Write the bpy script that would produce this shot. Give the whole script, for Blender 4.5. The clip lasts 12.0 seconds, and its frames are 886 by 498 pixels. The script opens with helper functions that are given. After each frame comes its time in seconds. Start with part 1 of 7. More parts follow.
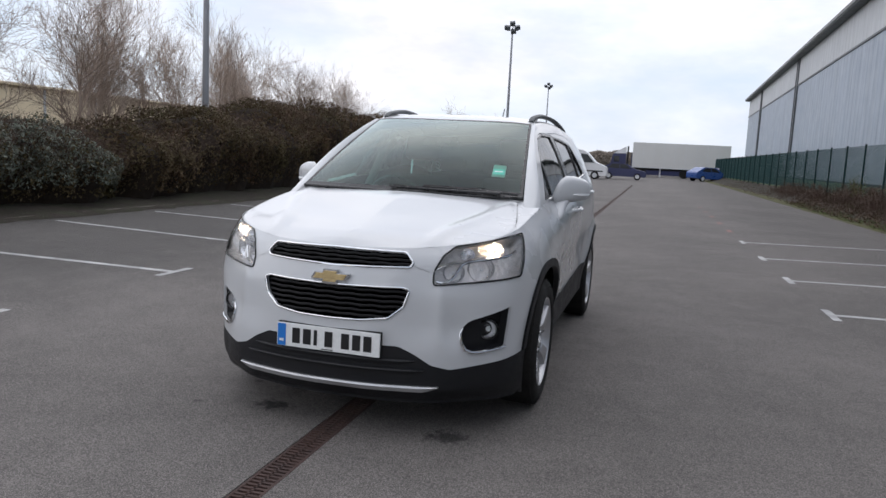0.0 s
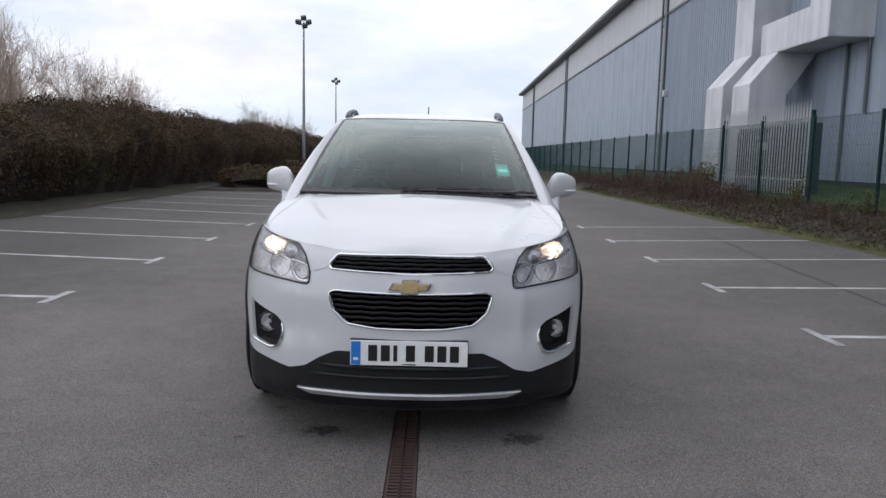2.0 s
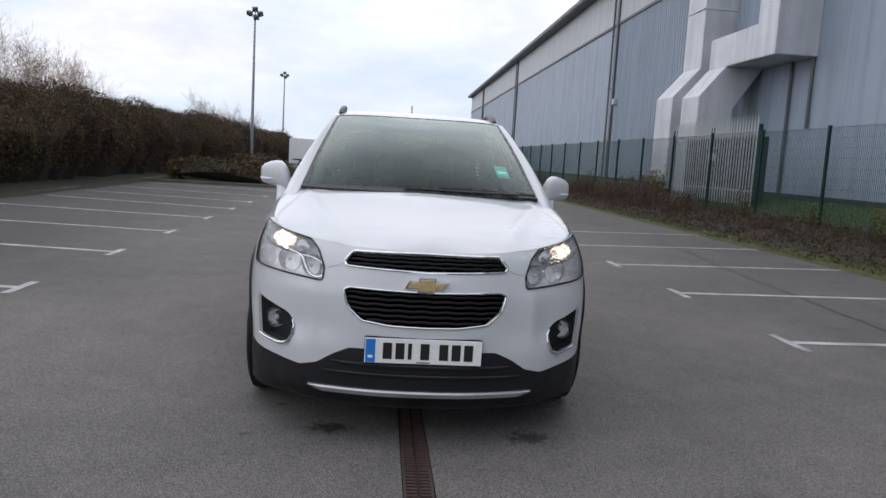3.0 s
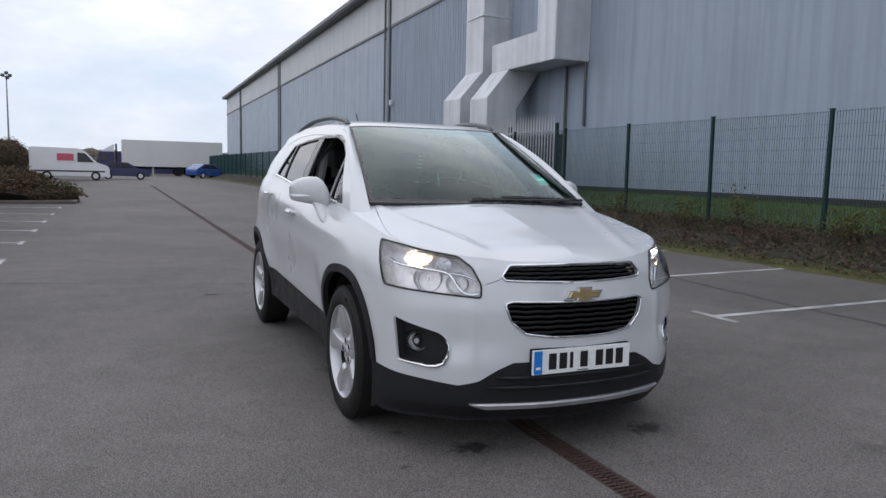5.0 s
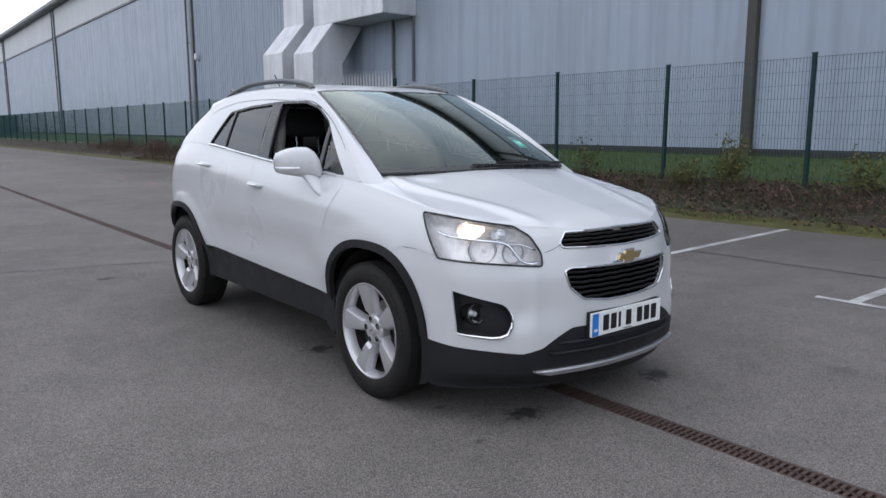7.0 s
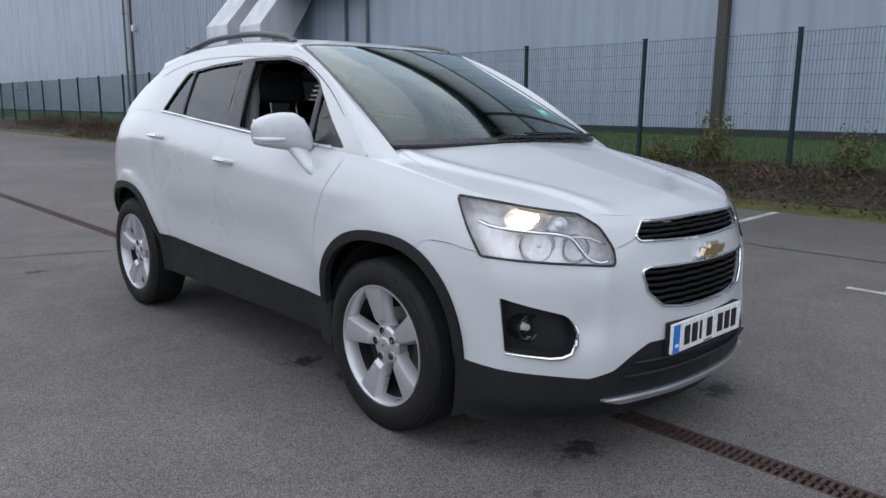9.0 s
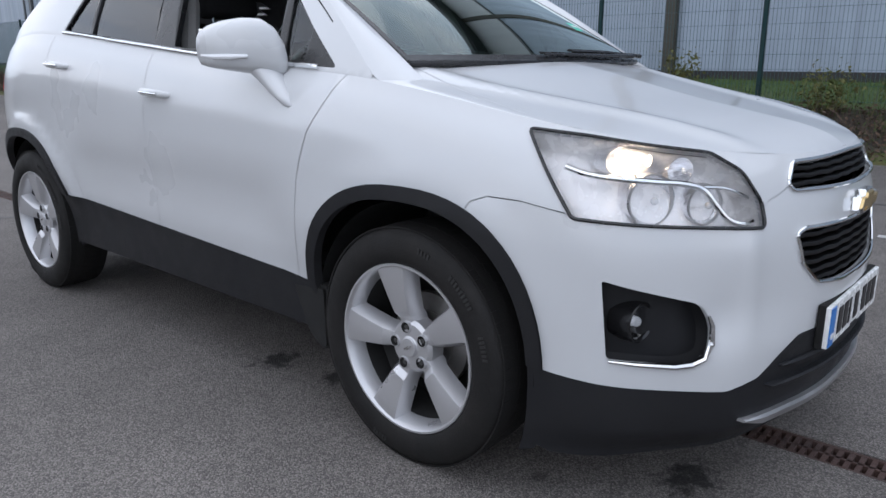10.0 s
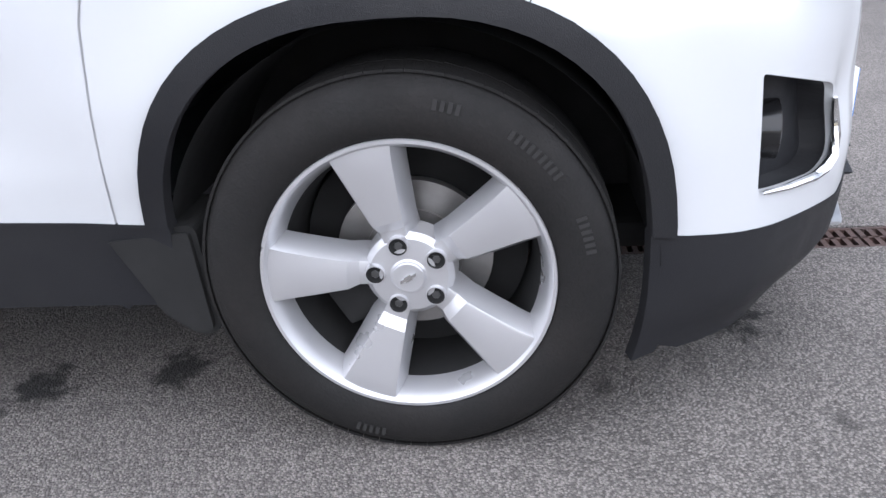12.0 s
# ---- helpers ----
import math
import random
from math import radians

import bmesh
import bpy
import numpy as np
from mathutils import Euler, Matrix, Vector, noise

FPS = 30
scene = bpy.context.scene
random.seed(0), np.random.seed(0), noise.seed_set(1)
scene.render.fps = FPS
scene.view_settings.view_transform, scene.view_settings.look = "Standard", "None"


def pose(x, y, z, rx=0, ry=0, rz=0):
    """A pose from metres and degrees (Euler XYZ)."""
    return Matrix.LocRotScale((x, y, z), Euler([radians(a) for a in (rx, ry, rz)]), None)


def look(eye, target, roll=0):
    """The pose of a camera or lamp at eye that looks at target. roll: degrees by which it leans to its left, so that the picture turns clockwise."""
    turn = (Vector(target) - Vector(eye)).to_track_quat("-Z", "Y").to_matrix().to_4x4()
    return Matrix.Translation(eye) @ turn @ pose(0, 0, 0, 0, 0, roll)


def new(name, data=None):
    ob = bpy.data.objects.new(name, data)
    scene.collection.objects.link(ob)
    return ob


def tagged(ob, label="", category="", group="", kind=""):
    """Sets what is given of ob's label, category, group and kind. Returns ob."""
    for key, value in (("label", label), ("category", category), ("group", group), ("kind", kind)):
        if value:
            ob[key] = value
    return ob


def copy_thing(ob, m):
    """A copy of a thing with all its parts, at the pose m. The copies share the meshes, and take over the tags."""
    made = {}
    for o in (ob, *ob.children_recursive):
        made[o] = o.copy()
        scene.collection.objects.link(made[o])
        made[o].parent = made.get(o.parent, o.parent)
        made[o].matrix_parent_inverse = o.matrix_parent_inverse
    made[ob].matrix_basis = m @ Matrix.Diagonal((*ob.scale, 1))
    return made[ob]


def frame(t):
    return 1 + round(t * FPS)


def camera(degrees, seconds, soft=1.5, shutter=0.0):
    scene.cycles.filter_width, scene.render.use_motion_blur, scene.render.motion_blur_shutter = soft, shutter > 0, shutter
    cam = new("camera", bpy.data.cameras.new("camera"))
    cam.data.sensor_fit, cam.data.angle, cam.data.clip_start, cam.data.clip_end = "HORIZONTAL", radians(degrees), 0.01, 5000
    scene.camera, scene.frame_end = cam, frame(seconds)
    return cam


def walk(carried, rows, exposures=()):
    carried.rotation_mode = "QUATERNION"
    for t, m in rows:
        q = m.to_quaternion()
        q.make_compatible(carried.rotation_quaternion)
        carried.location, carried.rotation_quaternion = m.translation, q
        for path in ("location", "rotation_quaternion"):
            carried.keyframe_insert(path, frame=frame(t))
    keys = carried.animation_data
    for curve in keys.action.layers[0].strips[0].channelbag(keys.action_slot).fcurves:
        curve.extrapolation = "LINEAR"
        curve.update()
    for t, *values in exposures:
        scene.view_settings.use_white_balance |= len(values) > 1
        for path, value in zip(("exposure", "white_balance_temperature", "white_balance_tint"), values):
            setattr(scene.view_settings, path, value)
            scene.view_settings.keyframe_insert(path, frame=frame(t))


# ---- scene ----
cam = camera(62.1, 12.0)
PATH = [
    (0, (1.364, -4.007, 1.336), (0.844, -2.092, 1.083), 2.9),
    (0.5, (0.966, -4.08, 1.335), (0.626, -2.124, 1.092), 1.6),
    (1, (0.588, -3.996, 1.302), (0.4, -2.021, 1.054), -1.0),
    (1.5, (0.292, -4.035, 1.305), (0.209, -2.052, 1.065), 1.6),
    (2, (0.06, -4.098, 1.322), (0.105, -2.114, 1.077), 1.3),
    (2.5, (0.008, -4.09, 1.325), (0.105, -2.108, 1.075), 2.9),
    (3, (-0.267, -4.099, 1.309), (-0.069, -2.124, 1.07), 3.4),
    (5, (-1.958, -3.646, 1.297), (-1.135, -1.835, 1.086), 1.3),
    (5.5, (-2.297, -3.453, 1.316), (-1.316, -1.722, 1.109), 2.3),
    (6, (-2.691, -3.315, 1.35), (-1.563, -1.693, 1.042), 1.8),
    (6.5, (-2.86, -3.098, 1.351), (-1.627, -1.556, 1.031), 0.3),
    (8.5, (-2.768, -2.611, 1.333), (-1.474, -1.131, 0.966), -0.0),
    (9, (-2.617, -2.168, 1.27), (-1.255, -0.753, 0.894), 0.5),
    (9.5, (-2.396, -1.759, 1.182), (-0.999, -0.38, 0.799), -0.7),
    (10, (-2.246, -1.315, 1.127), (-0.773, -0.058, 0.626), -0.0),
    (10.5, (-2.141, -0.917, 1.05), (-0.539, 0.098, 0.406), -0.7),
    (11, (-1.942, -0.539, 1.04), (-0.266, 0.142, 0.173), -3.2),
    (11.3, (-1.916, -0.379, 0.954), (-0.172, 0.099, 0.082), -2.1),
    (11.5, (-1.914, -0.267, 0.943), (-0.143, 0.063, 0.056), -4.2),
    (12, (-1.918, -0.171, 0.901), (-0.11, 0.027, 0.048), -4.8),
]
walk(cam, [(t, look(eye, target, roll)) for t, eye, target, roll in PATH],
     [(0, 0.08, 6330, 13), (3, 0.04, 6260, 13), (5.5, -0.03, 6180, 13), (6.5, 0.26, 6130, 13), (8.5, 0.25, 6080, 12), (9.5, 0.15, 6000, 12), (10.5, 0.64, 5950, 13), (11.3, 1.1, 5980, 14), (12, 1.44, 6080, 14)])

# ---------------------------------------------------------------- light
world = bpy.data.worlds.new("overcast_sky")
scene.world = world
world.use_nodes = True
wt = world.node_tree
wt.nodes.clear()
SUN_EL, SUN_AZ = radians(51), radians(-65.6)


def wnode(kind, **inputs):
    n = wt.nodes.new(kind)
    for key, value in inputs.items():
        n.inputs[key.replace("_", " ")].default_value = value
    return n


sky = wnode("ShaderNodeTexSky")
sky.sky_type, sky.sun_disc = "NISHITA", False
sky.sun_elevation, sky.sun_rotation = SUN_EL, SUN_AZ
coord = wnode("ShaderNodeTexCoord")
stretch = wnode("ShaderNodeMapping")
stretch.inputs["Scale"].default_value = (1.0, 1.0, 2.6)
cloud = wnode("ShaderNodeTexNoise", Scale=2.3, Detail=6.0, Roughness=0.55)
ramp = wnode("ShaderNodeValToRGB")
ramp.color_ramp.elements[0].position, ramp.color_ramp.elements[1].position = 0.34, 0.60
tone = wnode("ShaderNodeTexNoise", Scale=3.4, Detail=5.0, Roughness=0.6)
tone_ramp = wnode("ShaderNodeValToRGB")
tone_ramp.color_ramp.elements[0].position, tone_ramp.color_ramp.elements[1].position = 0.35, 0.62
tone_ramp.color_ramp.elements[0].color = (8.4, 8.5, 9.0, 1)
tone_ramp.color_ramp.elements[1].color = (11.6, 11.5, 11.5, 1)
blue = wnode("ShaderNodeMix")
blue.data_type = "RGBA"
blue.inputs["Factor"].default_value = 0.75
blue.inputs["B"].default_value = (7.6, 8.8, 10.2, 1)
mixer = wnode("ShaderNodeMix")
mixer.data_type = "RGBA"
# an overcast sky grows a little brighter towards the zenith
height = wnode("ShaderNodeSeparateXYZ")
rise = wnode("ShaderNodeMapRange")
rise.inputs[1].default_value, rise.inputs[2].default_value, rise.inputs[3].default_value, rise.inputs[4].default_value = 0.15, 1.0, 1.0, 1.12
lifted = wnode("ShaderNodeVectorMath")
lifted.operation = "SCALE"
back = wnode("ShaderNodeBackground", Strength=0.1)
out = wnode("ShaderNodeOutputWorld")
for a, b in (
    (coord.outputs["Generated"], stretch.inputs["Vector"]),
    (stretch.outputs[0], cloud.inputs["Vector"]),
    (stretch.outputs[0], tone.inputs["Vector"]),
    (cloud.outputs[0], ramp.inputs[0]),
    (tone.outputs[0], tone_ramp.inputs[0]),
    (sky.outputs[0], blue.inputs["A"]),
    (ramp.outputs[0], mixer.inputs["Factor"]),
    (blue.outputs["Result"], mixer.inputs["A"]),
    (tone_ramp.outputs[0], mixer.inputs["B"]),
    (mixer.outputs["Result"], lifted.inputs[0]),
    (coord.outputs["Generated"], height.inputs[0]),
    (height.outputs["Z"], rise.inputs[0]),
    (rise.outputs[0], lifted.inputs["Scale"]),
    (lifted.outputs[0], back.inputs["Color"]),
    (back.outputs[0], out.inputs["Surface"]),
):
    wt.links.new(a, b)

sun_data = bpy.data.lights.new("sun", "SUN")
sun_data.energy, sun_data.angle, sun_data.color = 0.75, radians(140), (1.0, 0.97, 0.93)
sun = new("sun", sun_data)
sun.matrix_world = look((-11.0, 5.0, 15.0), (0, 0, 0))

# ---------------------------------------------------------------- materials
def material(name, color, rough=0.6, metal=0.0, grain=0.0, grain_scale=40.0, stain=0.0, stain_scale=1.5, bump=0.0, bump_scale=80.0,
             coat=0.0, tint=None, vary=0.0, island=0.0, emit=0.0, spec=0.5, streak=0.0):
    """A procedural surface: base colour with grain, larger stains, bump, and variation between pieces."""
    m = bpy.data.materials.new(name)
    m.use_nodes = True
    nt = m.node_tree
    b = nt.nodes["Principled BSDF"]
    b.inputs["Roughness"].default_value, b.inputs["Metallic"].default_value = rough, metal
    b.inputs["Coat Weight"].default_value, b.inputs["Coat Roughness"].default_value = coat, 0.06
    b.inputs["Specular IOR Level"].default_value = spec
    if emit:
        b.inputs["Emission Color"].default_value, b.inputs["Emission Strength"].default_value = (*color, 1), emit
    b.inputs["Base Color"].default_value = (*color, 1)
    tc = nt.nodes.new("ShaderNodeTexCoord")

    def noise_at(scale, detail):
        n = nt.nodes.new("ShaderNodeTexNoise")
        n.inputs["Scale"].default_value, n.inputs["Detail"].default_value = scale, detail
        nt.links.new(tc.outputs["Object"], n.inputs["Vector"])
        return n.outputs[0]

    def mixed(a, fac, color_b, kind="MIX"):
        x = nt.nodes.new("ShaderNodeMix")
        x.data_type, x.blend_type = "RGBA", kind
        nt.links.new(fac, x.inputs["Factor"])
        nt.links.new(a, x.inputs["A"])
        if isinstance(color_b, tuple):
            x.inputs["B"].default_value = (*color_b, 1)
        else:
            nt.links.new(color_b, x.inputs["B"])
        return x.outputs["Result"]

    def scaled(value, low, high, a, z):
        r = nt.nodes.new("ShaderNodeMapRange")
        for k, v in enumerate((low, high, a, z)):
            r.inputs[k + 1].default_value = v
        nt.links.new(value, r.inputs[0])
        return r.outputs[0]

    rgb = nt.nodes.new("ShaderNodeRGB")
    rgb.outputs[0].default_value = (*color, 1)
    now = rgb.outputs[0]
    other = tint or tuple(c * 0.5 for c in color)
    if stain:
        now = mixed(now, scaled(noise_at(stain_scale, 5), 0.38, 0.66, 0.0, stain), other)
    if grain:
        now = mixed(now, scaled(noise_at(grain_scale, 3), 0.35, 0.65, 0.0, grain), tuple(c * 0.45 for c in color))
    if streak:
        # dirt washed down in vertical runs
        runs = nt.nodes.new("ShaderNodeMapping")
        runs.inputs["Scale"].default_value = (2.2, 2.2, 0.10)
        nt.links.new(tc.outputs["Object"], runs.inputs["Vector"])
        wash = nt.nodes.new("ShaderNodeTexNoise")
        wash.inputs["Scale"].default_value, wash.inputs["Detail"].default_value = 1.6, 6
        nt.links.new(runs.outputs[0], wash.inputs["Vector"])
        now = mixed(now, scaled(wash.outputs[0], 0.42, 0.68, 0.0, streak), tuple(c * 0.62 for c in color))
    if vary or island:
        if island:
            rnd = nt.nodes.new("ShaderNodeNewGeometry").outputs["Random Per Island"]
        else:
            rnd = nt.nodes.new("ShaderNodeObjectInfo").outputs["Random"]
        now = mixed(now, scaled(rnd, 0, 1, 0.0, vary or island), other)
    if stain or grain or vary or island or streak:
        nt.links.new(now, b.inputs["Base Color"])
        if stain:
            nt.links.new(scaled(noise_at(stain_scale * 2.3, 4), 0.3, 0.7, max(rough - 0.08, 0.02), min(rough + 0.08, 1)), b.inputs["Roughness"])
    if bump:
        bp = nt.nodes.new("ShaderNodeBump")
        bp.inputs["Strength"].default_value, bp.inputs["Distance"].default_value = bump, 0.01
        nt.links.new(noise_at(bump_scale, 4), bp.inputs["Height"])
        nt.links.new(bp.outputs[0], b.inputs["Normal"])
    return m


def glass(name, color, rough=0.0, alpha_like=1.0, sheen=(1.0, 1.0, 1.0), steep=None):
    m = bpy.data.materials.new(name)
    m.use_nodes = True
    nt = m.node_tree
    nt.nodes.clear()
    o = nt.nodes.new("ShaderNodeOutputMaterial")
    mix = nt.nodes.new("ShaderNodeMixShader")
    clear = nt.nodes.new("ShaderNodeBsdfTransparent")
    gloss = nt.nodes.new("ShaderNodeBsdfGlossy")
    fres = nt.nodes.new("ShaderNodeFresnel")
    fres.inputs["IOR"].default_value = alpha_like
    clear.inputs["Color"].default_value = (*color, 1)
    gloss.inputs["Roughness"].default_value = rough
    gloss.inputs["Color"].default_value = (*sheen, 1)
    gloss_share = fres.outputs[0]
    if steep:
        # both faces of a laminated pane mirror: gain and offset on the Fresnel share
        gain = nt.nodes.new("ShaderNodeMath")
        gain.operation, gain.use_clamp = "MULTIPLY_ADD", True
        gain.inputs[1].default_value, gain.inputs[2].default_value = steep
        nt.links.new(gloss_share, gain.inputs[0])
        gloss_share = gain.outputs[0]
    nt.links.new(gloss_share, mix.inputs[0])
    nt.links.new(clear.outputs[0], mix.inputs[1])
    nt.links.new(gloss.outputs[0], mix.inputs[2])
    nt.links.new(mix.outputs[0], o.inputs["Surface"])
    return m


M = {
    "paint": material("white_paint", (0.565, 0.577, 0.592), 0.32, coat=0.8, stain=0.04, stain_scale=0.7, tint=(0.55, 0.55, 0.55)),
    "cladding": material("black_plastic", (0.0105, 0.011, 0.0135), 0.5, grain=0.3, grain_scale=300, stain=0.35, stain_scale=5, tint=(0.020, 0.0195, 0.020), spec=0.35, bump=0.15, bump_scale=500),
    "black": material("gloss_black", (0.012, 0.012, 0.013), 0.25, stain=0.2, stain_scale=8),
    # also stands in for shade inside the wheel rims and bolt holes
    "under": material("underbody_and_shade_black", (0.008, 0.008, 0.008), 0.9, stain=0.3, stain_scale=6),
    "chrome": material("chrome", (0.78, 0.79, 0.8), 0.08, 1.0, stain=0.1, stain_scale=20),
    "alloy": material("alloy_silver", (0.53, 0.53, 0.545), 0.34, 0.6, coat=0.4, stain=0.10, stain_scale=4, tint=(0.46, 0.45, 0.44)),
    "skid": material("satin_silver", (0.5, 0.5, 0.51), 0.35, 0.8, stain=0.2, stain_scale=10),
    "tyre": material("tyre_rubber", (0.0095, 0.0092, 0.009), 0.75, grain=0.3, grain_scale=120, stain=0.6, stain_scale=7, tint=(0.017, 0.015, 0.014), spec=0.3, bump=0.2, bump_scale=200),
    "disc": material("brake_disc_steel", (0.34, 0.33, 0.32), 0.4, 0.8, stain=0.3, stain_scale=25),
    "bolt": material("wheel_bolt_steel", (0.10, 0.10, 0.10), 0.4, 0.7),
    "gold": material("badge_gold", (0.70, 0.54, 0.28), 0.25, 0.9, bump=0.2, bump_scale=400),
    "plate": material("plate_white", (0.82, 0.83, 0.82), 0.25, stain=0.08, stain_scale=20),
    "plate_blue": material("plate_blue", (0.02, 0.19, 0.60), 0.3),
    "plate_black": material("plate_black", (0.01, 0.01, 0.011), 0.4),
    "cloth": material("seat_cloth", (0.025, 0.025, 0.028), 0.9, grain=0.4, grain_scale=200),
    "trimgrey": material("interior_grey", (0.05, 0.05, 0.055), 0.75, grain=0.3, grain_scale=150),
    "beige": material("interior_beige", (0.20, 0.195, 0.19), 0.85, grain=0.2, grain_scale=150),
    "sticker": material("sticker_green", (0.10, 0.55, 0.42), 0.5),
    "sticker_white": material("sticker_white", (0.75, 0.8, 0.78), 0.5),
    "red": material("red_lens", (0.55, 0.03, 0.03), 0.12, coat=0.5),
    "reflector": material("reflector_chrome", (0.88, 0.88, 0.90), 0.24, 1.0, bump=0.6, bump_scale=55),
    "bulb": material("lit_bulb", (1.0, 0.76, 0.50), 0.3, emit=60.0),
    "glass": glass("windscreen_glass", (0.28, 0.58, 0.49), 0.0, 1.5, (0.90, 1.0, 0.97), (2.6, -0.125)),
    "glass_side": glass("side_glass", (0.60, 0.66, 0.66), 0.0, 1.55),
    "glass_dark": glass("privacy_glass", (0.16, 0.17, 0.18), 0.0, 1.6),
    "lens": glass("clear_lens", (0.97, 0.975, 0.98), 0.0, 1.38),
}

# ---------------------------------------------------------------- mesh tools
def curve(*pts):
    """A smooth monotone curve through a few (x, y) knots."""
    xs, ys = [p[0] for p in pts], [p[1] for p in pts]
    h = [b - a for a, b in zip(xs, xs[1:])]
    d = [(b - a) / k for a, b, k in zip(ys, ys[1:], h)]
    m = [d[0]] + [0.0 if a * b <= 0 else 2 * a * b / (a + b) for a, b in zip(d, d[1:])] + [d[-1]]

    def f(x):
        if x <= xs[0]:
            return ys[0]
        if x >= xs[-1]:
            return ys[-1]
        i = max(k for k in range(len(xs) - 1) if xs[k] <= x)
        t = (x - xs[i]) / h[i]
        return ((1 + 2 * t) * (1 - t) ** 2 * ys[i] + t * (1 - t) ** 2 * h[i] * m[i] + t * t * (3 - 2 * t) * ys[i + 1] + t * t * (t - 1) * h[i] * m[i + 1])

    return f


def smooth_step(a, b, x):
    t = min(max((x - a) / (b - a), 0), 1)
    return t * t * (3 - 2 * t)


def inside(poly, x, y):
    c = False
    for (x0, y0), (x1, y1) in zip(poly, poly[1:] + poly[:1]):
        if (y0 > y) != (y1 > y) and x < (x1 - x0) * (y - y0) / (y1 - y0) + x0:
            c = not c
    return c


def rounded(poly, radius=0.02, steps=4):
    """A polygon with its corners rounded, by one radius or one for each corner."""
    res = []
    n = len(poly)
    for i in range(n):
        p, a, b = Vector(poly[i]), Vector(poly[i - 1]), Vector(poly[(i + 1) % n])
        da, db = (a - p), (b - p)
        r = min(radius[i] if isinstance(radius, list) else radius, 0.45 * da.length, 0.45 * db.length)
        pa, pb = p + da.normalized() * r, p + db.normalized() * r
        for k in range(steps + 1):
            t = k / steps
            q = pa * (1 - t) ** 2 + p * 2 * t * (1 - t) + pb * t * t
            res.append((q.x, q.y))
    return res


def dense(poly, step=0.03):
    res = []
    for (x0, y0), (x1, y1) in zip(poly, poly[1:] + poly[:1]):
        n = max(1, int(math.hypot(x1 - x0, y1 - y0) / step))
        res += [(x0 + (x1 - x0) * k / n, y0 + (y1 - y0) * k / n) for k in range(n)]
    return res


def band(line, width):
    """A thin closed strip round a polyline of the flat pattern."""
    left, right = [], []
    for i, p in enumerate(line):
        a, b = Vector(line[max(i - 1, 0)]), Vector(line[min(i + 1, len(line) - 1)])
        t = (b - a).normalized() * (width / 2)
        left.append((p[0] - t.y, p[1] + t.x))
        right.append((p[0] + t.y, p[1] - t.x))
    return left + right[::-1]


def part(name, bm, mat, parent, label="", smooth=40):
    """Links a bmesh as one mesh object under a thing or a part."""
    me = bpy.data.meshes.new(name)
    bm.normal_update()
    layer = bm.verts.layers.float_vector.get("facing")
    facing = [v[layer].copy() for v in bm.verts] if layer else None
    if layer:
        bm.verts.layers.float_vector.remove(layer)
    bm.to_mesh(me)
    bm.free()
    for mt in mat if isinstance(mat, (list, tuple)) else (mat,):
        me.materials.append(mt)
    if smooth:
        me.shade_smooth()
        if smooth < 180:
            me.set_sharp_from_angle(angle=radians(smooth))
        if facing:
            me.shade_smooth()
            me.normals_split_custom_set_from_vertices(facing)
    ob = new(name, me)
    ob.parent = parent
    return tagged(ob, label)


def empty(name, label, category, at=None, group="", kind=""):
    ob = new(name)
    ob.empty_display_size = 0.1
    if at is not None:
        ob.matrix_world = at
    return tagged(ob, label, category, group, kind)


def sheet(tris, place, normal, offset=0.0, depth=0.012, mirror=(1, -1)):
    """A panel: triangles of a flat pattern laid on a surface, with folded-in rims along its edges."""
    bm = bmesh.new()
    layer = bm.verts.layers.float_vector.new("facing")
    for sign in mirror:
        made = {}

        def vert(p, level):
            key = (round(p[0], 5), round(p[1], 5), level)
            if key not in made:
                n = normal(*p)
                q = place(*p) + n * (offset - level * depth)
                made[key] = bm.verts.new((q.x * sign, q.y, q.z))
                made[key][layer] = (n.x * sign, n.y, n.z)
            return made[key]

        edges = {}
        for t in tris:
            loop = t if sign > 0 else t[::-1]
            try:
                bm.faces.new([vert(p, 0) for p in loop])
            except ValueError:
                continue
            for a, b in zip(loop, loop[1:] + loop[:1]):
                ka, kb = tuple(round(v, 5) for v in a), tuple(round(v, 5) for v in b)
                edges[(ka, kb)] = (a, b)
        if depth:
            for (ka, kb), (a, b) in edges.items():
                if (kb, ka) not in edges:
                    try:
                        bm.faces.new([vert(b, 0), vert(a, 0), vert(a, 1), vert(b, 1)])
                    except ValueError:
                        pass
    bmesh.ops.remove_doubles(bm, verts=[v for v in bm.verts if abs(v.co.x) < 1e-3], dist=0.0008)
    return bm


def cut_pattern(grid, loops):
    """Triangles of a flat pattern in which every loop's edges are kept."""
    from mathutils.geometry import delaunay_2d_cdt
    verts, edges = [Vector(p) for p in grid], []
    for loop, closed in loops:
        k = len(verts)
        verts += [Vector(p) for p in loop]
        edges += [(k + i, k + i + 1) for i in range(len(loop) - 1)]
        if closed:
            edges.append((k + len(loop) - 1, k))
    co, _, faces, _, _, _ = delaunay_2d_cdt(verts, edges, [], 0, 1e-5)
    return [[tuple(co[i]) for i in f] for f in faces]


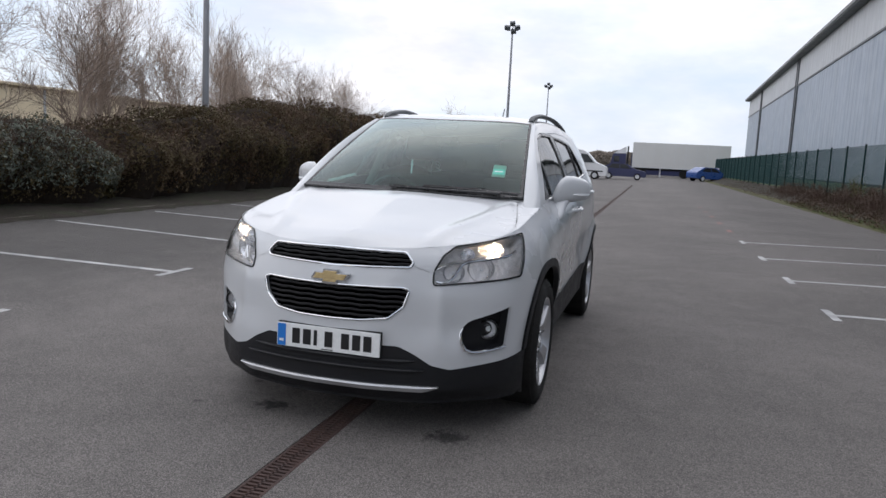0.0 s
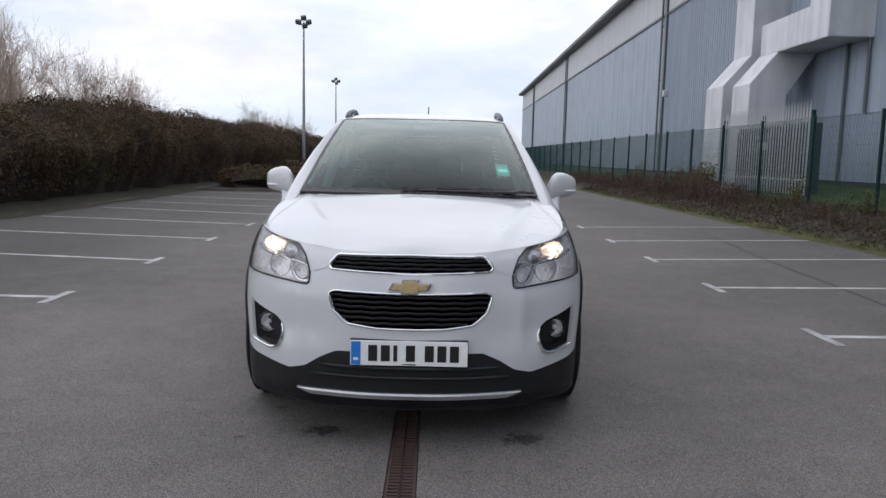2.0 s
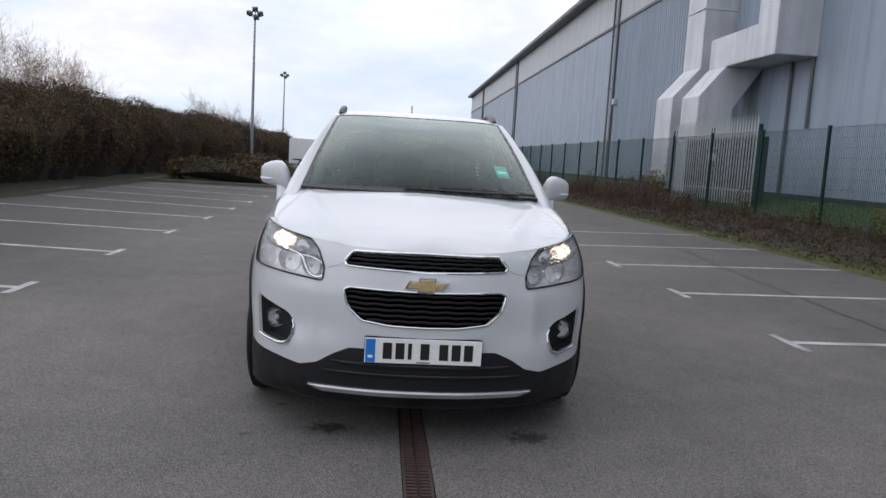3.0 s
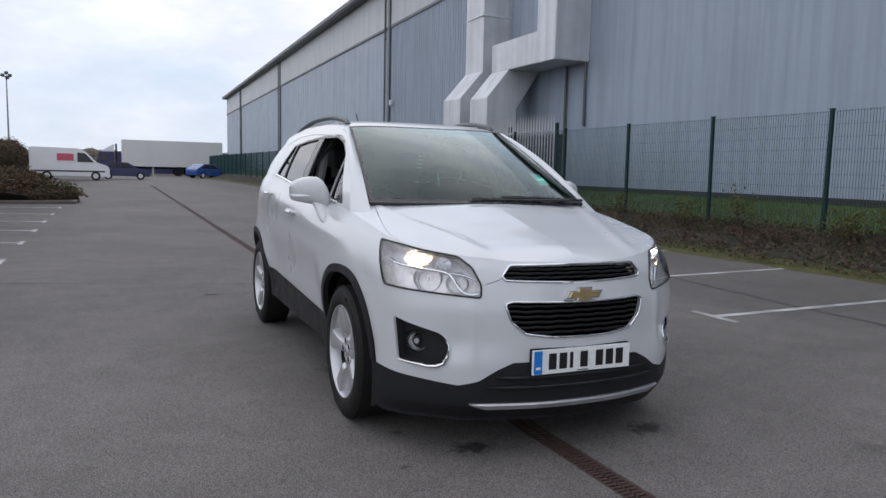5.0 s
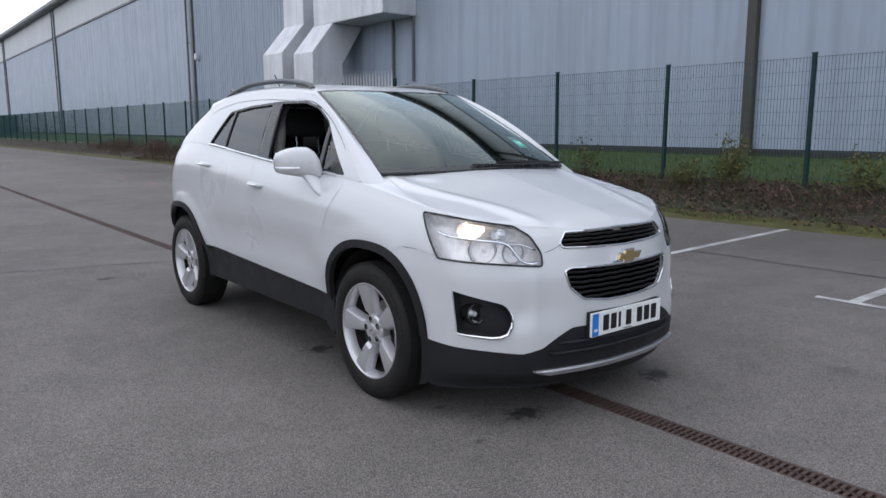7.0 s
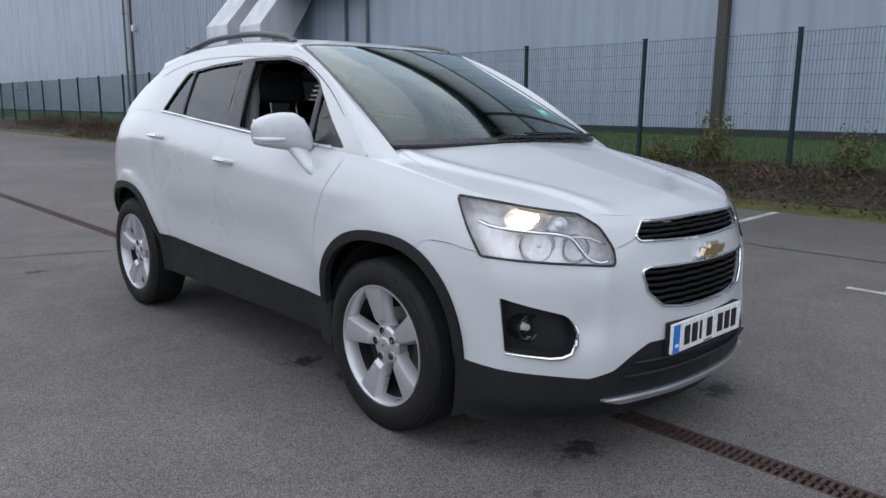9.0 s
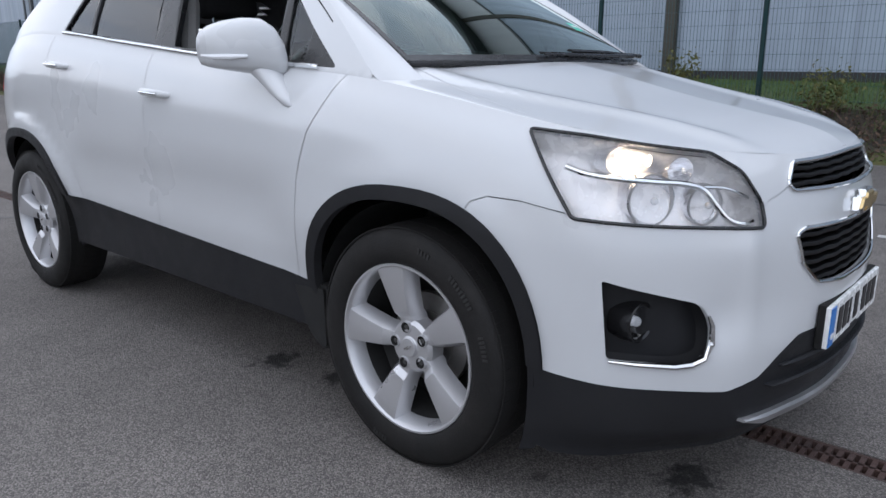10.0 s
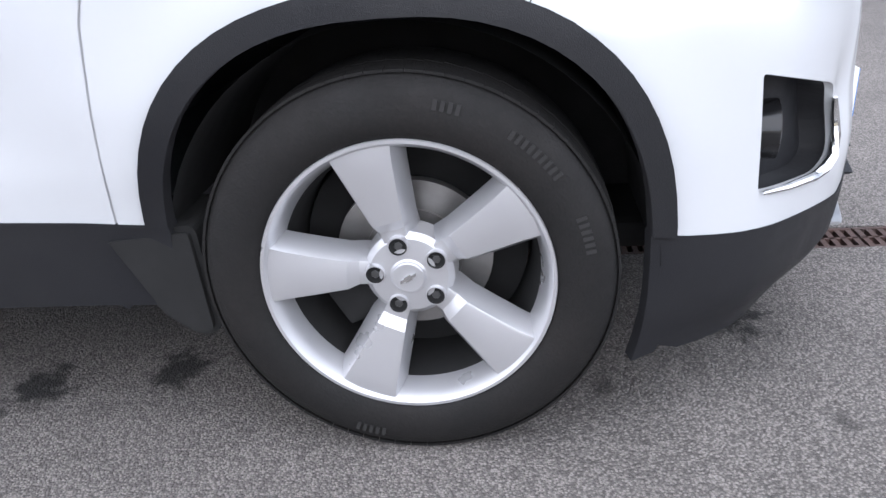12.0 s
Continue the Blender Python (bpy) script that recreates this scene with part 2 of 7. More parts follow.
def tube(points, radius, segments=8, closed=False, flat=1.0):
    """A round bar along points."""
    bm = bmesh.new()
    n, rings = len(points), []
    for i, p in enumerate(points):
        a = points[i - 1] if (i or closed) else p
        b = points[(i + 1) % n] if (i < n - 1 or closed) else p
        t = (Vector(b) - Vector(a)).normalized()
        up = Vector((0, 0, 1)) if abs(t.z) < 0.9 else Vector((0, 1, 0))
        u = t.cross(up).normalized()
        v = u.cross(t)
        r = radius[i] if isinstance(radius, (list, tuple)) else radius
        rings.append([bm.verts.new(Vector(p) + u * (math.cos(q) * r * flat) + v * (math.sin(q) * r)) for q in (2 * math.pi * k / segments for k in range(segments))])
    pairs = list(zip(rings, rings[1:])) + ([(rings[-1], rings[0])] if closed else [])
    for a, b in pairs:
        for k in range(segments):
            bm.faces.new((a[k], a[(k + 1) % segments], b[(k + 1) % segments], b[k]))
    if not closed:
        bm.faces.new(rings[0][::-1])
        bm.faces.new(rings[-1])
    bmesh.ops.recalc_face_normals(bm, faces=bm.faces[:])
    return bm


def box(x0, x1, y0, y1, z0, z1, bevel=0.0, segments=2, bm=None):
    own = bm or bmesh.new()
    vs = [own.verts.new((x, y, z)) for z in (z0, z1) for y in (y0, y1) for x in (x0, x1)]
    fs = [own.faces.new([vs[i] for i in f]) for f in ((0, 2, 3, 1), (4, 5, 7, 6), (0, 1, 5, 4), (2, 6, 7, 3), (0, 4, 6, 2), (1, 3, 7, 5))]
    if bevel:
        bmesh.ops.bevel(own, geom=list({e for f in fs for e in f.edges}), offset=bevel, segments=segments, affect="EDGES", profile=0.6)
    return own


def lathe(profile, segments=64, axis="x", bm=None, arc=(0, 2 * math.pi)):
    """Turns (across, radius) pairs round the wheel's axis."""
    own = bm or bmesh.new()
    full = abs(arc[1] - arc[0] - 2 * math.pi) < 1e-6
    rings = []
    count = segments if full else segments + 1
    for k in range(count):
        q = arc[0] + (arc[1] - arc[0]) * k / segments
        c, s = math.cos(q), math.sin(q)
        rings.append([own.verts.new((a, r * c, r * s) if axis == "x" else ((r * c, r * s, a) if axis == "z" else (r * c, a, r * s))) for a, r in profile])
    for k in range(segments):
        a, b = rings[k], rings[(k + 1) % count]
        for i in range(len(profile) - 1):
            own.faces.new((a[i], a[i + 1], b[i + 1], b[i]))
    bmesh.ops.recalc_face_normals(own, faces=own.faces[:])
    return own



# ---------------------------------------------------------------- ground and building
def asphalt_material():
    m = material("asphalt", (0.105, 0.102, 0.100), 0.85)
    nt = m.node_tree
    b = nt.nodes["Principled BSDF"]
    tc = nt.nodes.new("ShaderNodeTexCoord")

    def math_node(op, a, c):
        n = nt.nodes.new("ShaderNodeMath")
        n.operation = op
        for k, v in enumerate((a, c)):
            if isinstance(v, (int, float)):
                n.inputs[k].default_value = v
            else:
                nt.links.new(v, n.inputs[k])
        return n.outputs[0]

    def noise_at(scale, detail, rough=0.5):
        n = nt.nodes.new("ShaderNodeTexNoise")
        n.inputs["Scale"].default_value, n.inputs["Detail"].default_value, n.inputs["Roughness"].default_value = scale, detail, rough
        nt.links.new(tc.outputs["Object"], n.inputs["Vector"])
        return n.outputs[0]

    def ramped(v, lo, hi, a, z):
        r = nt.nodes.new("ShaderNodeMapRange")
        r.interpolation_type = "SMOOTHSTEP"
        for k, q in enumerate((lo, hi, a, z)):
            r.inputs[k + 1].default_value = q
        nt.links.new(v, r.inputs[0])
        return r.outputs[0]

    stones = nt.nodes.new("ShaderNodeTexVoronoi")
    stones.inputs["Scale"].default_value = 215
    nt.links.new(tc.outputs["Object"], stones.inputs["Vector"])
    sep = nt.nodes.new("ShaderNodeSeparateColor")
    nt.links.new(stones.outputs["Color"], sep.inputs[0])
    pale = ramped(sep.outputs[0], 0.1, 1.0, 0.62, 1.42)
    gaps = ramped(stones.outputs["Distance"], 0.25, 0.75, 1.10, 0.62)
    patch = ramped(noise_at(0.35, 5, 0.6), 0.3, 0.7, 0.84, 1.14)
    blot = ramped(noise_at(3.2, 4, 0.6), 0.35, 0.7, 0.92, 1.08)
    value = math_node("MULTIPLY", math_node("MULTIPLY", pale, gaps), math_node("MULTIPLY", patch, blot))
    ground_pos = nt.nodes.new("ShaderNodeSeparateXYZ")
    nt.links.new(tc.outputs["Object"], ground_pos.inputs[0])
    # the surface of the bays on both sides is darker than the lane
    lane = math_node("ADD", ground_pos.outputs[0], math_node("MULTIPLY", noise_at(0.8, 3), 1.2))
    value = math_node("MULTIPLY", value, ramped(lane, -4.6, -1.6, 0.58, 1.0))
    value = math_node("MULTIPLY", value, ramped(lane, 3.0, 6.0, 1.0, 0.78))
    # old drip stains, each with its own place and size
    pos = nt.nodes.new("ShaderNodeSeparateXYZ")
    nt.links.new(tc.outputs["Object"], pos.inputs[0])
    wob = noise_at(22, 4, 0.65)
    for x, y, r, depth in (  # noqa
        (-0.42, -0.66, 0.12, 0.88), (0.54, -0.72, 0.13, 0.78), (-0.66, 0.88, 0.11, 0.9), (-0.60, 0.58, 0.10, 0.85), (-0.69, -0.34, 0.035, 0.5), (-0.80, -0.76, 0.03, 0.5),
                           (-1.08, 4.0, 0.09, 0.75), (1.42, -1.35, 0.12, 0.3)):
        dx = math_node("SUBTRACT", pos.outputs[0], x + 0.02)
        dy = math_node("SUBTRACT", pos.outputs[1], y + 0.6)
        d = math_node("SQRT", math_node("ADD", math_node("MULTIPLY", dx, dx), math_node("MULTIPLY", math_node("MULTIPLY", dy, dy), 1.6)), 0)
        d = math_node("ADD", d, math_node("MULTIPLY", math_node("SUBTRACT", wob, 0.5), r * 2.6))
        value = math_node("MULTIPLY", value, ramped(d, r * 0.25, r * 1.1, 1 - depth, 1.0))
    mix = nt.nodes.new("ShaderNodeMix")
    mix.data_type, mix.blend_type = "RGBA", "MULTIPLY"
    mix.inputs["Factor"].default_value = 1.0
    mix.inputs["A"].default_value = (0.172, 0.157, 0.146, 1)
    comb = nt.nodes.new("ShaderNodeCombineColor")
    for k in range(3):
        nt.links.new(value, comb.inputs[k])
    nt.links.new(comb.outputs[0], mix.inputs["B"])
    nt.links.new(mix.outputs["Result"], b.inputs["Base Color"])
    bp = nt.nodes.new("ShaderNodeBump")
    bp.inputs["Strength"].default_value, bp.inputs["Distance"].default_value = 0.7, 0.006
    bp.invert = True
    nt.links.new(stones.outputs["Distance"], bp.inputs["Height"])
    nt.links.new(bp.outputs[0], b.inputs["Normal"])
    return m


M.update({
    "asphalt": asphalt_material(),
    "line": material("worn_line_paint", (0.55, 0.55, 0.54), 0.7, grain=0.5, grain_scale=60, stain=0.75, stain_scale=3, tint=(0.16, 0.16, 0.16)),
    "line_red": material("worn_red_paint", (0.30, 0.12, 0.10), 0.7, grain=0.5, grain_scale=60, stain=0.75, stain_scale=3, tint=(0.14, 0.13, 0.13)),
    "tar": material("tar_joint", (0.035, 0.034, 0.034), 0.6, grain=0.4, grain_scale=50, stain=0.5, stain_scale=4, tint=(0.09, 0.09, 0.09)),
    "rust": material("rusty_cast_iron", (0.075, 0.040, 0.032), 0.75, grain=0.5, grain_scale=90, stain=0.6, stain_scale=6, tint=(0.05, 0.04, 0.038), bump=0.3, bump_scale=150),
    "verge": material("leaf_litter_soil", (0.032, 0.023, 0.016), 0.95, grain=0.7, grain_scale=30, stain=0.7, stain_scale=2.5, tint=(0.034, 0.042, 0.014), bump=1.0, bump_scale=25),
    "moss": material("moss_edge", (0.088, 0.088, 0.018), 0.95, grain=0.6, grain_scale=45, stain=0.85, stain_scale=2.6, tint=(0.045, 0.036, 0.018), bump=1.0, bump_scale=60),
    "grass": material("winter_grass", (0.040, 0.092, 0.012), 0.9, grain=0.6, grain_scale=60, stain=0.6, stain_scale=1.5, tint=(0.075, 0.085, 0.03), bump=0.8, bump_scale=60),
    "clad": material("blue_grey_cladding", (0.295, 0.348, 0.422), 0.5, streak=0.5, stain=0.14, stain_scale=0.35, tint=(0.24, 0.26, 0.29), grain=0.05, grain_scale=4),
    "clad_pale": material("pale_grey_cladding", (0.45, 0.47, 0.49), 0.5, streak=0.35, stain=0.14, stain_scale=0.35, tint=(0.36, 0.37, 0.38)),
    "flash": material("dark_flashing", (0.085, 0.095, 0.105), 0.5, stain=0.35, stain_scale=1.2, tint=(0.12, 0.115, 0.10)),
    "old_steel": material("weathered_brown_steel", (0.050, 0.050, 0.043), 0.7, stain=0.5, stain_scale=1.5, tint=(0.05, 0.04, 0.028), streak=0.4),
    "plinth": material("dark_plinth", (0.03, 0.03, 0.032), 0.8, stain=0.4, stain_scale=2),
    "duct": material("galvanised_duct", (0.62, 0.63, 0.66), 0.45, 0.2, streak=0.5, stain=0.35, stain_scale=1.1, tint=(0.36, 0.37, 0.39), grain=0.1, grain_scale=12),
    "galv": material("galvanised_steel", (0.66, 0.67, 0.68), 0.55, 0.0, stain=0.3, stain_scale=3),
    "post": material("green_powder_coat", (0.009, 0.032, 0.034), 0.7, spec=0.2, stain=0.3, stain_scale=6, tint=(0.03, 0.045, 0.04)),
    "wire": material("green_mesh_wire", (0.022, 0.070, 0.070), 0.5),
    "plant": material("dark_plant_louvre", (0.03, 0.032, 0.036), 0.6, stain=0.3, stain_scale=2),
})

BEND = radians(-0.55)  # the drain and ground joints lie a little askew to the car
ground_frame = pose(-0.02, -0.6, 0, 0, 0, math.degrees(BEND))
DRAIN = 0.066


def build_ground():
    bm = bmesh.new()
    xs = [-900, -200, -60, -20, -8, -3, -1, -DRAIN, -DRAIN + 0.001, DRAIN - 0.001, DRAIN, 1, 3, 8, 20, 60, 200, 900]
    ys = [-600, -150, -40, -12, 0, 12, 30, 46, 46.01, 80, 160, 400, 1500]
    rows = []
    for y in ys:
        rows.append([bm.verts.new((x, y, -0.07 if abs(x) < DRAIN and -40 < y < 46.005 else 0.0)) for x in xs])
    for a, b in zip(rows, rows[1:]):
        for i in range(len(xs) - 1):
            bm.faces.new((a[i], a[i + 1], b[i + 1], b[i]))
    ob = part("ground", bm, M["asphalt"], None, smooth=0)
    ob.matrix_world = ground_frame
    return tagged(ob, "grey weathered asphalt car park with drip stains", "ground", kind="structure")


ground = build_ground()


def build_lines():
    def stripe(name, x0, x1, y0, y1, mat=M["line"], label="worn white parking bay line on asphalt"):
        n = max(2, int(max(x1 - x0, y1 - y0) / 0.12))
        bm = bmesh.new()
        top, along_x = [], (x1 - x0) > (y1 - y0)
        for i in range(n + 1):
            t = i / n
            w = random.uniform(-0.004, 0.004)
            if along_x:
                x = x0 + (x1 - x0) * t
                top.append((bm.verts.new((x, y0 + w, 0.004)), bm.verts.new((x, y1 + random.uniform(-0.004, 0.004), 0.004))))
            else:
                y = y0 + (y1 - y0) * t
                top.append((bm.verts.new((x0 + w, y, 0.0045)), bm.verts.new((x1 + random.uniform(-0.004, 0.004), y, 0.0045))))
        for a, b in zip(top, top[1:]):
            bm.faces.new((a[0], b[0], b[1], a[1]))
        bmesh.ops.recalc_face_normals(bm, faces=bm.faces[:])
        if bm.faces[0].normal.z < 0:
            bmesh.ops.reverse_faces(bm, faces=bm.faces[:])
        return bm

    def bay(y, side, slant=0.0):
        """A bay line with its end bar; slant: how much further its outer end lies."""
        bm = stripe("", 3.2, 7.05, y - 0.045, y + 0.045) if side > 0 else stripe("", -7.6, -3.3, y - 0.045, y + 0.045)
        mark = empty("bay_line", "worn white parking bay line with a short end bar", "road marking", group="parking bay lines", kind="structure")
        for v in bm.verts:
            v.co.y += slant * (abs(v.co.x) - 3.2) / 3.8
        part("long_line", bm, M["line"], mark, smooth=0)
        part("end_bar", stripe("", *((3.12, 3.20) if side > 0 else (-3.30, -3.22)), y - 0.28, y + 0.28), M["line"], mark, smooth=0)

    for y, slant in ((-3.0, 0.0), (-0.72, 0.0), (1.47, 0.13), (3.67, 0.28), (5.88, 0.52), (8.16, 0.75), (10.66, 0.8)):
        bay(y, 1, slant)
    for y, slant in ((-2.2, 0.0), (0.15, 0.05), (2.5, 0.10), (4.88, 0.6), (7.30, 0.6), (9.78, 0.75), (12.15, 1.0), (14.5, 1.0), (17.1, 1.0), (20.0, 1.0)):
        bay(y, -1, slant)
    # beyond the last whole bays only red end bars are left
    for k in range(5):
        y = 13.1 + 2.35 * k
        mark = part("faded_bar", stripe("", 3.12, 3.22, y - 0.28, y + 0.28), M["line_red"], None, smooth=0)
        tagged(mark, "faded red bay end bar on asphalt", "road marking", "faded bay bars", "structure")


build_lines()


def strip_along(points, half, z, wander=0.02):
    bm, prev = bmesh.new(), None
    for i, (a, b) in enumerate(zip(points, points[1:])):
        a, b = Vector(a), Vector(b)
        n = max(2, int((b - a).length / 0.3))
        side = Vector((-(b - a).y, (b - a).x)).normalized()
        for k in range(n + 1):
            c = a.lerp(b, k / n) + side * random.uniform(-wander, wander)
            now = (bm.verts.new((*(c - side * half), z)), bm.verts.new((*(c + side * half), z)))
            if prev:
                bm.faces.new((prev[0], now[0], now[1], prev[1]))
            prev = now
    bmesh.ops.recalc_face_normals(bm, faces=bm.faces[:])
    if sum(f.normal.z for f in bm.faces) < 0:
        bmesh.ops.reverse_faces(bm, faces=bm.faces[:])
    return bm


JOINTS = [[(4.42, -6.0), (4.40, 1.5), (4.85, 6.1), (5.6, 11.0)], [(-3.2, 5.4), (-1.4, 4.85), (-0.2, 4.5)]]
for pts in JOINTS:
    tagged(part("tar_joint", strip_along(pts, 0.02, 0.003), M["tar"], None, smooth=0), "dark sealed joint across the asphalt", "joint", "asphalt joints", "structure")


def build_drain():
    """Slotted channel gratings, each half a metre long."""
    bm = bmesh.new()
    half, length = DRAIN - 0.004, 0.5
    for x in (-half + 0.006, half - 0.006):
        box(x - 0.006, x + 0.006, 0.002, length - 0.002, -0.03, -0.001, bm=bm)
    box(-0.004, 0.004, 0.002, length - 0.002, -0.03, -0.002, bm=bm)
    for k in range(17):
        y = 0.012 + k * (length - 0.024) / 16
        box(-half + 0.012, half - 0.012, y - 0.0075, y + 0.0075, -0.03, -0.002, bm=bm)
    drain = empty("drain_channel", "rusty slotted drain channel across the car park", "drain", ground_frame, kind="structure")
    first = part("grating", bm, M["rust"], drain, smooth=0)
    for k in range(-18, 91):
        ob = first if k == -18 else new("grating", first.data)
        ob.parent = drain
        ob.location = (random.uniform(-0.001, 0.001), k * length, random.uniform(-0.002, 0.0))
    bed = bmesh.new()
    box(-half, half, -20, 46, -0.069, -0.062, bm=bed)
    part("channel_bed", bed, M["plinth"], drain, smooth=0)


build_drain()


def bank_height(x):
    return float(np.interp(x, (6.8, 7.0, 7.35, 8.0, 8.6, 9.5, 13.5, 22), (-0.03, 0.03, 0.08, 0.24, 0.46, 0.60, 0.80, 0.82)))


def build_bank():
    def strip(name, x0, x1, nx, mat, label, rough):
        bm = bmesh.new()
        rows = []
        for j in range(341):
            y = -32 + 0.5 * j
            row = []
            for i in range(nx + 1):
                x = x0 + (x1 - x0) * i / nx
                edge = 0.08 * noise.noise((0, y * 0.9, 3)) if i == 0 and x0 < 7.0 else 0
                z = bank_height(x) + rough * noise.noise((x * 2.1, y * 1.7, 1.0)) * (1 if 0 < i < nx else 0.2)
                row.append(bm.verts.new((x + edge, y, z)))
            rows.append(row)
        for a, b in zip(rows, rows[1:]):
            for i in range(nx):
                bm.faces.new((a[i], a[i + 1], b[i + 1], b[i]))
        return tagged(part(name, bm, mat, None, smooth=180), label, "verge", kind="structure")

    strip("verge_moss", 6.9, 7.36, 4, M["moss"], "mossy yellow-green edge of the asphalt", 0.05)
    strip("verge_bank", 7.36, 8.75, 10, M["verge"], "brown bank covered with dead leaves and twigs", 0.12)
    strip("verge_grass", 8.75, 22.0, 12, M["grass"], "short green grass behind the fence", 0.03)


build_bank()

WALL_X, WALL_SLOPE = 12.2, 0.030
wall_x = lambda y: WALL_X + WALL_SLOPE * y  # noqa: E731
COLUMNS = (5.13, 38.1, 73.8, 104.2)
Y0, Y1 = -60.0, 122.0


def ribbed_wall(y0, y1, z0, z1, pitch, depth, set_out=0.0):
    """A sheet of vertical trapezoid ribs with its thickness."""
    bm = bmesh.new()
    pts, y = [], y0
    while y < y1 - 1e-6:
        for f, d in ((0.0, 0.0), (0.52, 0.0), (0.62, depth), (0.90, depth)):
            if y + f * pitch < y1:
                pts.append((y + f * pitch, d))
        y += pitch
    pts.append((y1, 0.0))
    cols = []
    for q, d in pts:
        x = wall_x(q) - d - set_out
        cols.append([bm.verts.new((x, q, z0)), bm.verts.new((x, q, z1)), bm.verts.new((wall_x(q) + 0.2, q, z0)), bm.verts.new((wall_x(q) + 0.2, q, z1))])
    for a, b in zip(cols, cols[1:]):
        bm.faces.new((a[0], a[1], b[1], b[0]))
        bm.faces.new((a[1], a[3], b[3], b[1]))
        bm.faces.new((a[2], b[2], b[3], a[3]))
    bmesh.ops.recalc_face_normals(bm, faces=bm.faces[:])
    return bm


def along_wall(y0, y1, out0, out1, z0, z1, bm=None, bevel=0.0):
    """A box that follows the wall, out0 to out1 metres before it."""
    own = bm or bmesh.new()
    vs = [own.verts.new((wall_x(y) - o, y, z)) for z in (z0, z1) for y in (y0, y1) for o in (out0, out1)]
    for f in ((0, 2, 3, 1), (4, 5, 7, 6), (0, 1, 5, 4), (2, 6, 7, 3), (0, 4, 6, 2), (1, 3, 7, 5)):
        own.faces.new([vs[i] for i in f])
    if bevel:
        bmesh.ops.bevel(own, geom=own.edges[:], offset=bevel, segments=2, affect="EDGES")
    bmesh.ops.recalc_face_normals(own, faces=own.faces[:])
    return own


def build_warehouse():
    hall = empty("warehouse", "long blue-grey metal-clad warehouse with a paler top band", "warehouse")
    edges = [Y0, *COLUMNS, Y1]
    for a, b in zip(edges, edges[1:]):
        if a == COLUMNS[0]:
            part("wall_sheet", ribbed_wall(a, 22.0, 0.85, 9.6, 1.0, 0.012), M["clad"], hall, smooth=0)
            part("ribbed_sheet", ribbed_wall(22.0, b, 0.85, 9.6, 0.30, 0.04), M["clad"], hall, smooth=0)
        else:
            part("wall_sheet", ribbed_wall(a, b, 0.85, 9.6, 1.0, 0.012), M["clad"], hall, smooth=0)
        part("top_band", ribbed_wall(a, b, 9.68, 12.1, 1.0, 0.012, 0.03), M["clad_pale"], hall, smooth=0)
        part("band_flashing", along_wall(a, b, -0.05, 0.09, 9.56, 9.69), M["flash"], hall, smooth=0)
    part("plinth", along_wall(Y0, Y1, -0.1, 0.05, 0.3, 0.9), M["plinth"], hall, smooth=0)
    part("gutter", along_wall(Y0 - 0.3, Y1 + 0.3, -0.1, 0.75, 12.05, 12.45, bevel=0.08), M["flash"], hall, smooth=0)
    roof = bmesh.new()
    vs = [roof.verts.new(p) for p in ((wall_x(Y0) - 0.6, Y0, 12.46), (wall_x(Y1) - 0.6, Y1, 12.46), (wall_x(Y1) + 40, Y1, 15.6), (wall_x(Y0) + 40, Y0, 15.6))]
    roof.faces.new(vs)
    bmesh.ops.solidify(roof, geom=roof.faces[:], thickness=0.15)
    part("roof", roof, M["flash"], hall, smooth=0)
    end = bmesh.new()
    vs = [end.verts.new(p) for p in ((wall_x(Y1), Y1, 0.2), (wall_x(Y1) + 40, Y1, 0.2), (wall_x(Y1) + 40, Y1, 15.5), (wall_x(Y1), Y1, 12.1))]
    end.faces.new(vs)
    bmesh.ops.solidify(end, geom=end.faces[:], thickness=0.2)
    part("end_wall", end, M["clad"], hall, smooth=0)
    for y in COLUMNS:
        part("column_flashing", along_wall(y - (0.15 if y > 10 else 0.12), y + (0.15 if y > 10 else 0.12), 0.0, 0.14, 0.5, 12.1, bevel=0.02), M["flash"] if y > 10 else M["old_steel"], hall, smooth=0)
        if y == COLUMNS[0]:
            continue
        x = wall_x(y + 0.75) - 0.12
        pipe = part("downpipe", tube([(x, y + 0.75, 0.6), (x, y + 0.75, 12.1)], 0.055, 10), M["flash"], hall)
        for z in (3.0, 6.0, 9.0):
            part("pipe_clip", box(x - 0.07, x + 0.1, y + 0.68, y + 0.82, z, z + 0.06, 0.008), M["flash"], pipe, smooth=0)
    part("wall_lamp", box(wall_x(37.4) - 0.28, wall_x(37.4) - 0.03, 37.2, 37.5, 5.0, 5.35, 0.06), M["duct"], hall, "small white bulkhead lamp")

    def duct(path, half_y, mat=M["duct"]):
        """A rectangular duct: path of (out_near, out_far, y, z) rings, joined."""
        bm = bmesh.new()
        rings = []
        for near, far, y, z, z2 in path:
            rings.append([bm.verts.new((wall_x(y) - near, y - half_y, z)), bm.verts.new((wall_x(y) - near, y + half_y, z)), bm.verts.new((wall_x(y) - far, y + half_y, z2)), bm.verts.new((wall_x(y) - far, y - half_y, z2))])
        for a, b in zip(rings, rings[1:]):
            for k in range(4):
                bm.faces.new((a[k], a[(k + 1) % 4], b[(k + 1) % 4], b[k]))
        bm.faces.new(rings[0][::-1])
        bm.faces.new(rings[-1])
        bmesh.ops.recalc_face_normals(bm, faces=bm.faces[:])
        bmesh.ops.bevel(bm, geom=bm.edges[:], offset=0.02, segments=1, affect="EDGES")
        return bm

    ducts = empty("ventilation_ducts", "pale galvanised ventilation ducts stepping out from the warehouse wall", "duct")
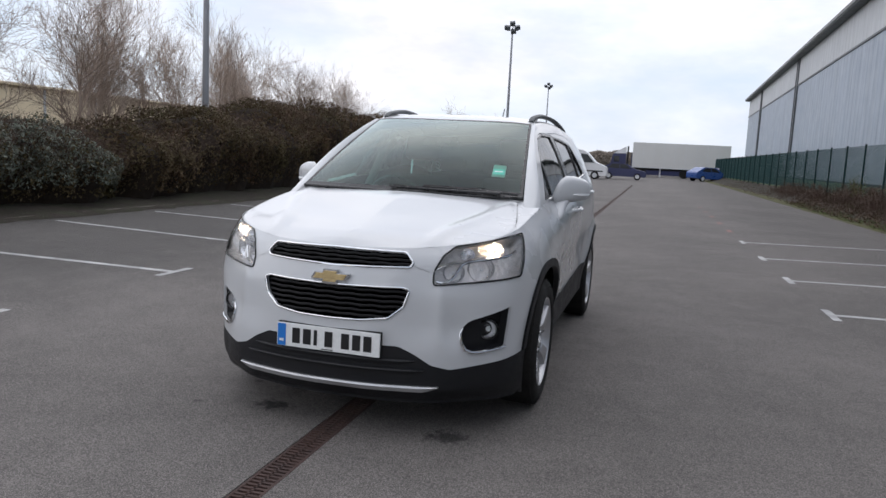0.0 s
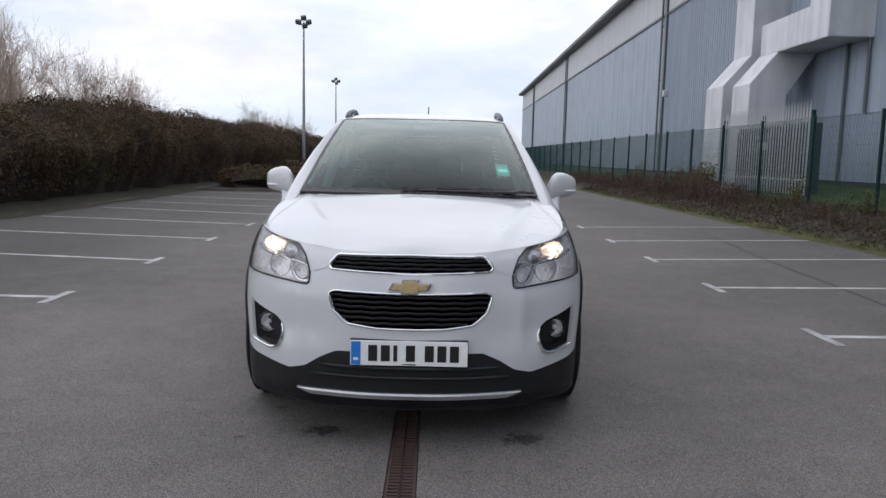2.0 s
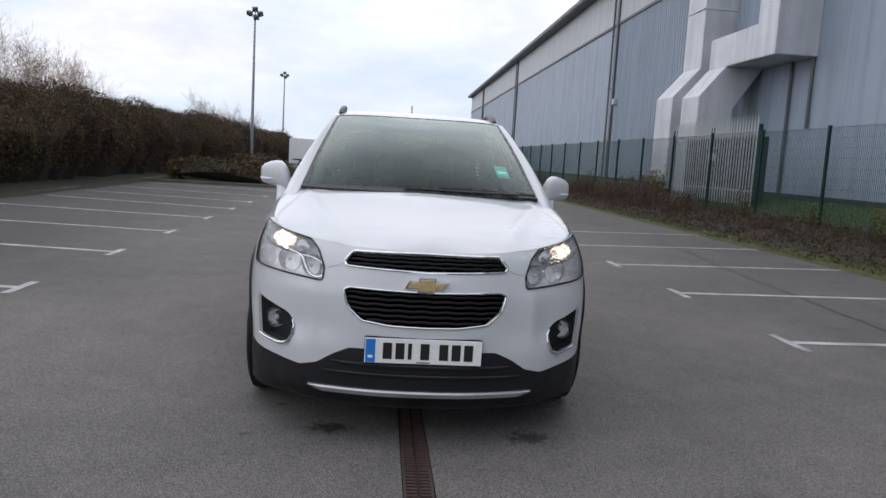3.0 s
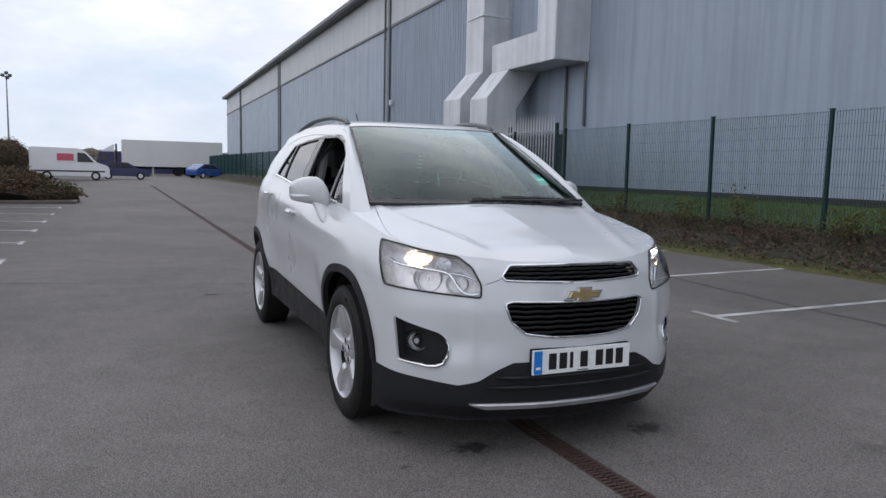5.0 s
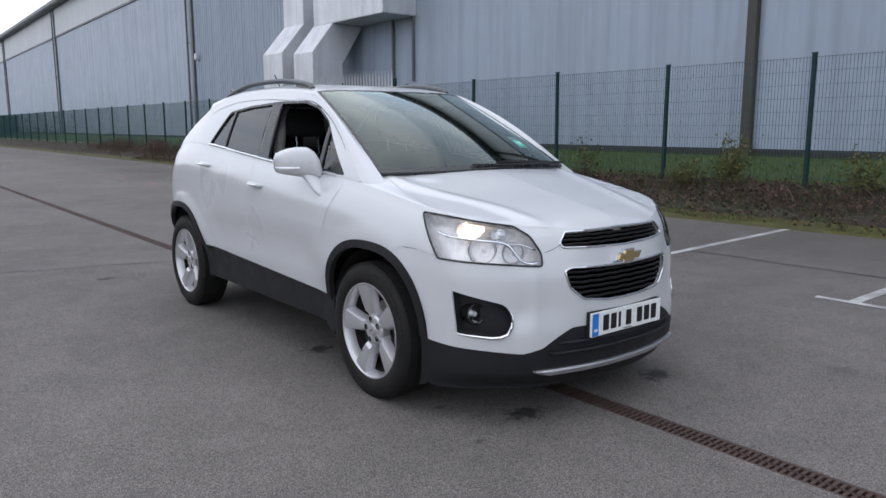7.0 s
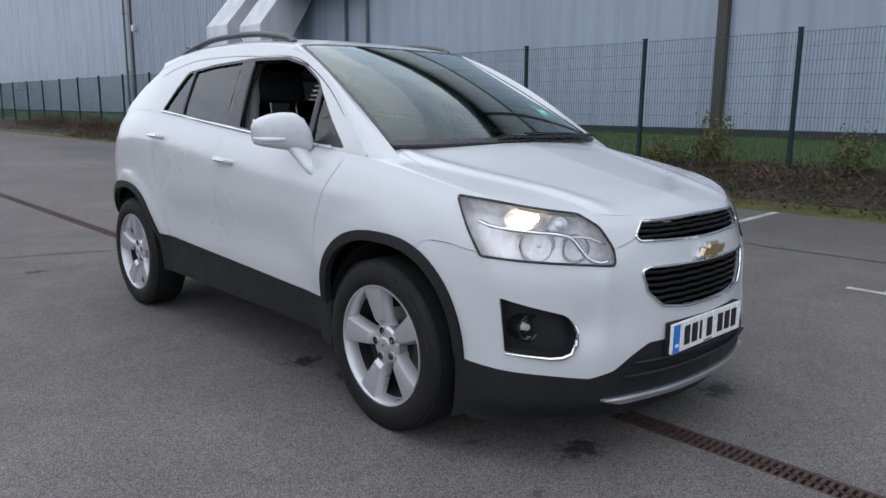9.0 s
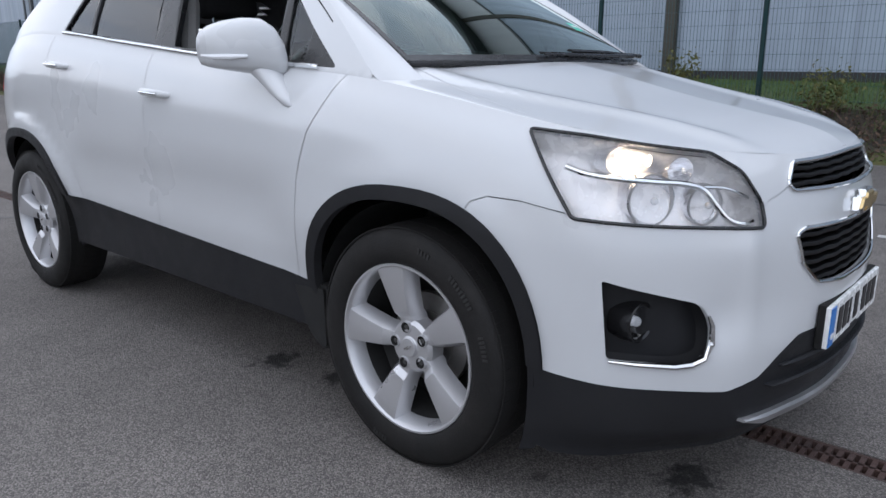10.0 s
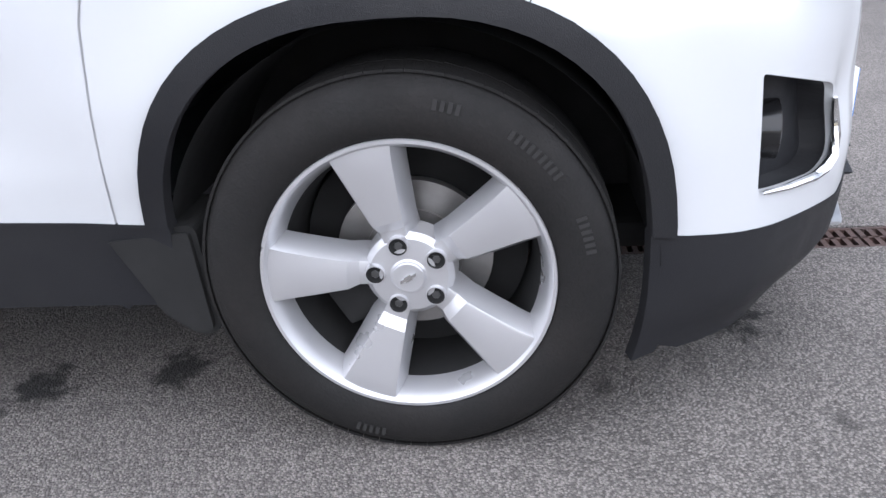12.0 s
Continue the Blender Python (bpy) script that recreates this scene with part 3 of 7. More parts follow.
    part("far_duct", duct([(0.0, 1.3, 23.6, 12.0, 12.0), (0.0, 1.3, 23.6, 4.85, 5.25), (1.0, 2.25, 23.6, 3.8, 4.15), (1.0, 2.25, 23.6, 0.7, 0.7)], 0.78), M["duct"], ducts, smooth=0)
    part("near_duct", along_wall(17.2, 18.45, 0.0, 1.35, 5.02, 12.0, bevel=0.02), M["duct"], ducts, smooth=0)
    part("side_box", along_wall(18.45, 21.9, 0.02, 1.33, 5.04, 6.1, bevel=0.02), M["duct"], ducts, smooth=0)
    part("sloped_duct", duct([(0.02, 1.33, 21.2, 5.06, 5.06), (0.95, 2.2, 21.2, 3.65, 4.0), (0.95, 2.2, 21.2, 0.7, 0.7)], 0.69), M["duct"], ducts, smooth=0)
    for z in (7.4, 9.0, 10.6):
        part("duct_seam", along_wall(17.16, 18.49, -0.02, 1.39, z, z + 0.05), M["galv"], ducts, smooth=0)
        part("duct_seam", along_wall(22.79, 24.41, -0.02, 1.34, z, z + 0.05), M["galv"], ducts, smooth=0)
    for y, foot in ((17.3, 2.9), (18.5, 0.9)):
        part("strut", tube([(wall_x(y) - 0.07, y, foot), (wall_x(y) - 0.07, y, 5.05)], 0.05, 8), M["flash"], ducts)
    plant = empty("plant_unit", "dark louvred plant unit behind a palisade fence", "plant unit")
    part("casing", box(9.75, 9.95, 14.4, 19.0, 0.55, 2.42, 0.03), M["plant"], plant, smooth=0)
    for k in range(12):
        part("louvre", box(9.71, 9.75, 14.55 + 0.37 * k, 14.85 + 0.37 * k, 0.8, 2.3), M["plinth"], plant, smooth=0)


build_warehouse()


def build_fence():
    fence = empty("mesh_fence", "dark green welded mesh security fence on the bank", "fence")
    X, STEP, BASE, HIGH = 8.58, 2.52, 0.5, 2.42
    bm = box(-0.03, 0.03, -0.03, 0.03, BASE - 0.35, HIGH, 0.006, 1)
    box(-0.034, 0.034, -0.034, 0.034, HIGH, HIGH + 0.02, bm=bm)
    post = part("post", bm, M["post"], fence, smooth=0)
    pm = bmesh.new()
    n = 48
    for k in range(n + 1):
        y = 0.03 + (STEP - 0.06) * k / n
        box(0.035, 0.042, y - 0.0018, y + 0.0018, BASE + 0.06, HIGH - 0.02, bm=pm)
    for k in range(10):
        z = BASE + 0.08 + k * (HIGH - BASE - 0.12) / 9
        fold = 0.02 if k in (0, 3, 6, 9) else 0.0
        box(0.030 - fold, 0.036, 0.02, STEP - 0.02, z - 0.002, z + 0.002, bm=pm)
    panel = part("mesh_panel", pm, M["wire"], fence, smooth=0)
    ys = [2.15 + STEP * k for k in range(-9, 33)]
    for k, y in enumerate(ys):
        p = post if k == 0 else new("post", post.data)
        q = panel if k == 0 else new("mesh_panel", panel.data)
        for ob in (p, q):
            ob.parent = fence
            ob.location = (X, y, random.uniform(-0.01, 0.01))
        p.rotation_euler = (random.uniform(-0.008, 0.008), random.uniform(-0.008, 0.008), 0)

    pal = empty("palisade_fence", "grey galvanised palisade fence round the plant unit", "fence")
    pm = bmesh.new()
    prof = [(-0.038, 0.012), (-0.016, -0.006), (0.016, -0.006), (0.038, 0.012)]
    lo = [pm.verts.new((d, w, 0.6)) for w, d in prof]
    hi = [pm.verts.new((d, w, 2.75)) for w, d in prof]
    tips = [pm.verts.new((0.0, w, 2.98)) for w in (-0.03, 0.0, 0.03)]
    for i in range(3):
        pm.faces.new((lo[i], lo[i + 1], hi[i + 1], hi[i]))
    pm.faces.new((hi[0], hi[1], tips[0]))
    pm.faces.new((hi[1], hi[2], tips[1]))
    pm.faces.new((hi[2], hi[3], tips[2]))
    bmesh.ops.solidify(pm, geom=pm.faces[:], thickness=0.004)
    pale = part("pale", pm, M["galv"], pal, smooth=0)
    count = 0
    for k in range(34):
        y = 14.05 + 0.155 * k
        ob = pale if count == 0 else new("pale", pale.data)
        ob.parent, ob.location = pal, (9.4, y, random.uniform(-0.01, 0.01))
        count += 1
    for z in (0.95, 2.45):
        part("rail", box(9.41, 9.45, 14.0, 19.3, z, z + 0.05), M["galv"], pal, smooth=0)
    for y in (13.98, 16.62, 19.32):
        part("palisade_post", box(9.42, 9.50, y - 0.05, y + 0.05, 0.4, 2.7, 0.008, 1), M["post"], pal, smooth=0)
    part("gate_lock", box(9.34, 9.42, 16.3, 16.6, 1.75, 1.95, 0.01), M["galv"], pal, smooth=0)


build_fence()

# ---------------------------------------------------------------- the parked car
# Plan of the body at bumper height, one half, from the nose round to the tail.
PLAN = [(0, -0.905), (0.25, -0.885), (0.45, -0.812), (0.62, -0.722), (0.74, -0.622), (0.788, -0.555), (0.828, -0.46), (0.852, -0.33), (0.868, -0.12), (0.877, 0.15),
        (0.885, 0.6), (0.886, 1.2), (0.886, 1.9), (0.886, 2.35), (0.874, 2.62), (0.842, 2.86), (0.78, 3.05), (0.65, 3.19), (0.4, 3.275), (0, 3.30)]


def spline(points, per=14):
    """A dense centripetal curve through plan points."""
    P = [Vector((-points[1][0], points[1][1]))] + [Vector(p) for p in points] + [Vector((-points[-2][0], points[-2][1]))]
    res = []
    for i in range(1, len(P) - 2):
        p0, p1, p2, p3 = P[i - 1 : i + 3]
        t1 = (p1 - p0).length ** 0.5
        t2 = t1 + (p2 - p1).length ** 0.5
        t3 = t2 + (p3 - p2).length ** 0.5
        for k in range(per):
            t = t1 + (t2 - t1) * k / per
            a1 = p0 * ((t1 - t) / t1) + p1 * (t / t1)
            a2 = p1 * ((t2 - t) / (t2 - t1)) + p2 * ((t - t1) / (t2 - t1))
            a3 = p2 * ((t3 - t) / (t3 - t2)) + p3 * ((t - t2) / (t3 - t2))
            b1 = a1 * ((t2 - t) / t2) + a2 * (t / t2)
            b2 = a2 * ((t3 - t) / (t3 - t1)) + a3 * ((t - t1) / (t3 - t1))
            res.append(b1 * ((t2 - t) / (t2 - t1)) + b2 * ((t - t1) / (t2 - t1)))
    res.append(P[-2].copy())
    return res


RING = spline(PLAN)
ARC = [0.0]
for a, b in zip(RING, RING[1:]):
    ARC.append(ARC[-1] + (b - a).length)
RX, RY, RS = np.array([p.x for p in RING]), np.array([p.y for p in RING]), np.array(ARC)
S_END = ARC[-1]
FRONT = int(np.argmin(np.abs(RX - 0.80) + 10 * (RY > 0)))


def s_at_y(y):
    return float(np.interp(y, RY, RS))


def s_at_x(x):
    return float(np.interp(x, RX[: FRONT + 1], RS[: FRONT + 1]))


def plan_at(s):
    x, y = float(np.interp(s, RS, RX)), float(np.interp(s, RS, RY))
    e = 0.03
    tx = float(np.interp(s + e, RS, RX) - np.interp(s - e, RS, RX))
    ty = float(np.interp(s + e, RS, RY) - np.interp(s - e, RS, RY))
    if s < e:
        tx, ty = 1.0, 0.02 * s / e
    if s > S_END - e:
        tx, ty = -1.0, 0.0
    n = math.hypot(tx, ty)
    return x, y, ty / n, -tx / n


TOP = curve((0.0, 0.897), (s_at_x(0.37), 0.902), (s_at_x(0.6), 0.925), (s_at_y(-0.36), 0.985), (s_at_y(0.0), 1.045), (s_at_y(0.3), 1.082), (s_at_y(0.8), 1.112),
            (s_at_y(1.5), 1.170), (s_at_y(2.15), 1.226), (s_at_y(2.45), 1.238), (s_at_y(2.7), 1.225), (s_at_y(2.88), 1.185), (s_at_y(3.05), 1.13), (S_END, 1.09))
IN_FRONT = curve((0.18, 0.075), (0.215, 0.045), (0.25, 0.020), (0.32, 0.010), (0.45, 0.003), (0.55, 0.0), (0.66, 0.002), (0.75, 0.014), (0.82, 0.031), (0.86, 0.046), (0.88, 0.057), (0.897, 0.072), (0.94, 0.100), (1.0, 0.135))
IN_LOW = curve((0.18, 0.065), (0.28, 0.050), (0.44, 0.045), (0.56, 0.022), (0.68, 0.003), (0.80, 0.0), (1.0, 0.0))
IN_TOP = curve((0.0, 0.096), (0.02, 0.074), (0.05, 0.054), (0.10, 0.031), (0.17, 0.011), (0.27, 0.0))
WHEELS = (0.0, 2.555)
HUB_Z = 0.345


def skin(s, z):
    """A point of the lower body: s runs round the plan, z is the height."""
    x, y, nx, ny = plan_at(s)
    wf = 1 - smooth_step(s_at_x(0.55), s_at_y(-0.30), s)
    # the front corners stand nearly upright, the doors tuck in towards the sill
    side = IN_LOW(z) * (0.22 + 0.78 * smooth_step(s_at_y(-0.05), s_at_y(0.6), s)) + IN_TOP(max(TOP(s) - z, 0.0)) * (1 - 0.25 * smooth_step(s_at_y(0.3), s_at_y(1.2), s))
    d = wf * IN_FRONT(z) + (1 - wf) * side
    for wy in WHEELS:
        r = math.hypot(y - wy, z - HUB_Z)
        if x > 0.5 and r < 0.75:
            d -= (0.008 if wy < 1 else 0.020) * (1 - smooth_step(0.46, 0.57, r)) * smooth_step(0.30, 0.6, z)
    # hollow of the door flanks above the sill
    d += 0.024 * smooth_step(s_at_y(0.42), s_at_y(0.7), s) * (1 - smooth_step(s_at_y(1.9), s_at_y(2.15), s)) * math.exp(-(((z - 0.66) / 0.12) ** 2))
    # tail tucked in towards the ground
    d += 0.11 * smooth_step(s_at_y(2.85), s_at_y(3.02), s) * (1 - smooth_step(0.32, 0.62, z))
    # fuller lower corners and a scoop beside the fog lamp
    d -= 0.028 * math.exp(-(((s - s_at_x(0.5)) / 0.16) ** 2)) * (1 - smooth_step(0.42, 0.56, z))
    d += 0.009 * math.exp(-(((s - s_at_x(0.565)) / 0.05) ** 2) - ((z - 0.53) / 0.085) ** 2)
    # crease beside the grille that runs down to the bumper corner
    f = s_at_x(0.50)
    d -= 0.017 * math.exp(-abs(s - f - 0.05 * (z - 0.6)) / 0.05) * smooth_step(0.42, 0.55, z) * (1 - smooth_step(0.70, 0.80, z))
    return Vector((x - nx * d, y - ny * d, z))


def skin_normal(s, z):
    e = 0.006
    if s < 0.02:
        n = skin_normal(0.02, z)
        n.x *= s / 0.02
        return n.normalized()
    a = skin(min(s + e, S_END), z) - skin(max(s - e, 0), z)
    b = skin(s, z + e) - skin(s, z - e)
    n = a.cross(b)
    return n.normalized() if n.length > 1e-9 else Vector((0, -1, 0))


def build_car():
    car = empty("car", "white compact five-door crossover parked over a drain, headlights lit", "car")

    # ----- flat pattern of the lower body: features given by x or y and height
    def fx(*pts):
        return [(s_at_x(a), b) for a, b in pts]

    def fy(*pts):
        return [(s_at_y(a), b) for a, b in pts]

    def ring(wy, r, z_from=None, n=40):
        res = []
        for k in range(n + 1):
            q = math.pi * (-0.12 + 1.24 * k / n)
            c, w = math.cos(q), math.sin(q)
            c, w = math.copysign(abs(c) ** 0.82, c), math.copysign(abs(w) ** 0.82, w)
            res.append((s_at_y(wy + r * c), HUB_Z + (r + 0.026) * w))
        return res

    arch_f, arch_r = ring(WHEELS[0], 0.394), ring(WHEELS[1], 0.394)
    rim_f, rim_r = ring(WHEELS[0], 0.433), ring(WHEELS[1], 0.433)
    low = lambda loop: [(loop[0][0], 0.05)] + loop + [(loop[-1][0], 0.05)]  # noqa: E731
    sill = lambda y: float(np.interp(y, (0.3, 2.2), (0.448, 0.525)))  # noqa: E731

    head = dense(rounded(fx((0.468, 0.742), (0.470, 0.80), (0.512, 0.873), (0.575, 0.915)) + fy((-0.50, 0.955), (-0.345, 0.968), (-0.375, 0.93), (-0.47, 0.80), (-0.485, 0.775)), 0.016))
    fog = dense(rounded(fy((-0.554, 0.636), (-0.572, 0.440)) + fx((0.645, 0.424), (0.598, 0.448), (0.585, 0.52), (0.618, 0.575)), [0.008, 0.010, 0.03, 0.03, 0.05, 0.05]))
    mouth = dense(rounded([(-0.05, 0.462)] + fx((0.33, 0.455), (0.40, 0.42), (0.47, 0.372), (0.55, 0.350)) + fy((-0.55, 0.378), (-0.45, 0.392), (-0.30, 0.418)) + [(s_at_y(-0.30), 0.10), (-0.05, 0.10)], 0.012))
    up_grille = dense(rounded([(-0.05, 0.888)] + fx((0.352, 0.883), (0.384, 0.838), (0.370, 0.819)) + [(0.0, 0.809), (-0.05, 0.809)], 0.016))
    lo_grille = dense(rounded([(-0.05, 0.722)] + fx((0.34, 0.728), (0.37, 0.715), (0.345, 0.64), (0.28, 0.585), (0.15, 0.568)) + [(0.0, 0.565), (-0.05, 0.565)], 0.02))
    sills = dense(fy((0.3, sill(0.3)), (1.2, sill(1.2)), (2.2, sill(2.2)), (2.2, 0.10), (0.3, 0.10)))
    tail_clad = dense(fy((2.9, 0.52), (3.10, 0.50)) + [(S_END, 0.48), (S_END, 0.1), (s_at_y(2.9), 0.1)])
    tail_lamp = dense(rounded(fy((3.00, 1.13), (3.03, 0.96), (3.13, 0.93)) + [(s_at_y(3.18), 1.07)], 0.02))
    gaps = {
        "bonnet_line": fx((0.372, 0.835), (0.41, 0.815), (0.452, 0.80)),
        "bumper_line": fy((-0.47, 0.785), (-0.36, 0.803), (-0.27, 0.806), (-0.225, 0.79), (-0.19, 0.74)),
        "front_door": fy((0.288, 1.10), (0.340, 1.0), (0.388, 0.92), (0.434, 0.78), (0.465, 0.6), (0.522, 0.2)),
        "mid_door": fy((1.335, 1.2), (1.34, 0.9), (1.36, 0.4)),
        "rear_door": fy((2.19, 1.3), (2.22, 1.05), (2.17, 0.88), (2.06, 0.72), (2.02, 0.40)),
        "rear_bumper": fy((2.86, 0.80), (2.96, 0.78), (3.10, 0.77)) + [(S_END, 0.76)],
    }
    strips = {k: band(dense(v + v[::-1], 0.03)[: len(dense(v + v[::-1], 0.03)) // 2 + 1], 0.003 if k in ("bumper_line", "bonnet_line") else 0.0045) for k, v in gaps.items()}
    top_edge = [(S_END * k / 260, TOP(S_END * k / 260)) for k in range(261)]
    BOT = 0.172
    grid = [(s_at_y(0.35 + 0.019 * i), 0.30) for i in range(101)]
    grid += [(S_END * i / 118, BOT + (TOP(S_END * i / 118) - BOT) * j / 26) for i in range(119) for j in range(27)]
    loops = [(top_edge, False), ([(0.0, 0.16 + 0.01 * k) for k in range(74)], False)] + [(p, True) for p in (head, fog, mouth, up_grille, lo_grille, sills, tail_clad, tail_lamp, low(arch_f), low(arch_r), low(rim_f), low(rim_r))]
    loops += [(p, True) for p in strips.values()]
    tris = cut_pattern(grid, loops)
    y_of = lambda s: float(np.interp(s, RS, RY))  # noqa: E731
    sets = {}
    inner = []
    door_f, door_m, door_r = gaps["front_door"], gaps["mid_door"], gaps["rear_door"]
    past = lambda line, s, z: s > float(np.interp(z, [p[1] for p in line][::-1], [p[0] for p in line][::-1]))  # noqa: E731
    for t in tris:
        cs, cz = sum(p[0] for p in t) / 3, sum(p[1] for p in t) / 3
        if cs > s_at_y(0.35) and cs < s_at_y(2.25) and cz < 0.30:
            continue
        if cz > TOP(cs) or cz < BOT or cs < 0 or cs > S_END:
            continue
        if inside(low(arch_f), cs, cz) or inside(low(arch_r), cs, cz):
            continue
        if inside(up_grille, cs, cz) or inside(lo_grille, cs, cz):
            continue
        if inside(head, cs, cz):
            sets.setdefault("head", []).append(t)
            continue
        if inside(fog, cs, cz):
            sets.setdefault("fog", []).append(t)
            continue
        if inside(tail_lamp, cs, cz):
            sets.setdefault("tail_lamp", []).append(t)
            continue
        inner.append(t)
        if inside(low(rim_f), cs, cz) and not inside(mouth, cs, cz) and not inside(sills, cs, cz):
            key = "arch_front"
        elif inside(low(rim_r), cs, cz) and not inside(sills, cs, cz):
            key = "arch_rear"
        elif inside(mouth, cs, cz):
            key = "valance"
        elif inside(sills, cs, cz):
            key = "sill"
        elif inside(tail_clad, cs, cz) and not inside(low(rim_r), cs, cz):
            key = "valance_rear"
        elif any(inside(p, cs, cz) for p in strips.values()):
            continue
        elif not past(door_f, cs, cz):
            bump_line = gaps["bumper_line"]
            if cs < s_at_y(-0.47) and cz < float(np.interp(cs, [0, s_at_x(0.37), s_at_x(0.452), s_at_x(0.46)], [0.9, 0.835, 0.80, 0.80])):
                key = "bumper"
            elif cs < s_at_y(-0.19) and cz < float(np.interp(cs, [p[0] for p in bump_line], [p[1] for p in bump_line])):
                key = "bumper"
            elif cs < s_at_y(-0.6) and cz < 0.9 and cs > s_at_x(0.46):
                key = "bumper" if cz < 0.80 else "nose"
            elif cs < s_at_x(0.62):
                key = "nose"
            else:
                key = "wing"
        elif not past(door_m, cs, cz):
            key = "door_front"
        elif not past(door_r, cs, cz) and cz > 0.3:
            key = "door_rear"
        else:
            key = "quarter"
        sets.setdefault(key, []).append(t)

    P = M["paint"]

    def panel(key, name, mat, offset=0.0, depth=0.014, both=True, label=""):
        done = []
        for m in ((1, -1),) if both else ((-1,), (1,)):
            done.append(part(name, sheet(sets.get(key, []), skin, skin_normal, offset, depth, m), mat, car, label, smooth=38))
        return done

    panel("bumper", "front_bumper", P)
    panel("nose", "nose_panel", P)
    panel("wing", "front_wing", P, both=False)
    doors = panel("door_front", "front_door", P, both=False)
    rear_doors = panel("door_rear", "rear_door", P, both=False)
    panel("quarter", "rear_quarter", P)
    panel("arch_front", "wheel_arch_trim", M["cladding"], 0.012, 0.030, both=False)
    panel("arch_rear", "wheel_arch_trim", M["cladding"], 0.012, 0.030, both=False)
    panel("valance", "lower_valance", M["cladding"], 0.003, 0.03)
    panel("sill", "sill_cladding", M["cladding"], 0.008, 0.03, both=False)
    panel("valance_rear", "rear_valance", M["cladding"], 0.006, 0.03)
    panel("tail_lamp", "tail_lamp", M["red"], 0.008, 0.03, both=False, label="red tail lamp")
    part("inner_shell", sheet(inner, skin, skin_normal, -0.016, 0, (1, -1)), M["under"], car)
    return car, sets, fog, head


car, CAR_SETS, CAR_FOG, CAR_SEAL = build_car()

def grid_tris(us, vs):
    res = []
    for a, b in zip(us, us[1:]):
        for c, d in zip(vs, vs[1:]):
            res += [[(a, c), (b, c), (b, d)], [(a, c), (b, d), (a, d)]]
    return res


def steps(a, b, n):
    return [a + (b - a) * k / n for k in range(n + 1)]


def normal_of(place, flip=1, e=0.004):
    def n(u, v):
        a = place(u + e, v) - place(u - e, v)
        b = place(u, v + e) - place(u, v - e)
        c = a.cross(b)
        return c.normalized() * flip if c.length > 1e-12 else Vector((0, 0, 1))
    return n


# ----- bonnet
S_BON = s_at_y(0.30)
SPINE_Z = curve((-0.834, 0.897), (-0.815, 0.913), (-0.78, 0.932), (-0.71, 0.953), (-0.6, 0.974), (-0.4, 1.014), (-0.1, 1.084), (0.06, 1.117))
BON_Y0, BON_Y1 = skin(0.0, TOP(0.0)).y, skin(S_BON, TOP(S_BON)).y


def bonnet_at(u, v):
    """u: from the nose to the windscreen, v: from the wing (0) to the middle (1)."""
    s = S_BON * min(max(u, 0), 1)
    e = skin(s, TOP(s))
    f = (e.y - BON_Y0) / (BON_Y1 - BON_Y0)
    ys = BON_Y0 + (0.055 - BON_Y0) * f
    zi = SPINE_Z(ys)
    v = min(max(v, 0), 1)
    p = 1.12 + 0.62 * smooth_step(0.42, 0.72, u)  # soft nose, rounder shoulders further back
    rise = (1 - (1 - v) ** p) ** (1 / p) if v < 1 else 1.0
    x, y = e.x * (1 - v), e.y + (ys - e.y) * v ** (1.2 - 0.82 * smooth_step(0.72, 1.0, u))
    z = e.z + (zi - e.z) * rise
    ridge = 0.40 + 0.24 * smooth_step(-0.8, 0.2, y)
    z += 0.010 * math.exp(-(((x - ridge) / 0.045) ** 2)) * smooth_step(-0.82, -0.6, y)
    return Vector((x, y, z))


def wing_edge(u):
    """Where the shut line between wing and bonnet runs."""
    return 0.15 * smooth_step(0.52, 0.98, u)


def bonnet_panel(car):
    bon_n = normal_of(bonnet_at)
    tris, wing = [], []
    us = steps(0.0, 1.0, 60)
    for a, b in zip(us, us[1:]):
        for c, d in zip(steps(0, 1, 26), steps(0, 1, 26)[1:]):
            def q(u, t):
                w = wing_edge(u)
                w = w + 0.006 if w > 0.002 else w
                return (u, w + (1 - w) * t)
            p = [q(a, c), q(b, c), q(b, d), q(a, d)]
            tris += [[p[0], p[1], p[2]], [p[0], p[2], p[3]]]
        if wing_edge(b) > 0.004:
            for c, d in zip(steps(0, 1, 4), steps(0, 1, 4)[1:]):
                p = [(a, wing_edge(a) * c), (b, wing_edge(b) * c), (b, wing_edge(b) * d), (a, wing_edge(a) * d)]
                wing += [[p[0], p[1], p[2]], [p[0], p[2], p[3]]]
    part("bonnet", sheet(tris, bonnet_at, bon_n, 0.0, 0.02), M["paint"], car, smooth=60)
    for m in ((-1,), (1,)):
        part("wing_top", sheet(wing, bonnet_at, bon_n, 0.0, 0.02, m), M["paint"], car, smooth=60)
    under = [[(p[0], p[1]) for p in t] for t in grid_tris(steps(0.05, 1, 16), steps(0.0, 0.5, 8))]
    part("bonnet_liner", sheet(under, bonnet_at, bon_n, -0.022, 0), M["under"], car)


# ----- windscreen, roof and side frames
def screen_at(u, v):
    base = Vector((0.680 * u, 0.085 + 0.075 * abs(u) ** 2.2, 1.122))
    top = roof_at(0.93 * u, 0.0)
    return base.lerp(top, v) + Vector((0, -0.45, 0.9)) * (0.035 * 4 * v * (1 - v) * (1 - 0.6 * u * u))


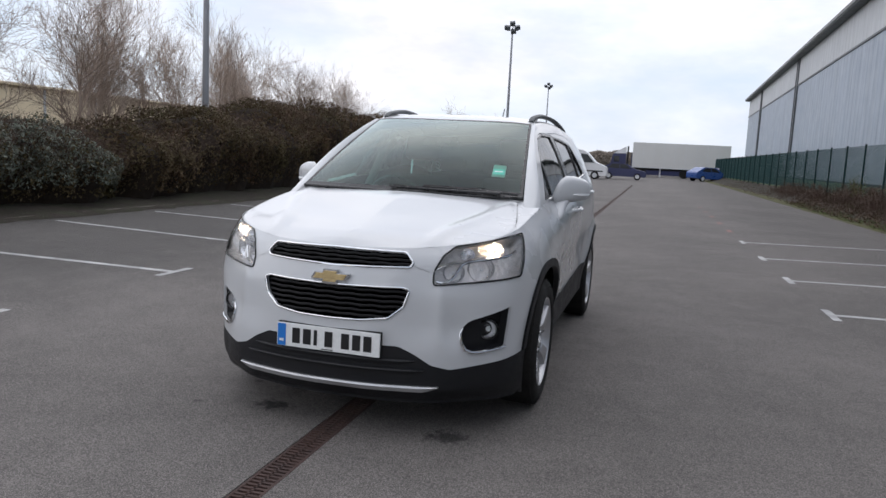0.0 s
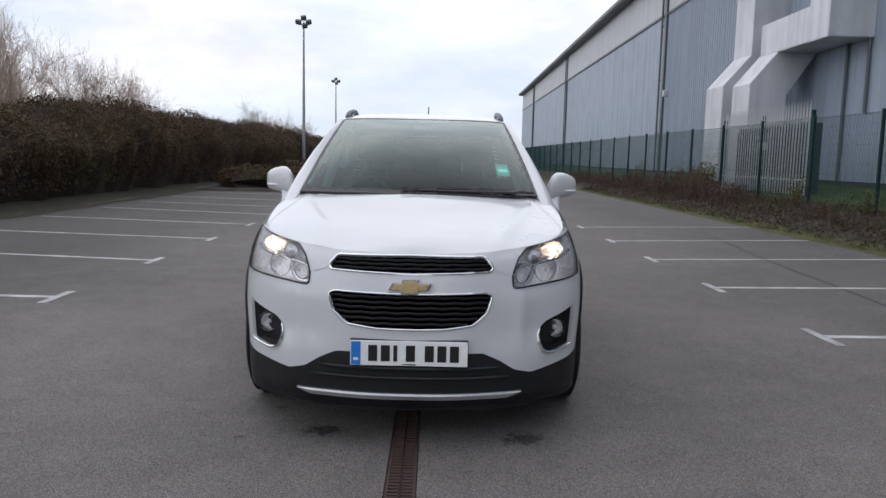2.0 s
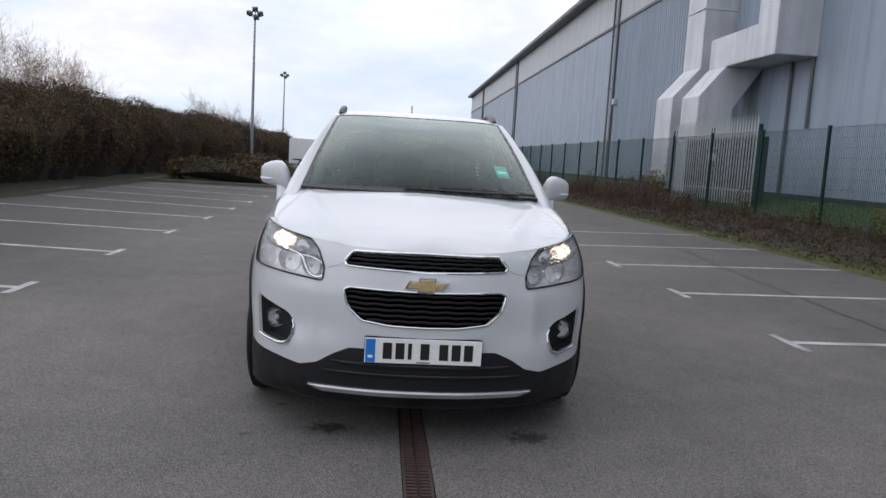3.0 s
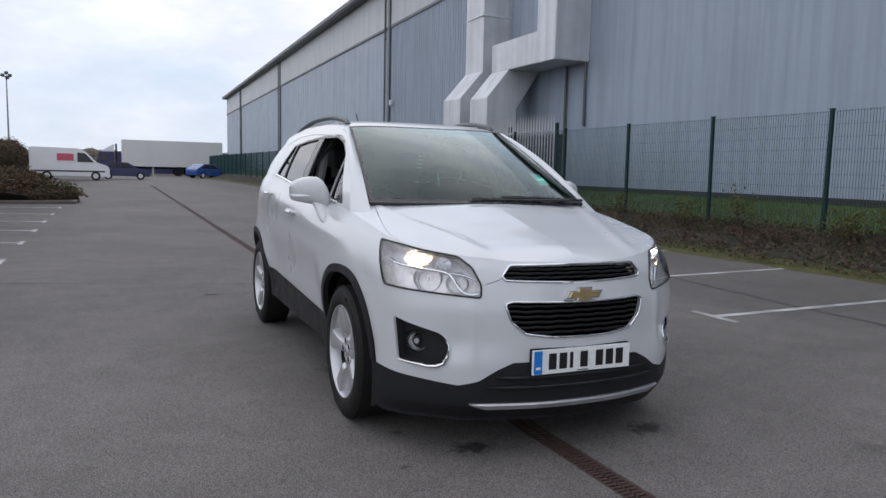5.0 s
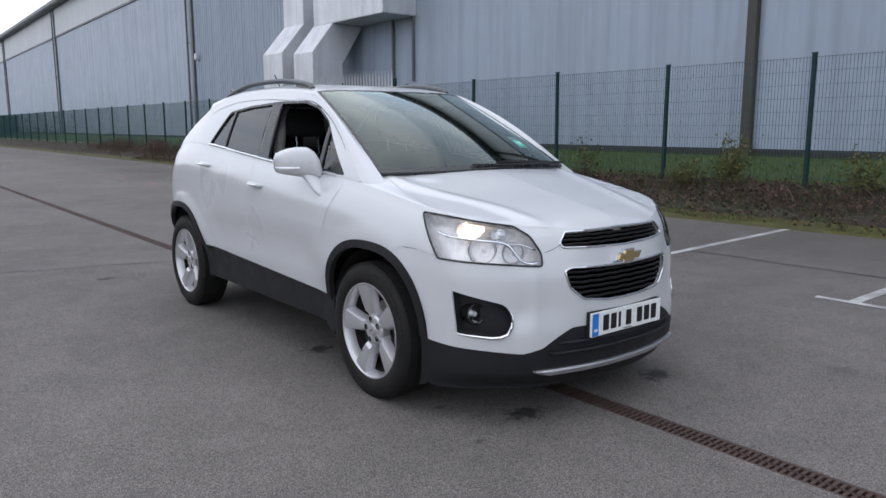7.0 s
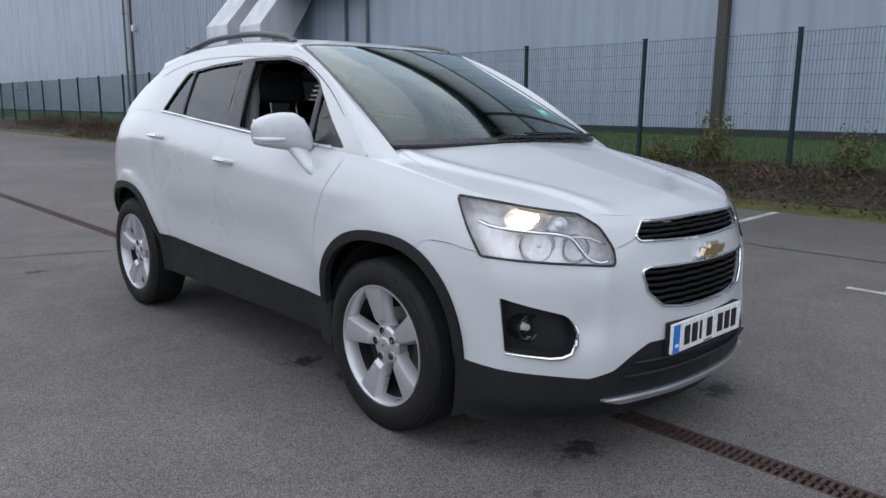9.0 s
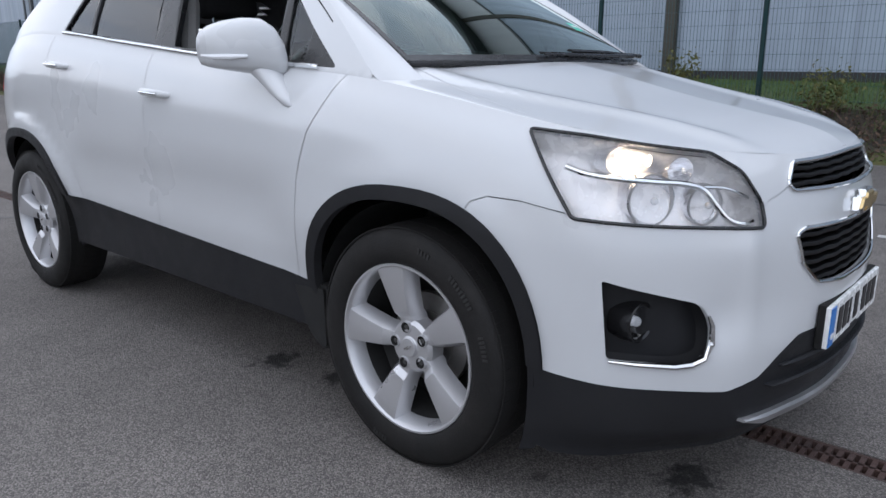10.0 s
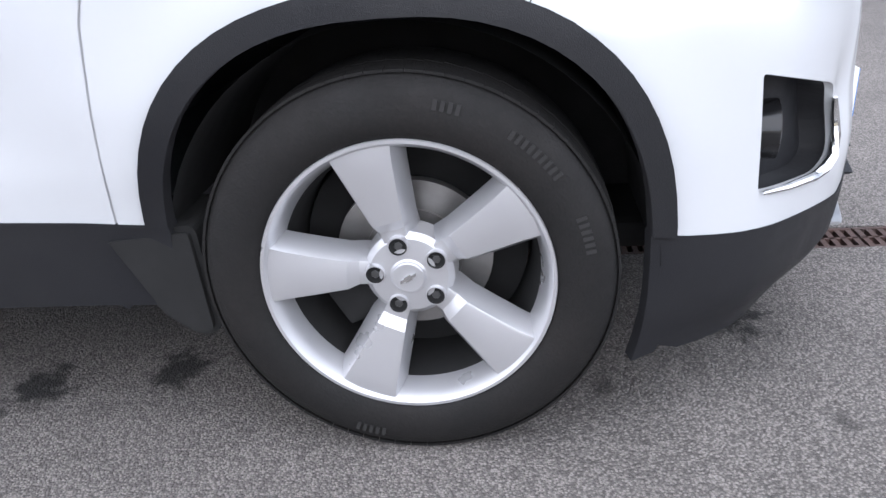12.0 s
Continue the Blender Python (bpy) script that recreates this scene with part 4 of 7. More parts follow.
UP = curve((0.20, 1.086), (0.36, 1.215), (0.55, 1.350), (0.75, 1.455), (0.95, 1.528), (1.2, 1.572), (1.6, 1.592), (1.9, 1.586), (2.1, 1.558), (2.35, 1.482), (2.55, 1.378), (2.75, 1.268), (2.90, 1.196))


def belt_z(y):
    return TOP(s_at_y(y))


def side_at(y, z):
    s = s_at_y(y)
    b = skin(s, TOP(s))
    t = max(z - b.z, 0.0)
    return Vector((b.x - (0.38 * t + 0.36 * t * t), b.y, z))


ROOF_Z = curve((0.97, 1.580), (1.06, 1.602), (1.2, 1.623), (1.5, 1.641), (1.9, 1.635), (2.4, 1.594), (2.75, 1.54))


def roof_at(u, w):
    y = (0.975 + 0.06 * u * u) + (2.72 - 0.37 * u * u - (0.975 + 0.06 * u * u)) * w
    e = side_at(y, UP(y))
    k = (1 - abs(u) ** 2.6) ** (1 / 2.6) if abs(u) < 1 else 0.0
    return Vector((e.x * u, y, e.z + (ROOF_Z(y) - e.z) * k))


def upper_body(car):
    P = M["paint"]
    scr_n = normal_of(screen_at)
    tris, edge = [], []
    us = [-1, -0.985] + steps(-0.975, 0.975, 30) + [0.985, 1]
    vs = [0.0, 0.03] + steps(0.07, 0.95, 16) + [0.982, 1]
    for t in grid_tris(us, vs):
        cu, cv = sum(p[0] for p in t) / 3, sum(p[1] for p in t) / 3
        (edge if abs(cu) > 0.975 or cv < 0.03 or cv > 0.982 else tris).append(t)
    pane = part("windscreen", sheet(tris, screen_at, scr_n, 0.0, 0.0, (1,)), M["glass"], car, "green-tinted windscreen reflecting the sky", smooth=180)
    pane.visible_shadow = False
    part("screen_border", sheet(edge, screen_at, scr_n, 0.001, 0.006, (1,)), M["black"], pane, smooth=60)
    shade = [t for t in grid_tris(steps(-0.12, 0.12, 4), steps(0.86, 0.965, 3))]
    part("sensor_cover", sheet(shade, screen_at, scr_n, -0.004, 0.02, (1,)), M["black"], pane, smooth=60)

    # A-pillars
    def pillar_at(a, v):
        w = screen_at(1.0, v)
        y = 0.20 + 0.835 * v
        g = side_at(y, UP(y) if y > 0.20 else 1.086 + 0.6 * (y - 0.20))
        p = w.lerp(g, a)
        out = Vector((0.6, -0.5, 0.6)).normalized()
        return p + out * (0.016 * math.sin(math.pi * a))

    pil = grid_tris(steps(0.05, 1, 5), steps(-0.22, 1, 28))
    for m in ((-1,), (1,)):
        part("windscreen_pillar", sheet([t[:] for t in pil], pillar_at, normal_of(pillar_at), 0.0, 0.02, m), P, car, smooth=60)

    rt = grid_tris(steps(-1, 1, 40), steps(0, 1, 36))
    part("roof", sheet(rt, roof_at, normal_of(roof_at), 0.0, 0.02, (1,)), P, car, smooth=60)
    part("headlining", sheet([t[::-1] for t in grid_tris(steps(-0.93, 0.93, 12), steps(0.02, 0.97, 10))], roof_at, normal_of(roof_at), -0.035, 0, (1,)), M["beige"], car)

    # side frames, windows and their dividers
    dlo = dense(rounded([(0.345, 1.100), (0.50, 1.222), (0.70, 1.392), (0.87, 1.475), (1.04, 1.513), (1.36, 1.517), (1.72, 1.497), (1.99, 1.462), (2.14, 1.238),
                         (1.7, belt_z(1.7) + 0.016), (1.2, belt_z(1.2) + 0.014), (0.8, belt_z(0.8) + 0.012)], 0.025), 0.04)
    mid = (1.2, 1.32)
    shrink = [(mid[0] + (p[0] - mid[0]) * 0.985, mid[1] + (p[1] - mid[1]) * 0.93) for p in dlo]
    lines = [band([(0.50, 1.0), (0.50, 1.6)], 0.004), band([(0.585, 1.0), (0.715, 1.6)], 0.034), band([(1.155, 1.0), (1.36, 1.6)], 0.004), band([(1.31, 1.0), (1.47, 1.6)], 0.004),
             band([(1.86, 1.1), (1.94, 1.6)], 0.026)]
    up_edge = [(y, UP(y)) for y in steps(0.20, 2.88, 120)]
    low_edge = [(y, belt_z(y)) for y in steps(0.20, 2.88, 120)]
    grid = [(y, belt_z(y) + (UP(y) - belt_z(y)) * k / 12) for y in steps(0.22, 2.87, 68) for k in range(13)]
    roof_cut = band([(y, UP(y) - 0.028 - 0.03 * smooth_step(0.95, 1.3, y)) for y in steps(0.42, 2.3, 50)], 0.005)
    tris = cut_pattern(grid, [(dlo, True), (shrink, True), (up_edge, False), (low_edge, False), (roof_cut, True)] + [(b, True) for b in lines])
    groups = {}
    at = lambda z, y0, y1, z0=1.0, z1=1.6: y0 + (y1 - y0) * (z - z0) / (z1 - z0)  # noqa: E731
    for t in tris:
        y, z = sum(p[0] for p in t) / 3, sum(p[1] for p in t) / 3
        if y < 0.20 or y > 2.88 or z < belt_z(y) or z > UP(y):
            continue
        if not inside(dlo, y, z):
            key = "gap" if inside(roof_cut, y, z) else "frame"
        elif not inside(shrink, y, z):
            key = "rubber"
        elif y < 0.50:
            key = "rubber"
        elif y < at(z, 0.585, 0.715) - 0.017:
            key = "quarter_front"
        elif y < at(z, 0.585, 0.715) + 0.017:
            key = "rubber"
        elif y < at(z, 1.155, 1.36):
            key = "open"
        elif y < at(z, 1.31, 1.47):
            key = "pillar"
        elif inside(lines[4], y, z):
            key = "rubber"
        elif y < at(z, 1.86, 1.94, 1.1):
            key = "rear"
        else:
            key = "quarter_rear"
        groups.setdefault(key, []).append(t)
    side_n = normal_of(side_at)
    for m in ((-1,), (1,)):
        part("side_frame", sheet(groups["frame"], side_at, side_n, 0.0, 0.02, m), P, car, smooth=50)
        part("frame_gap", sheet(groups["gap"], side_at, side_n, -0.006, 0.0, m), M["under"], car, smooth=0)
        part("window_seal", sheet(groups["rubber"], side_at, side_n, -0.002, 0.03, m), M["black"], car, smooth=0)
        part("door_pillar", sheet(groups["pillar"], side_at, side_n, -0.003, 0.02, m), M["black"], car, smooth=0)
        for key, name, mat in (("quarter_front", "quarter_light", "glass_side"), ("rear", "rear_door_glass", "glass_dark"), ("quarter_rear", "rear_quarter_glass", "glass_dark")):
            part(name, sheet(groups[key], side_at, side_n, -0.012, 0.0, m), M[mat], car, smooth=180).visible_shadow = False
        if m == (1,):
            part("front_door_glass", sheet(groups["open"], side_at, side_n, -0.012, 0.0, m), M["glass_side"], car, smooth=180).visible_shadow = False
        strip = [side_at(y, belt_z(y) + 0.013) + Vector((0.006, 0, 0)) for y in steps(0.42, 2.12, 40)]
        part("belt_moulding", tube([(p.x * m[0], p.y, p.z) for p in strip], 0.008, 8), M["chrome"], car, "thin chrome strip below the side windows")

    # tailgate between roof and body
    def tail_at(u, w):
        y = 2.72 - 0.37 * u * u
        a = side_at(y, UP(y))
        a = Vector((a.x * u, y, a.z + (ROOF_Z(y) - a.z) * ((1 - abs(u) ** 2.6) ** (1 / 2.6) if abs(u) < 1 else 0)))
        s = S_END - (S_END - s_at_y(2.88)) * abs(u)
        b = skin(s, TOP(s))
        b = Vector((math.copysign(b.x, u) if abs(u) > 1e-6 else 0.0, b.y, b.z))
        return a.lerp(b, w)
    gl, fr = [], []
    for t in grid_tris(steps(-1, 1, 24), steps(0, 1, 12)):
        cu, cw = sum(p[0] for p in t) / 3, sum(p[1] for p in t) / 3
        (gl if abs(cu) < 0.8 and 0.15 < cw < 0.9 else fr).append(t)
    part("tailgate", sheet(fr, tail_at, normal_of(tail_at), 0.0, 0.02, (1,)), P, car, smooth=50)
    part("rear_window", sheet(gl, tail_at, normal_of(tail_at), -0.01, 0.0, (1,)), M["glass_dark"], car, smooth=180).visible_shadow = False

    # roof rails on two feet
    for m in (-1, 1):
        pts = []
        for k in range(37):
            y = 1.12 + 1.12 * k / 36
            e = side_at(y, UP(y))
            lift = 0.038 * (math.sin(math.pi * min(max(k / 36, 0.0), 1.0)) ** 0.35 if 0 < k < 36 else 0)
            pts.append((m * (e.x - 0.055), y, e.z + 0.026 + lift))
        rail = part("roof_rail", tube(pts, 0.016, 8, flat=1.3), M["flash"], car, "grey roof rail", smooth=60)
        for k in (2, 31):
            p = pts[k]
            part("rail_foot", tube([(p[0], p[1] - 0.05, p[2] - 0.035), (p[0], p[1] + 0.02, p[2] - 0.02), (p[0], p[1] + 0.14, p[2] + 0.002)], [0.014, 0.020, 0.012], 8), M["black"], rail)
    part("aerial", tube([(0, 2.55, 1.59), (0, 2.72, 1.78)], 0.005, 6), M["black"], car)


def ball(center, radii, su=16, sv=10, bm=None):
    own = bm or bmesh.new()
    mat = Matrix.Translation(center) @ Matrix.Diagonal((*radii, 1))
    bmesh.ops.create_uvsphere(own, u_segments=su, v_segments=sv, radius=1.0, matrix=mat)
    return own


def bowl(center, toward, radius, deep, mat, parent, name="reflector", wide=1.0):
    """A hollow reflector that opens along toward."""
    prof = [(-deep + deep * (k / 8) ** 2, radius * max(k / 8, 0.02)) for k in range(9)] + [(0.004, radius * 1.05), (-deep - 0.006, radius * 1.05)]
    bm = lathe(prof, 28, "z")
    bm.transform(Matrix.Diagonal((wide, 1, 1, 1)))
    turn = Vector(toward).to_track_quat("Z", "Y").to_matrix().to_4x4()
    bm.transform(Matrix.Translation(center) @ turn)
    return part(name, bm, mat, parent)


def lamps_and_grille(car):
    for m in (-1, 1):
        unit = part("headlight", sheet(CAR_SETS["head"], skin, skin_normal, -0.085, -0.080, (m,)), M["reflector_dark"], car, "clear headlight with lit bulb")
        part("lens", sheet(CAR_SETS["head"], skin, skin_normal, 0.004, 0.006, (m,)), M["lens"], unit, smooth=60).visible_shadow = False
        ahead = (m * 0.45, -0.88, 0.02)
        for x, y, z, r, lit in ((0.668, -0.575, 0.897, 0.036, True), (0.575, -0.660, 0.872, 0.030, False), (0.635, -0.62, 0.805, 0.056, False), (0.525, -0.705, 0.790, 0.044, False)):
            bowl((m * x, y + 0.035, z), ahead, r, 0.045, M["reflector"], unit, wide=1.7 if lit else 1.15)
            if z > 0.85:
                part("bulb", ball((m * (x + 0.004), y + 0.022, z), (0.012,) * 3 if lit else (0.006,) * 3, 12, 8), M["bulb"] if lit else M["lens_solid"], unit)
                continue
            hoop = lathe([(0.000, r * 1.03), (0.007, r * 1.07), (0.007, r * 1.13), (-0.012, r * 1.17)], 28, "z")
            hoop.transform(Matrix.Translation((m * x, y + 0.035, z)) @ Vector(ahead).to_track_quat("Z", "Y").to_matrix().to_4x4())
            part("bezel", hoop, M["skid"], unit, smooth=30)
            part("bulb", ball((m * (x + 0.004), y + 0.022, z), (0.009,) * 3, 12, 8), M["lens_solid"], unit)
        def lamp_line(pts, out):
            res = []
            for y_or_x, z, on_front in pts:
                q = s_at_x(y_or_x) if on_front else s_at_y(y_or_x)
                p = skin(q, z) + skin_normal(q, z) * out
                res.append(Vector((p.x * m, p.y, p.z)))
            for _ in range(3):
                res = [res[0]] + [q for a, b in zip(res, res[1:]) for q in (a.lerp(b, 0.25), a.lerp(b, 0.75))] + [res[-1]]
            return res
        sweep = [(-0.455, 0.895, False), (-0.52, 0.875, False), (0.70, 0.862, True), (0.65, 0.858, True), (0.60, 0.845, True), (0.572, 0.80, True), (0.548, 0.766, True), (0.51, 0.757, True), (0.482, 0.762, True)]
        part("chrome_sweep", tube(lamp_line(sweep, -0.022), 0.0075, 8), M["chrome"], unit)
        part("chrome_sweep", tube(lamp_line([(0.60, 0.847, True), (0.54, 0.842, True), (0.485, 0.815, True)], -0.022), 0.004, 8), M["chrome"], unit)
        seal = [(p, skin(*p) + skin_normal(*p) * 0.002) for p in CAR_SEAL]
        part("seal", tube([(q.x * m, q.y, q.z) for _, q in seal], 0.0045, 6, closed=True), M["black"], unit)
        # fog lamp in its black recess
        well = part("fog_lamp_housing", sheet(CAR_SETS["fog"], skin, skin_normal, -0.058, -0.042, (m,)), M["cladding"], car, "black fog lamp recess with round clear lamp")
        bowl((m * 0.69, -0.600, 0.522), (m * 0.15, -1, 0), 0.040, 0.03, M["reflector_dark"], well, "fog_lamp")
        sleeve = lathe([(-0.05, 0.050), (0.012, 0.050), (0.014, 0.046), (0.010, 0.041), (-0.05, 0.041)], 28, "z")
        sleeve.transform(Matrix.Translation((m * 0.69, -0.600, 0.522)) @ Vector((m * 0.15, -1, 0)).to_track_quat("Z", "Y").to_matrix().to_4x4())
        part("fog_lamp_bezel", sleeve, M["black"], well, smooth=30)
        part("fog_lens", ball((m * 0.69, -0.602, 0.522), (0.040, 0.010, 0.040), 16, 8), M["lens"], well).visible_shadow = False
        part("fog_bulb", ball((m * 0.69, -0.598, 0.522), (0.013,) * 3, 10, 6), M["lens_solid"], well)
        near = lambda q, z: min(range(len(CAR_FOG)), key=lambda k: (CAR_FOG[k][0] - q) ** 2 + (CAR_FOG[k][1] - z) ** 2)  # noqa: E731
        edge = CAR_FOG[near(s_at_y(-0.575), 0.435) : near(s_at_x(0.592), 0.548) + 1]
        edge = [p for k, p in enumerate(edge) if k % 3 == 0 or k == len(edge) - 1]
        trim = [skin(*p) + skin_normal(*p) * 0.004 for p in edge]
        wide = [0.0035 + 0.0060 * math.sin(math.pi * min(1, k / (len(trim) - 1) * 1.0)) for k in range(len(trim))]
        part("chrome_trim", tube([(p.x * m, p.y, p.z) for p in trim], wide, 8), M["chrome"], well, "chrome trim")

    # two grilles: wavy black bars within chrome frames
    def on_skin(x, z, out=0.0):
        s = s_at_x(abs(x))
        p = skin(s, z) + skin_normal(s, z) * out
        return Vector((math.copysign(p.x, x) if abs(x) > 1e-6 else 0.0, p.y, p.z))

    for name, rim, bars in (
        ("upper_grille", [(0.0, 0.888), (0.352, 0.883), (0.384, 0.838), (0.370, 0.819), (0.0, 0.809)], [(0.870, 0.358), (0.852, 0.372), (0.833, 0.376)]),
        ("lower_grille", [(0.0, 0.722), (0.34, 0.728), (0.37, 0.715), (0.345, 0.64), (0.28, 0.585), (0.15, 0.568), (0.0, 0.565)],
         [(0.706, 0.362), (0.682, 0.355), (0.658, 0.348), (0.634, 0.335), (0.610, 0.305), (0.586, 0.262)]),
    ):
        g = empty(name, "", "")
        g.parent = car
        back = grid_tris(steps(-0.38, 0.38, 18), steps(min(p[1] for p in rim) - 0.01, max(p[1] for p in rim) + 0.005, 6))
        part("grille_back", sheet([t[::-1] for t in back], lambda x, z: on_skin(x, z, -0.05), lambda x, z: Vector((0, -1, 0)), 0, 0, (1,)), M["under"], g)
        for z, half in bars:
            bm = bmesh.new()
            rings = []
            for k in range(97):
                x = -half + 2 * half * k / 96
                wave = 0.0016 * math.sin(x * 2 * math.pi / 0.105 + (0 if round(z * 1000) % 2 else 2.2))
                p = on_skin(x, z, -0.012)
                rings.append([bm.verts.new((p.x, p.y + a, p.z + wave + b)) for a, b in ((0.0, 0.006), (-0.003, 0.001), (0.0, -0.005), (0.028, -0.006), (0.03, 0.002))])
            for a, b in zip(rings, rings[1:]):
                for i in range(5):
                    bm.faces.new((a[i], a[(i + 1) % 5], b[(i + 1) % 5], b[i]))
            bmesh.ops.recalc_face_normals(bm, faces=bm.faces[:])
            part("slat", bm, M["grille"], g, smooth=60)
        loop = dense(rounded([(x, z) for x, z in rim] + [(-x, z) for x, z in rim[-2:0:-1]], 0.013, 6), 0.015)
        ring3 = [on_skin(x, z, 0.002) for x, z in loop]
        part("chrome_frame", tube([tuple(p) for p in ring3], 0.0055, 8, closed=True), M["chrome"], g, "chrome frame")

    # badge: a plain gold bar with a taller middle, in a chrome rim
    badge = empty("badge", "", "")
    badge.parent = car
    shape = [(-0.078, -0.015), (-0.028, -0.015), (-0.034, -0.029), (0.027, -0.029), (0.031, -0.015), (0.063, -0.015), (0.078, 0.015), (0.028, 0.015), (0.034, 0.029), (-0.027, 0.029), (-0.031, 0.015), (-0.063, 0.015)]
    for scale, y0, y1, mat, name in ((1.0, -0.910, -0.888, "chrome", "badge_rim"), (0.76, -0.916, -0.905, "gold", "badge_face")):
        bm = bmesh.new()
        f = bm.faces.new([bm.verts.new((1.25 * x * (scale if scale == 1 else 0.86), y0, 0.757 + 1.12 * z * scale)) for x, z in shape])
        ext = bmesh.ops.extrude_face_region(bm, geom=[f])
        bmesh.ops.translate(bm, verts=[v for v in ext["geom"] if isinstance(v, bmesh.types.BMVert)], vec=(0, y1 - y0, 0))
        bmesh.ops.recalc_face_normals(bm, faces=bm.faces[:])
        bmesh.ops.bevel(bm, geom=bm.edges[:], offset=0.0018, segments=2, affect="EDGES")
        part(name, bm, M[mat], badge, smooth=30)

    # number plate with plain bars in place of its writing
    plate = part("number_plate", box(-0.26, 0.26, -0.916, -0.904, 0.404, 0.515, 0.002), M["plate"], car, "white number plate with a blue band", smooth=0)
    part("blue_band", box(-0.256, -0.214, -0.9185, -0.9165, 0.407, 0.512), M["plate_blue"], plate, smooth=0)
    part("band_mark", box(-0.246, -0.224, -0.9205, -0.9187, 0.428, 0.440), M["plate"], plate, smooth=0)
    for k in range(7):
        x = -0.180 + 0.0555 * k + (0.028 if k > 3 else 0)
        part("bar", box(x, x + (0.017 if k == 2 else 0.040), -0.9185, -0.9165, 0.424, 0.497, 0.0006, 1), M["plate_black"], plate, smooth=0)
    part("plate_frame", box(-0.262, 0.262, -0.905, -0.885, 0.40, 0.519, 0.004), M["under"], plate, smooth=0)
    part("small_print", box(-0.03, 0.03, -0.9185, -0.9165, 0.409, 0.413), M["plate_black"], plate, smooth=0)

    # satin skid strip and a ledge in the black valance
    def low_bar(half, z0, z1, out, name, mat, taper=0.06):
        bm = bmesh.new()
        rings = []
        for k in range(49):
            x = -half + 2 * half * k / 48
            t = min(1.0, (half - abs(x)) / taper)
            zc = (z0 + z1) / 2 + (1 - t) * (z1 - z0) * 0.3
            h = (z1 - z0) / 2 * (0.25 + 0.75 * t)
            p = on_skin(x, zc, out)
            rings.append([bm.verts.new((p.x, p.y + a, zc + b)) for a, b in ((0.03, h), (0.004, h * 0.9), (0.0, h * 0.3), (0.006, -h), (0.03, -h))])
        for a, b in zip(rings, rings[1:]):
            for i in range(5):
                bm.faces.new((a[i], a[(i + 1) % 5], b[(i + 1) % 5], b[i]))
        bm.faces.new(rings[0])
        bm.faces.new(rings[-1])
        bmesh.ops.recalc_face_normals(bm, faces=bm.faces[:])
        part(name, bm, mat, car, smooth=40)

    low_bar(0.50, 0.243, 0.272, 0.022, "skid_strip", M["skid"])
    low_bar(0.44, 0.335, 0.352, 0.022, "valance_ledge", M["cladding"])
    low_bar(0.40, 0.372, 0.396, 0.014, "valance_ledge", M["cladding"])


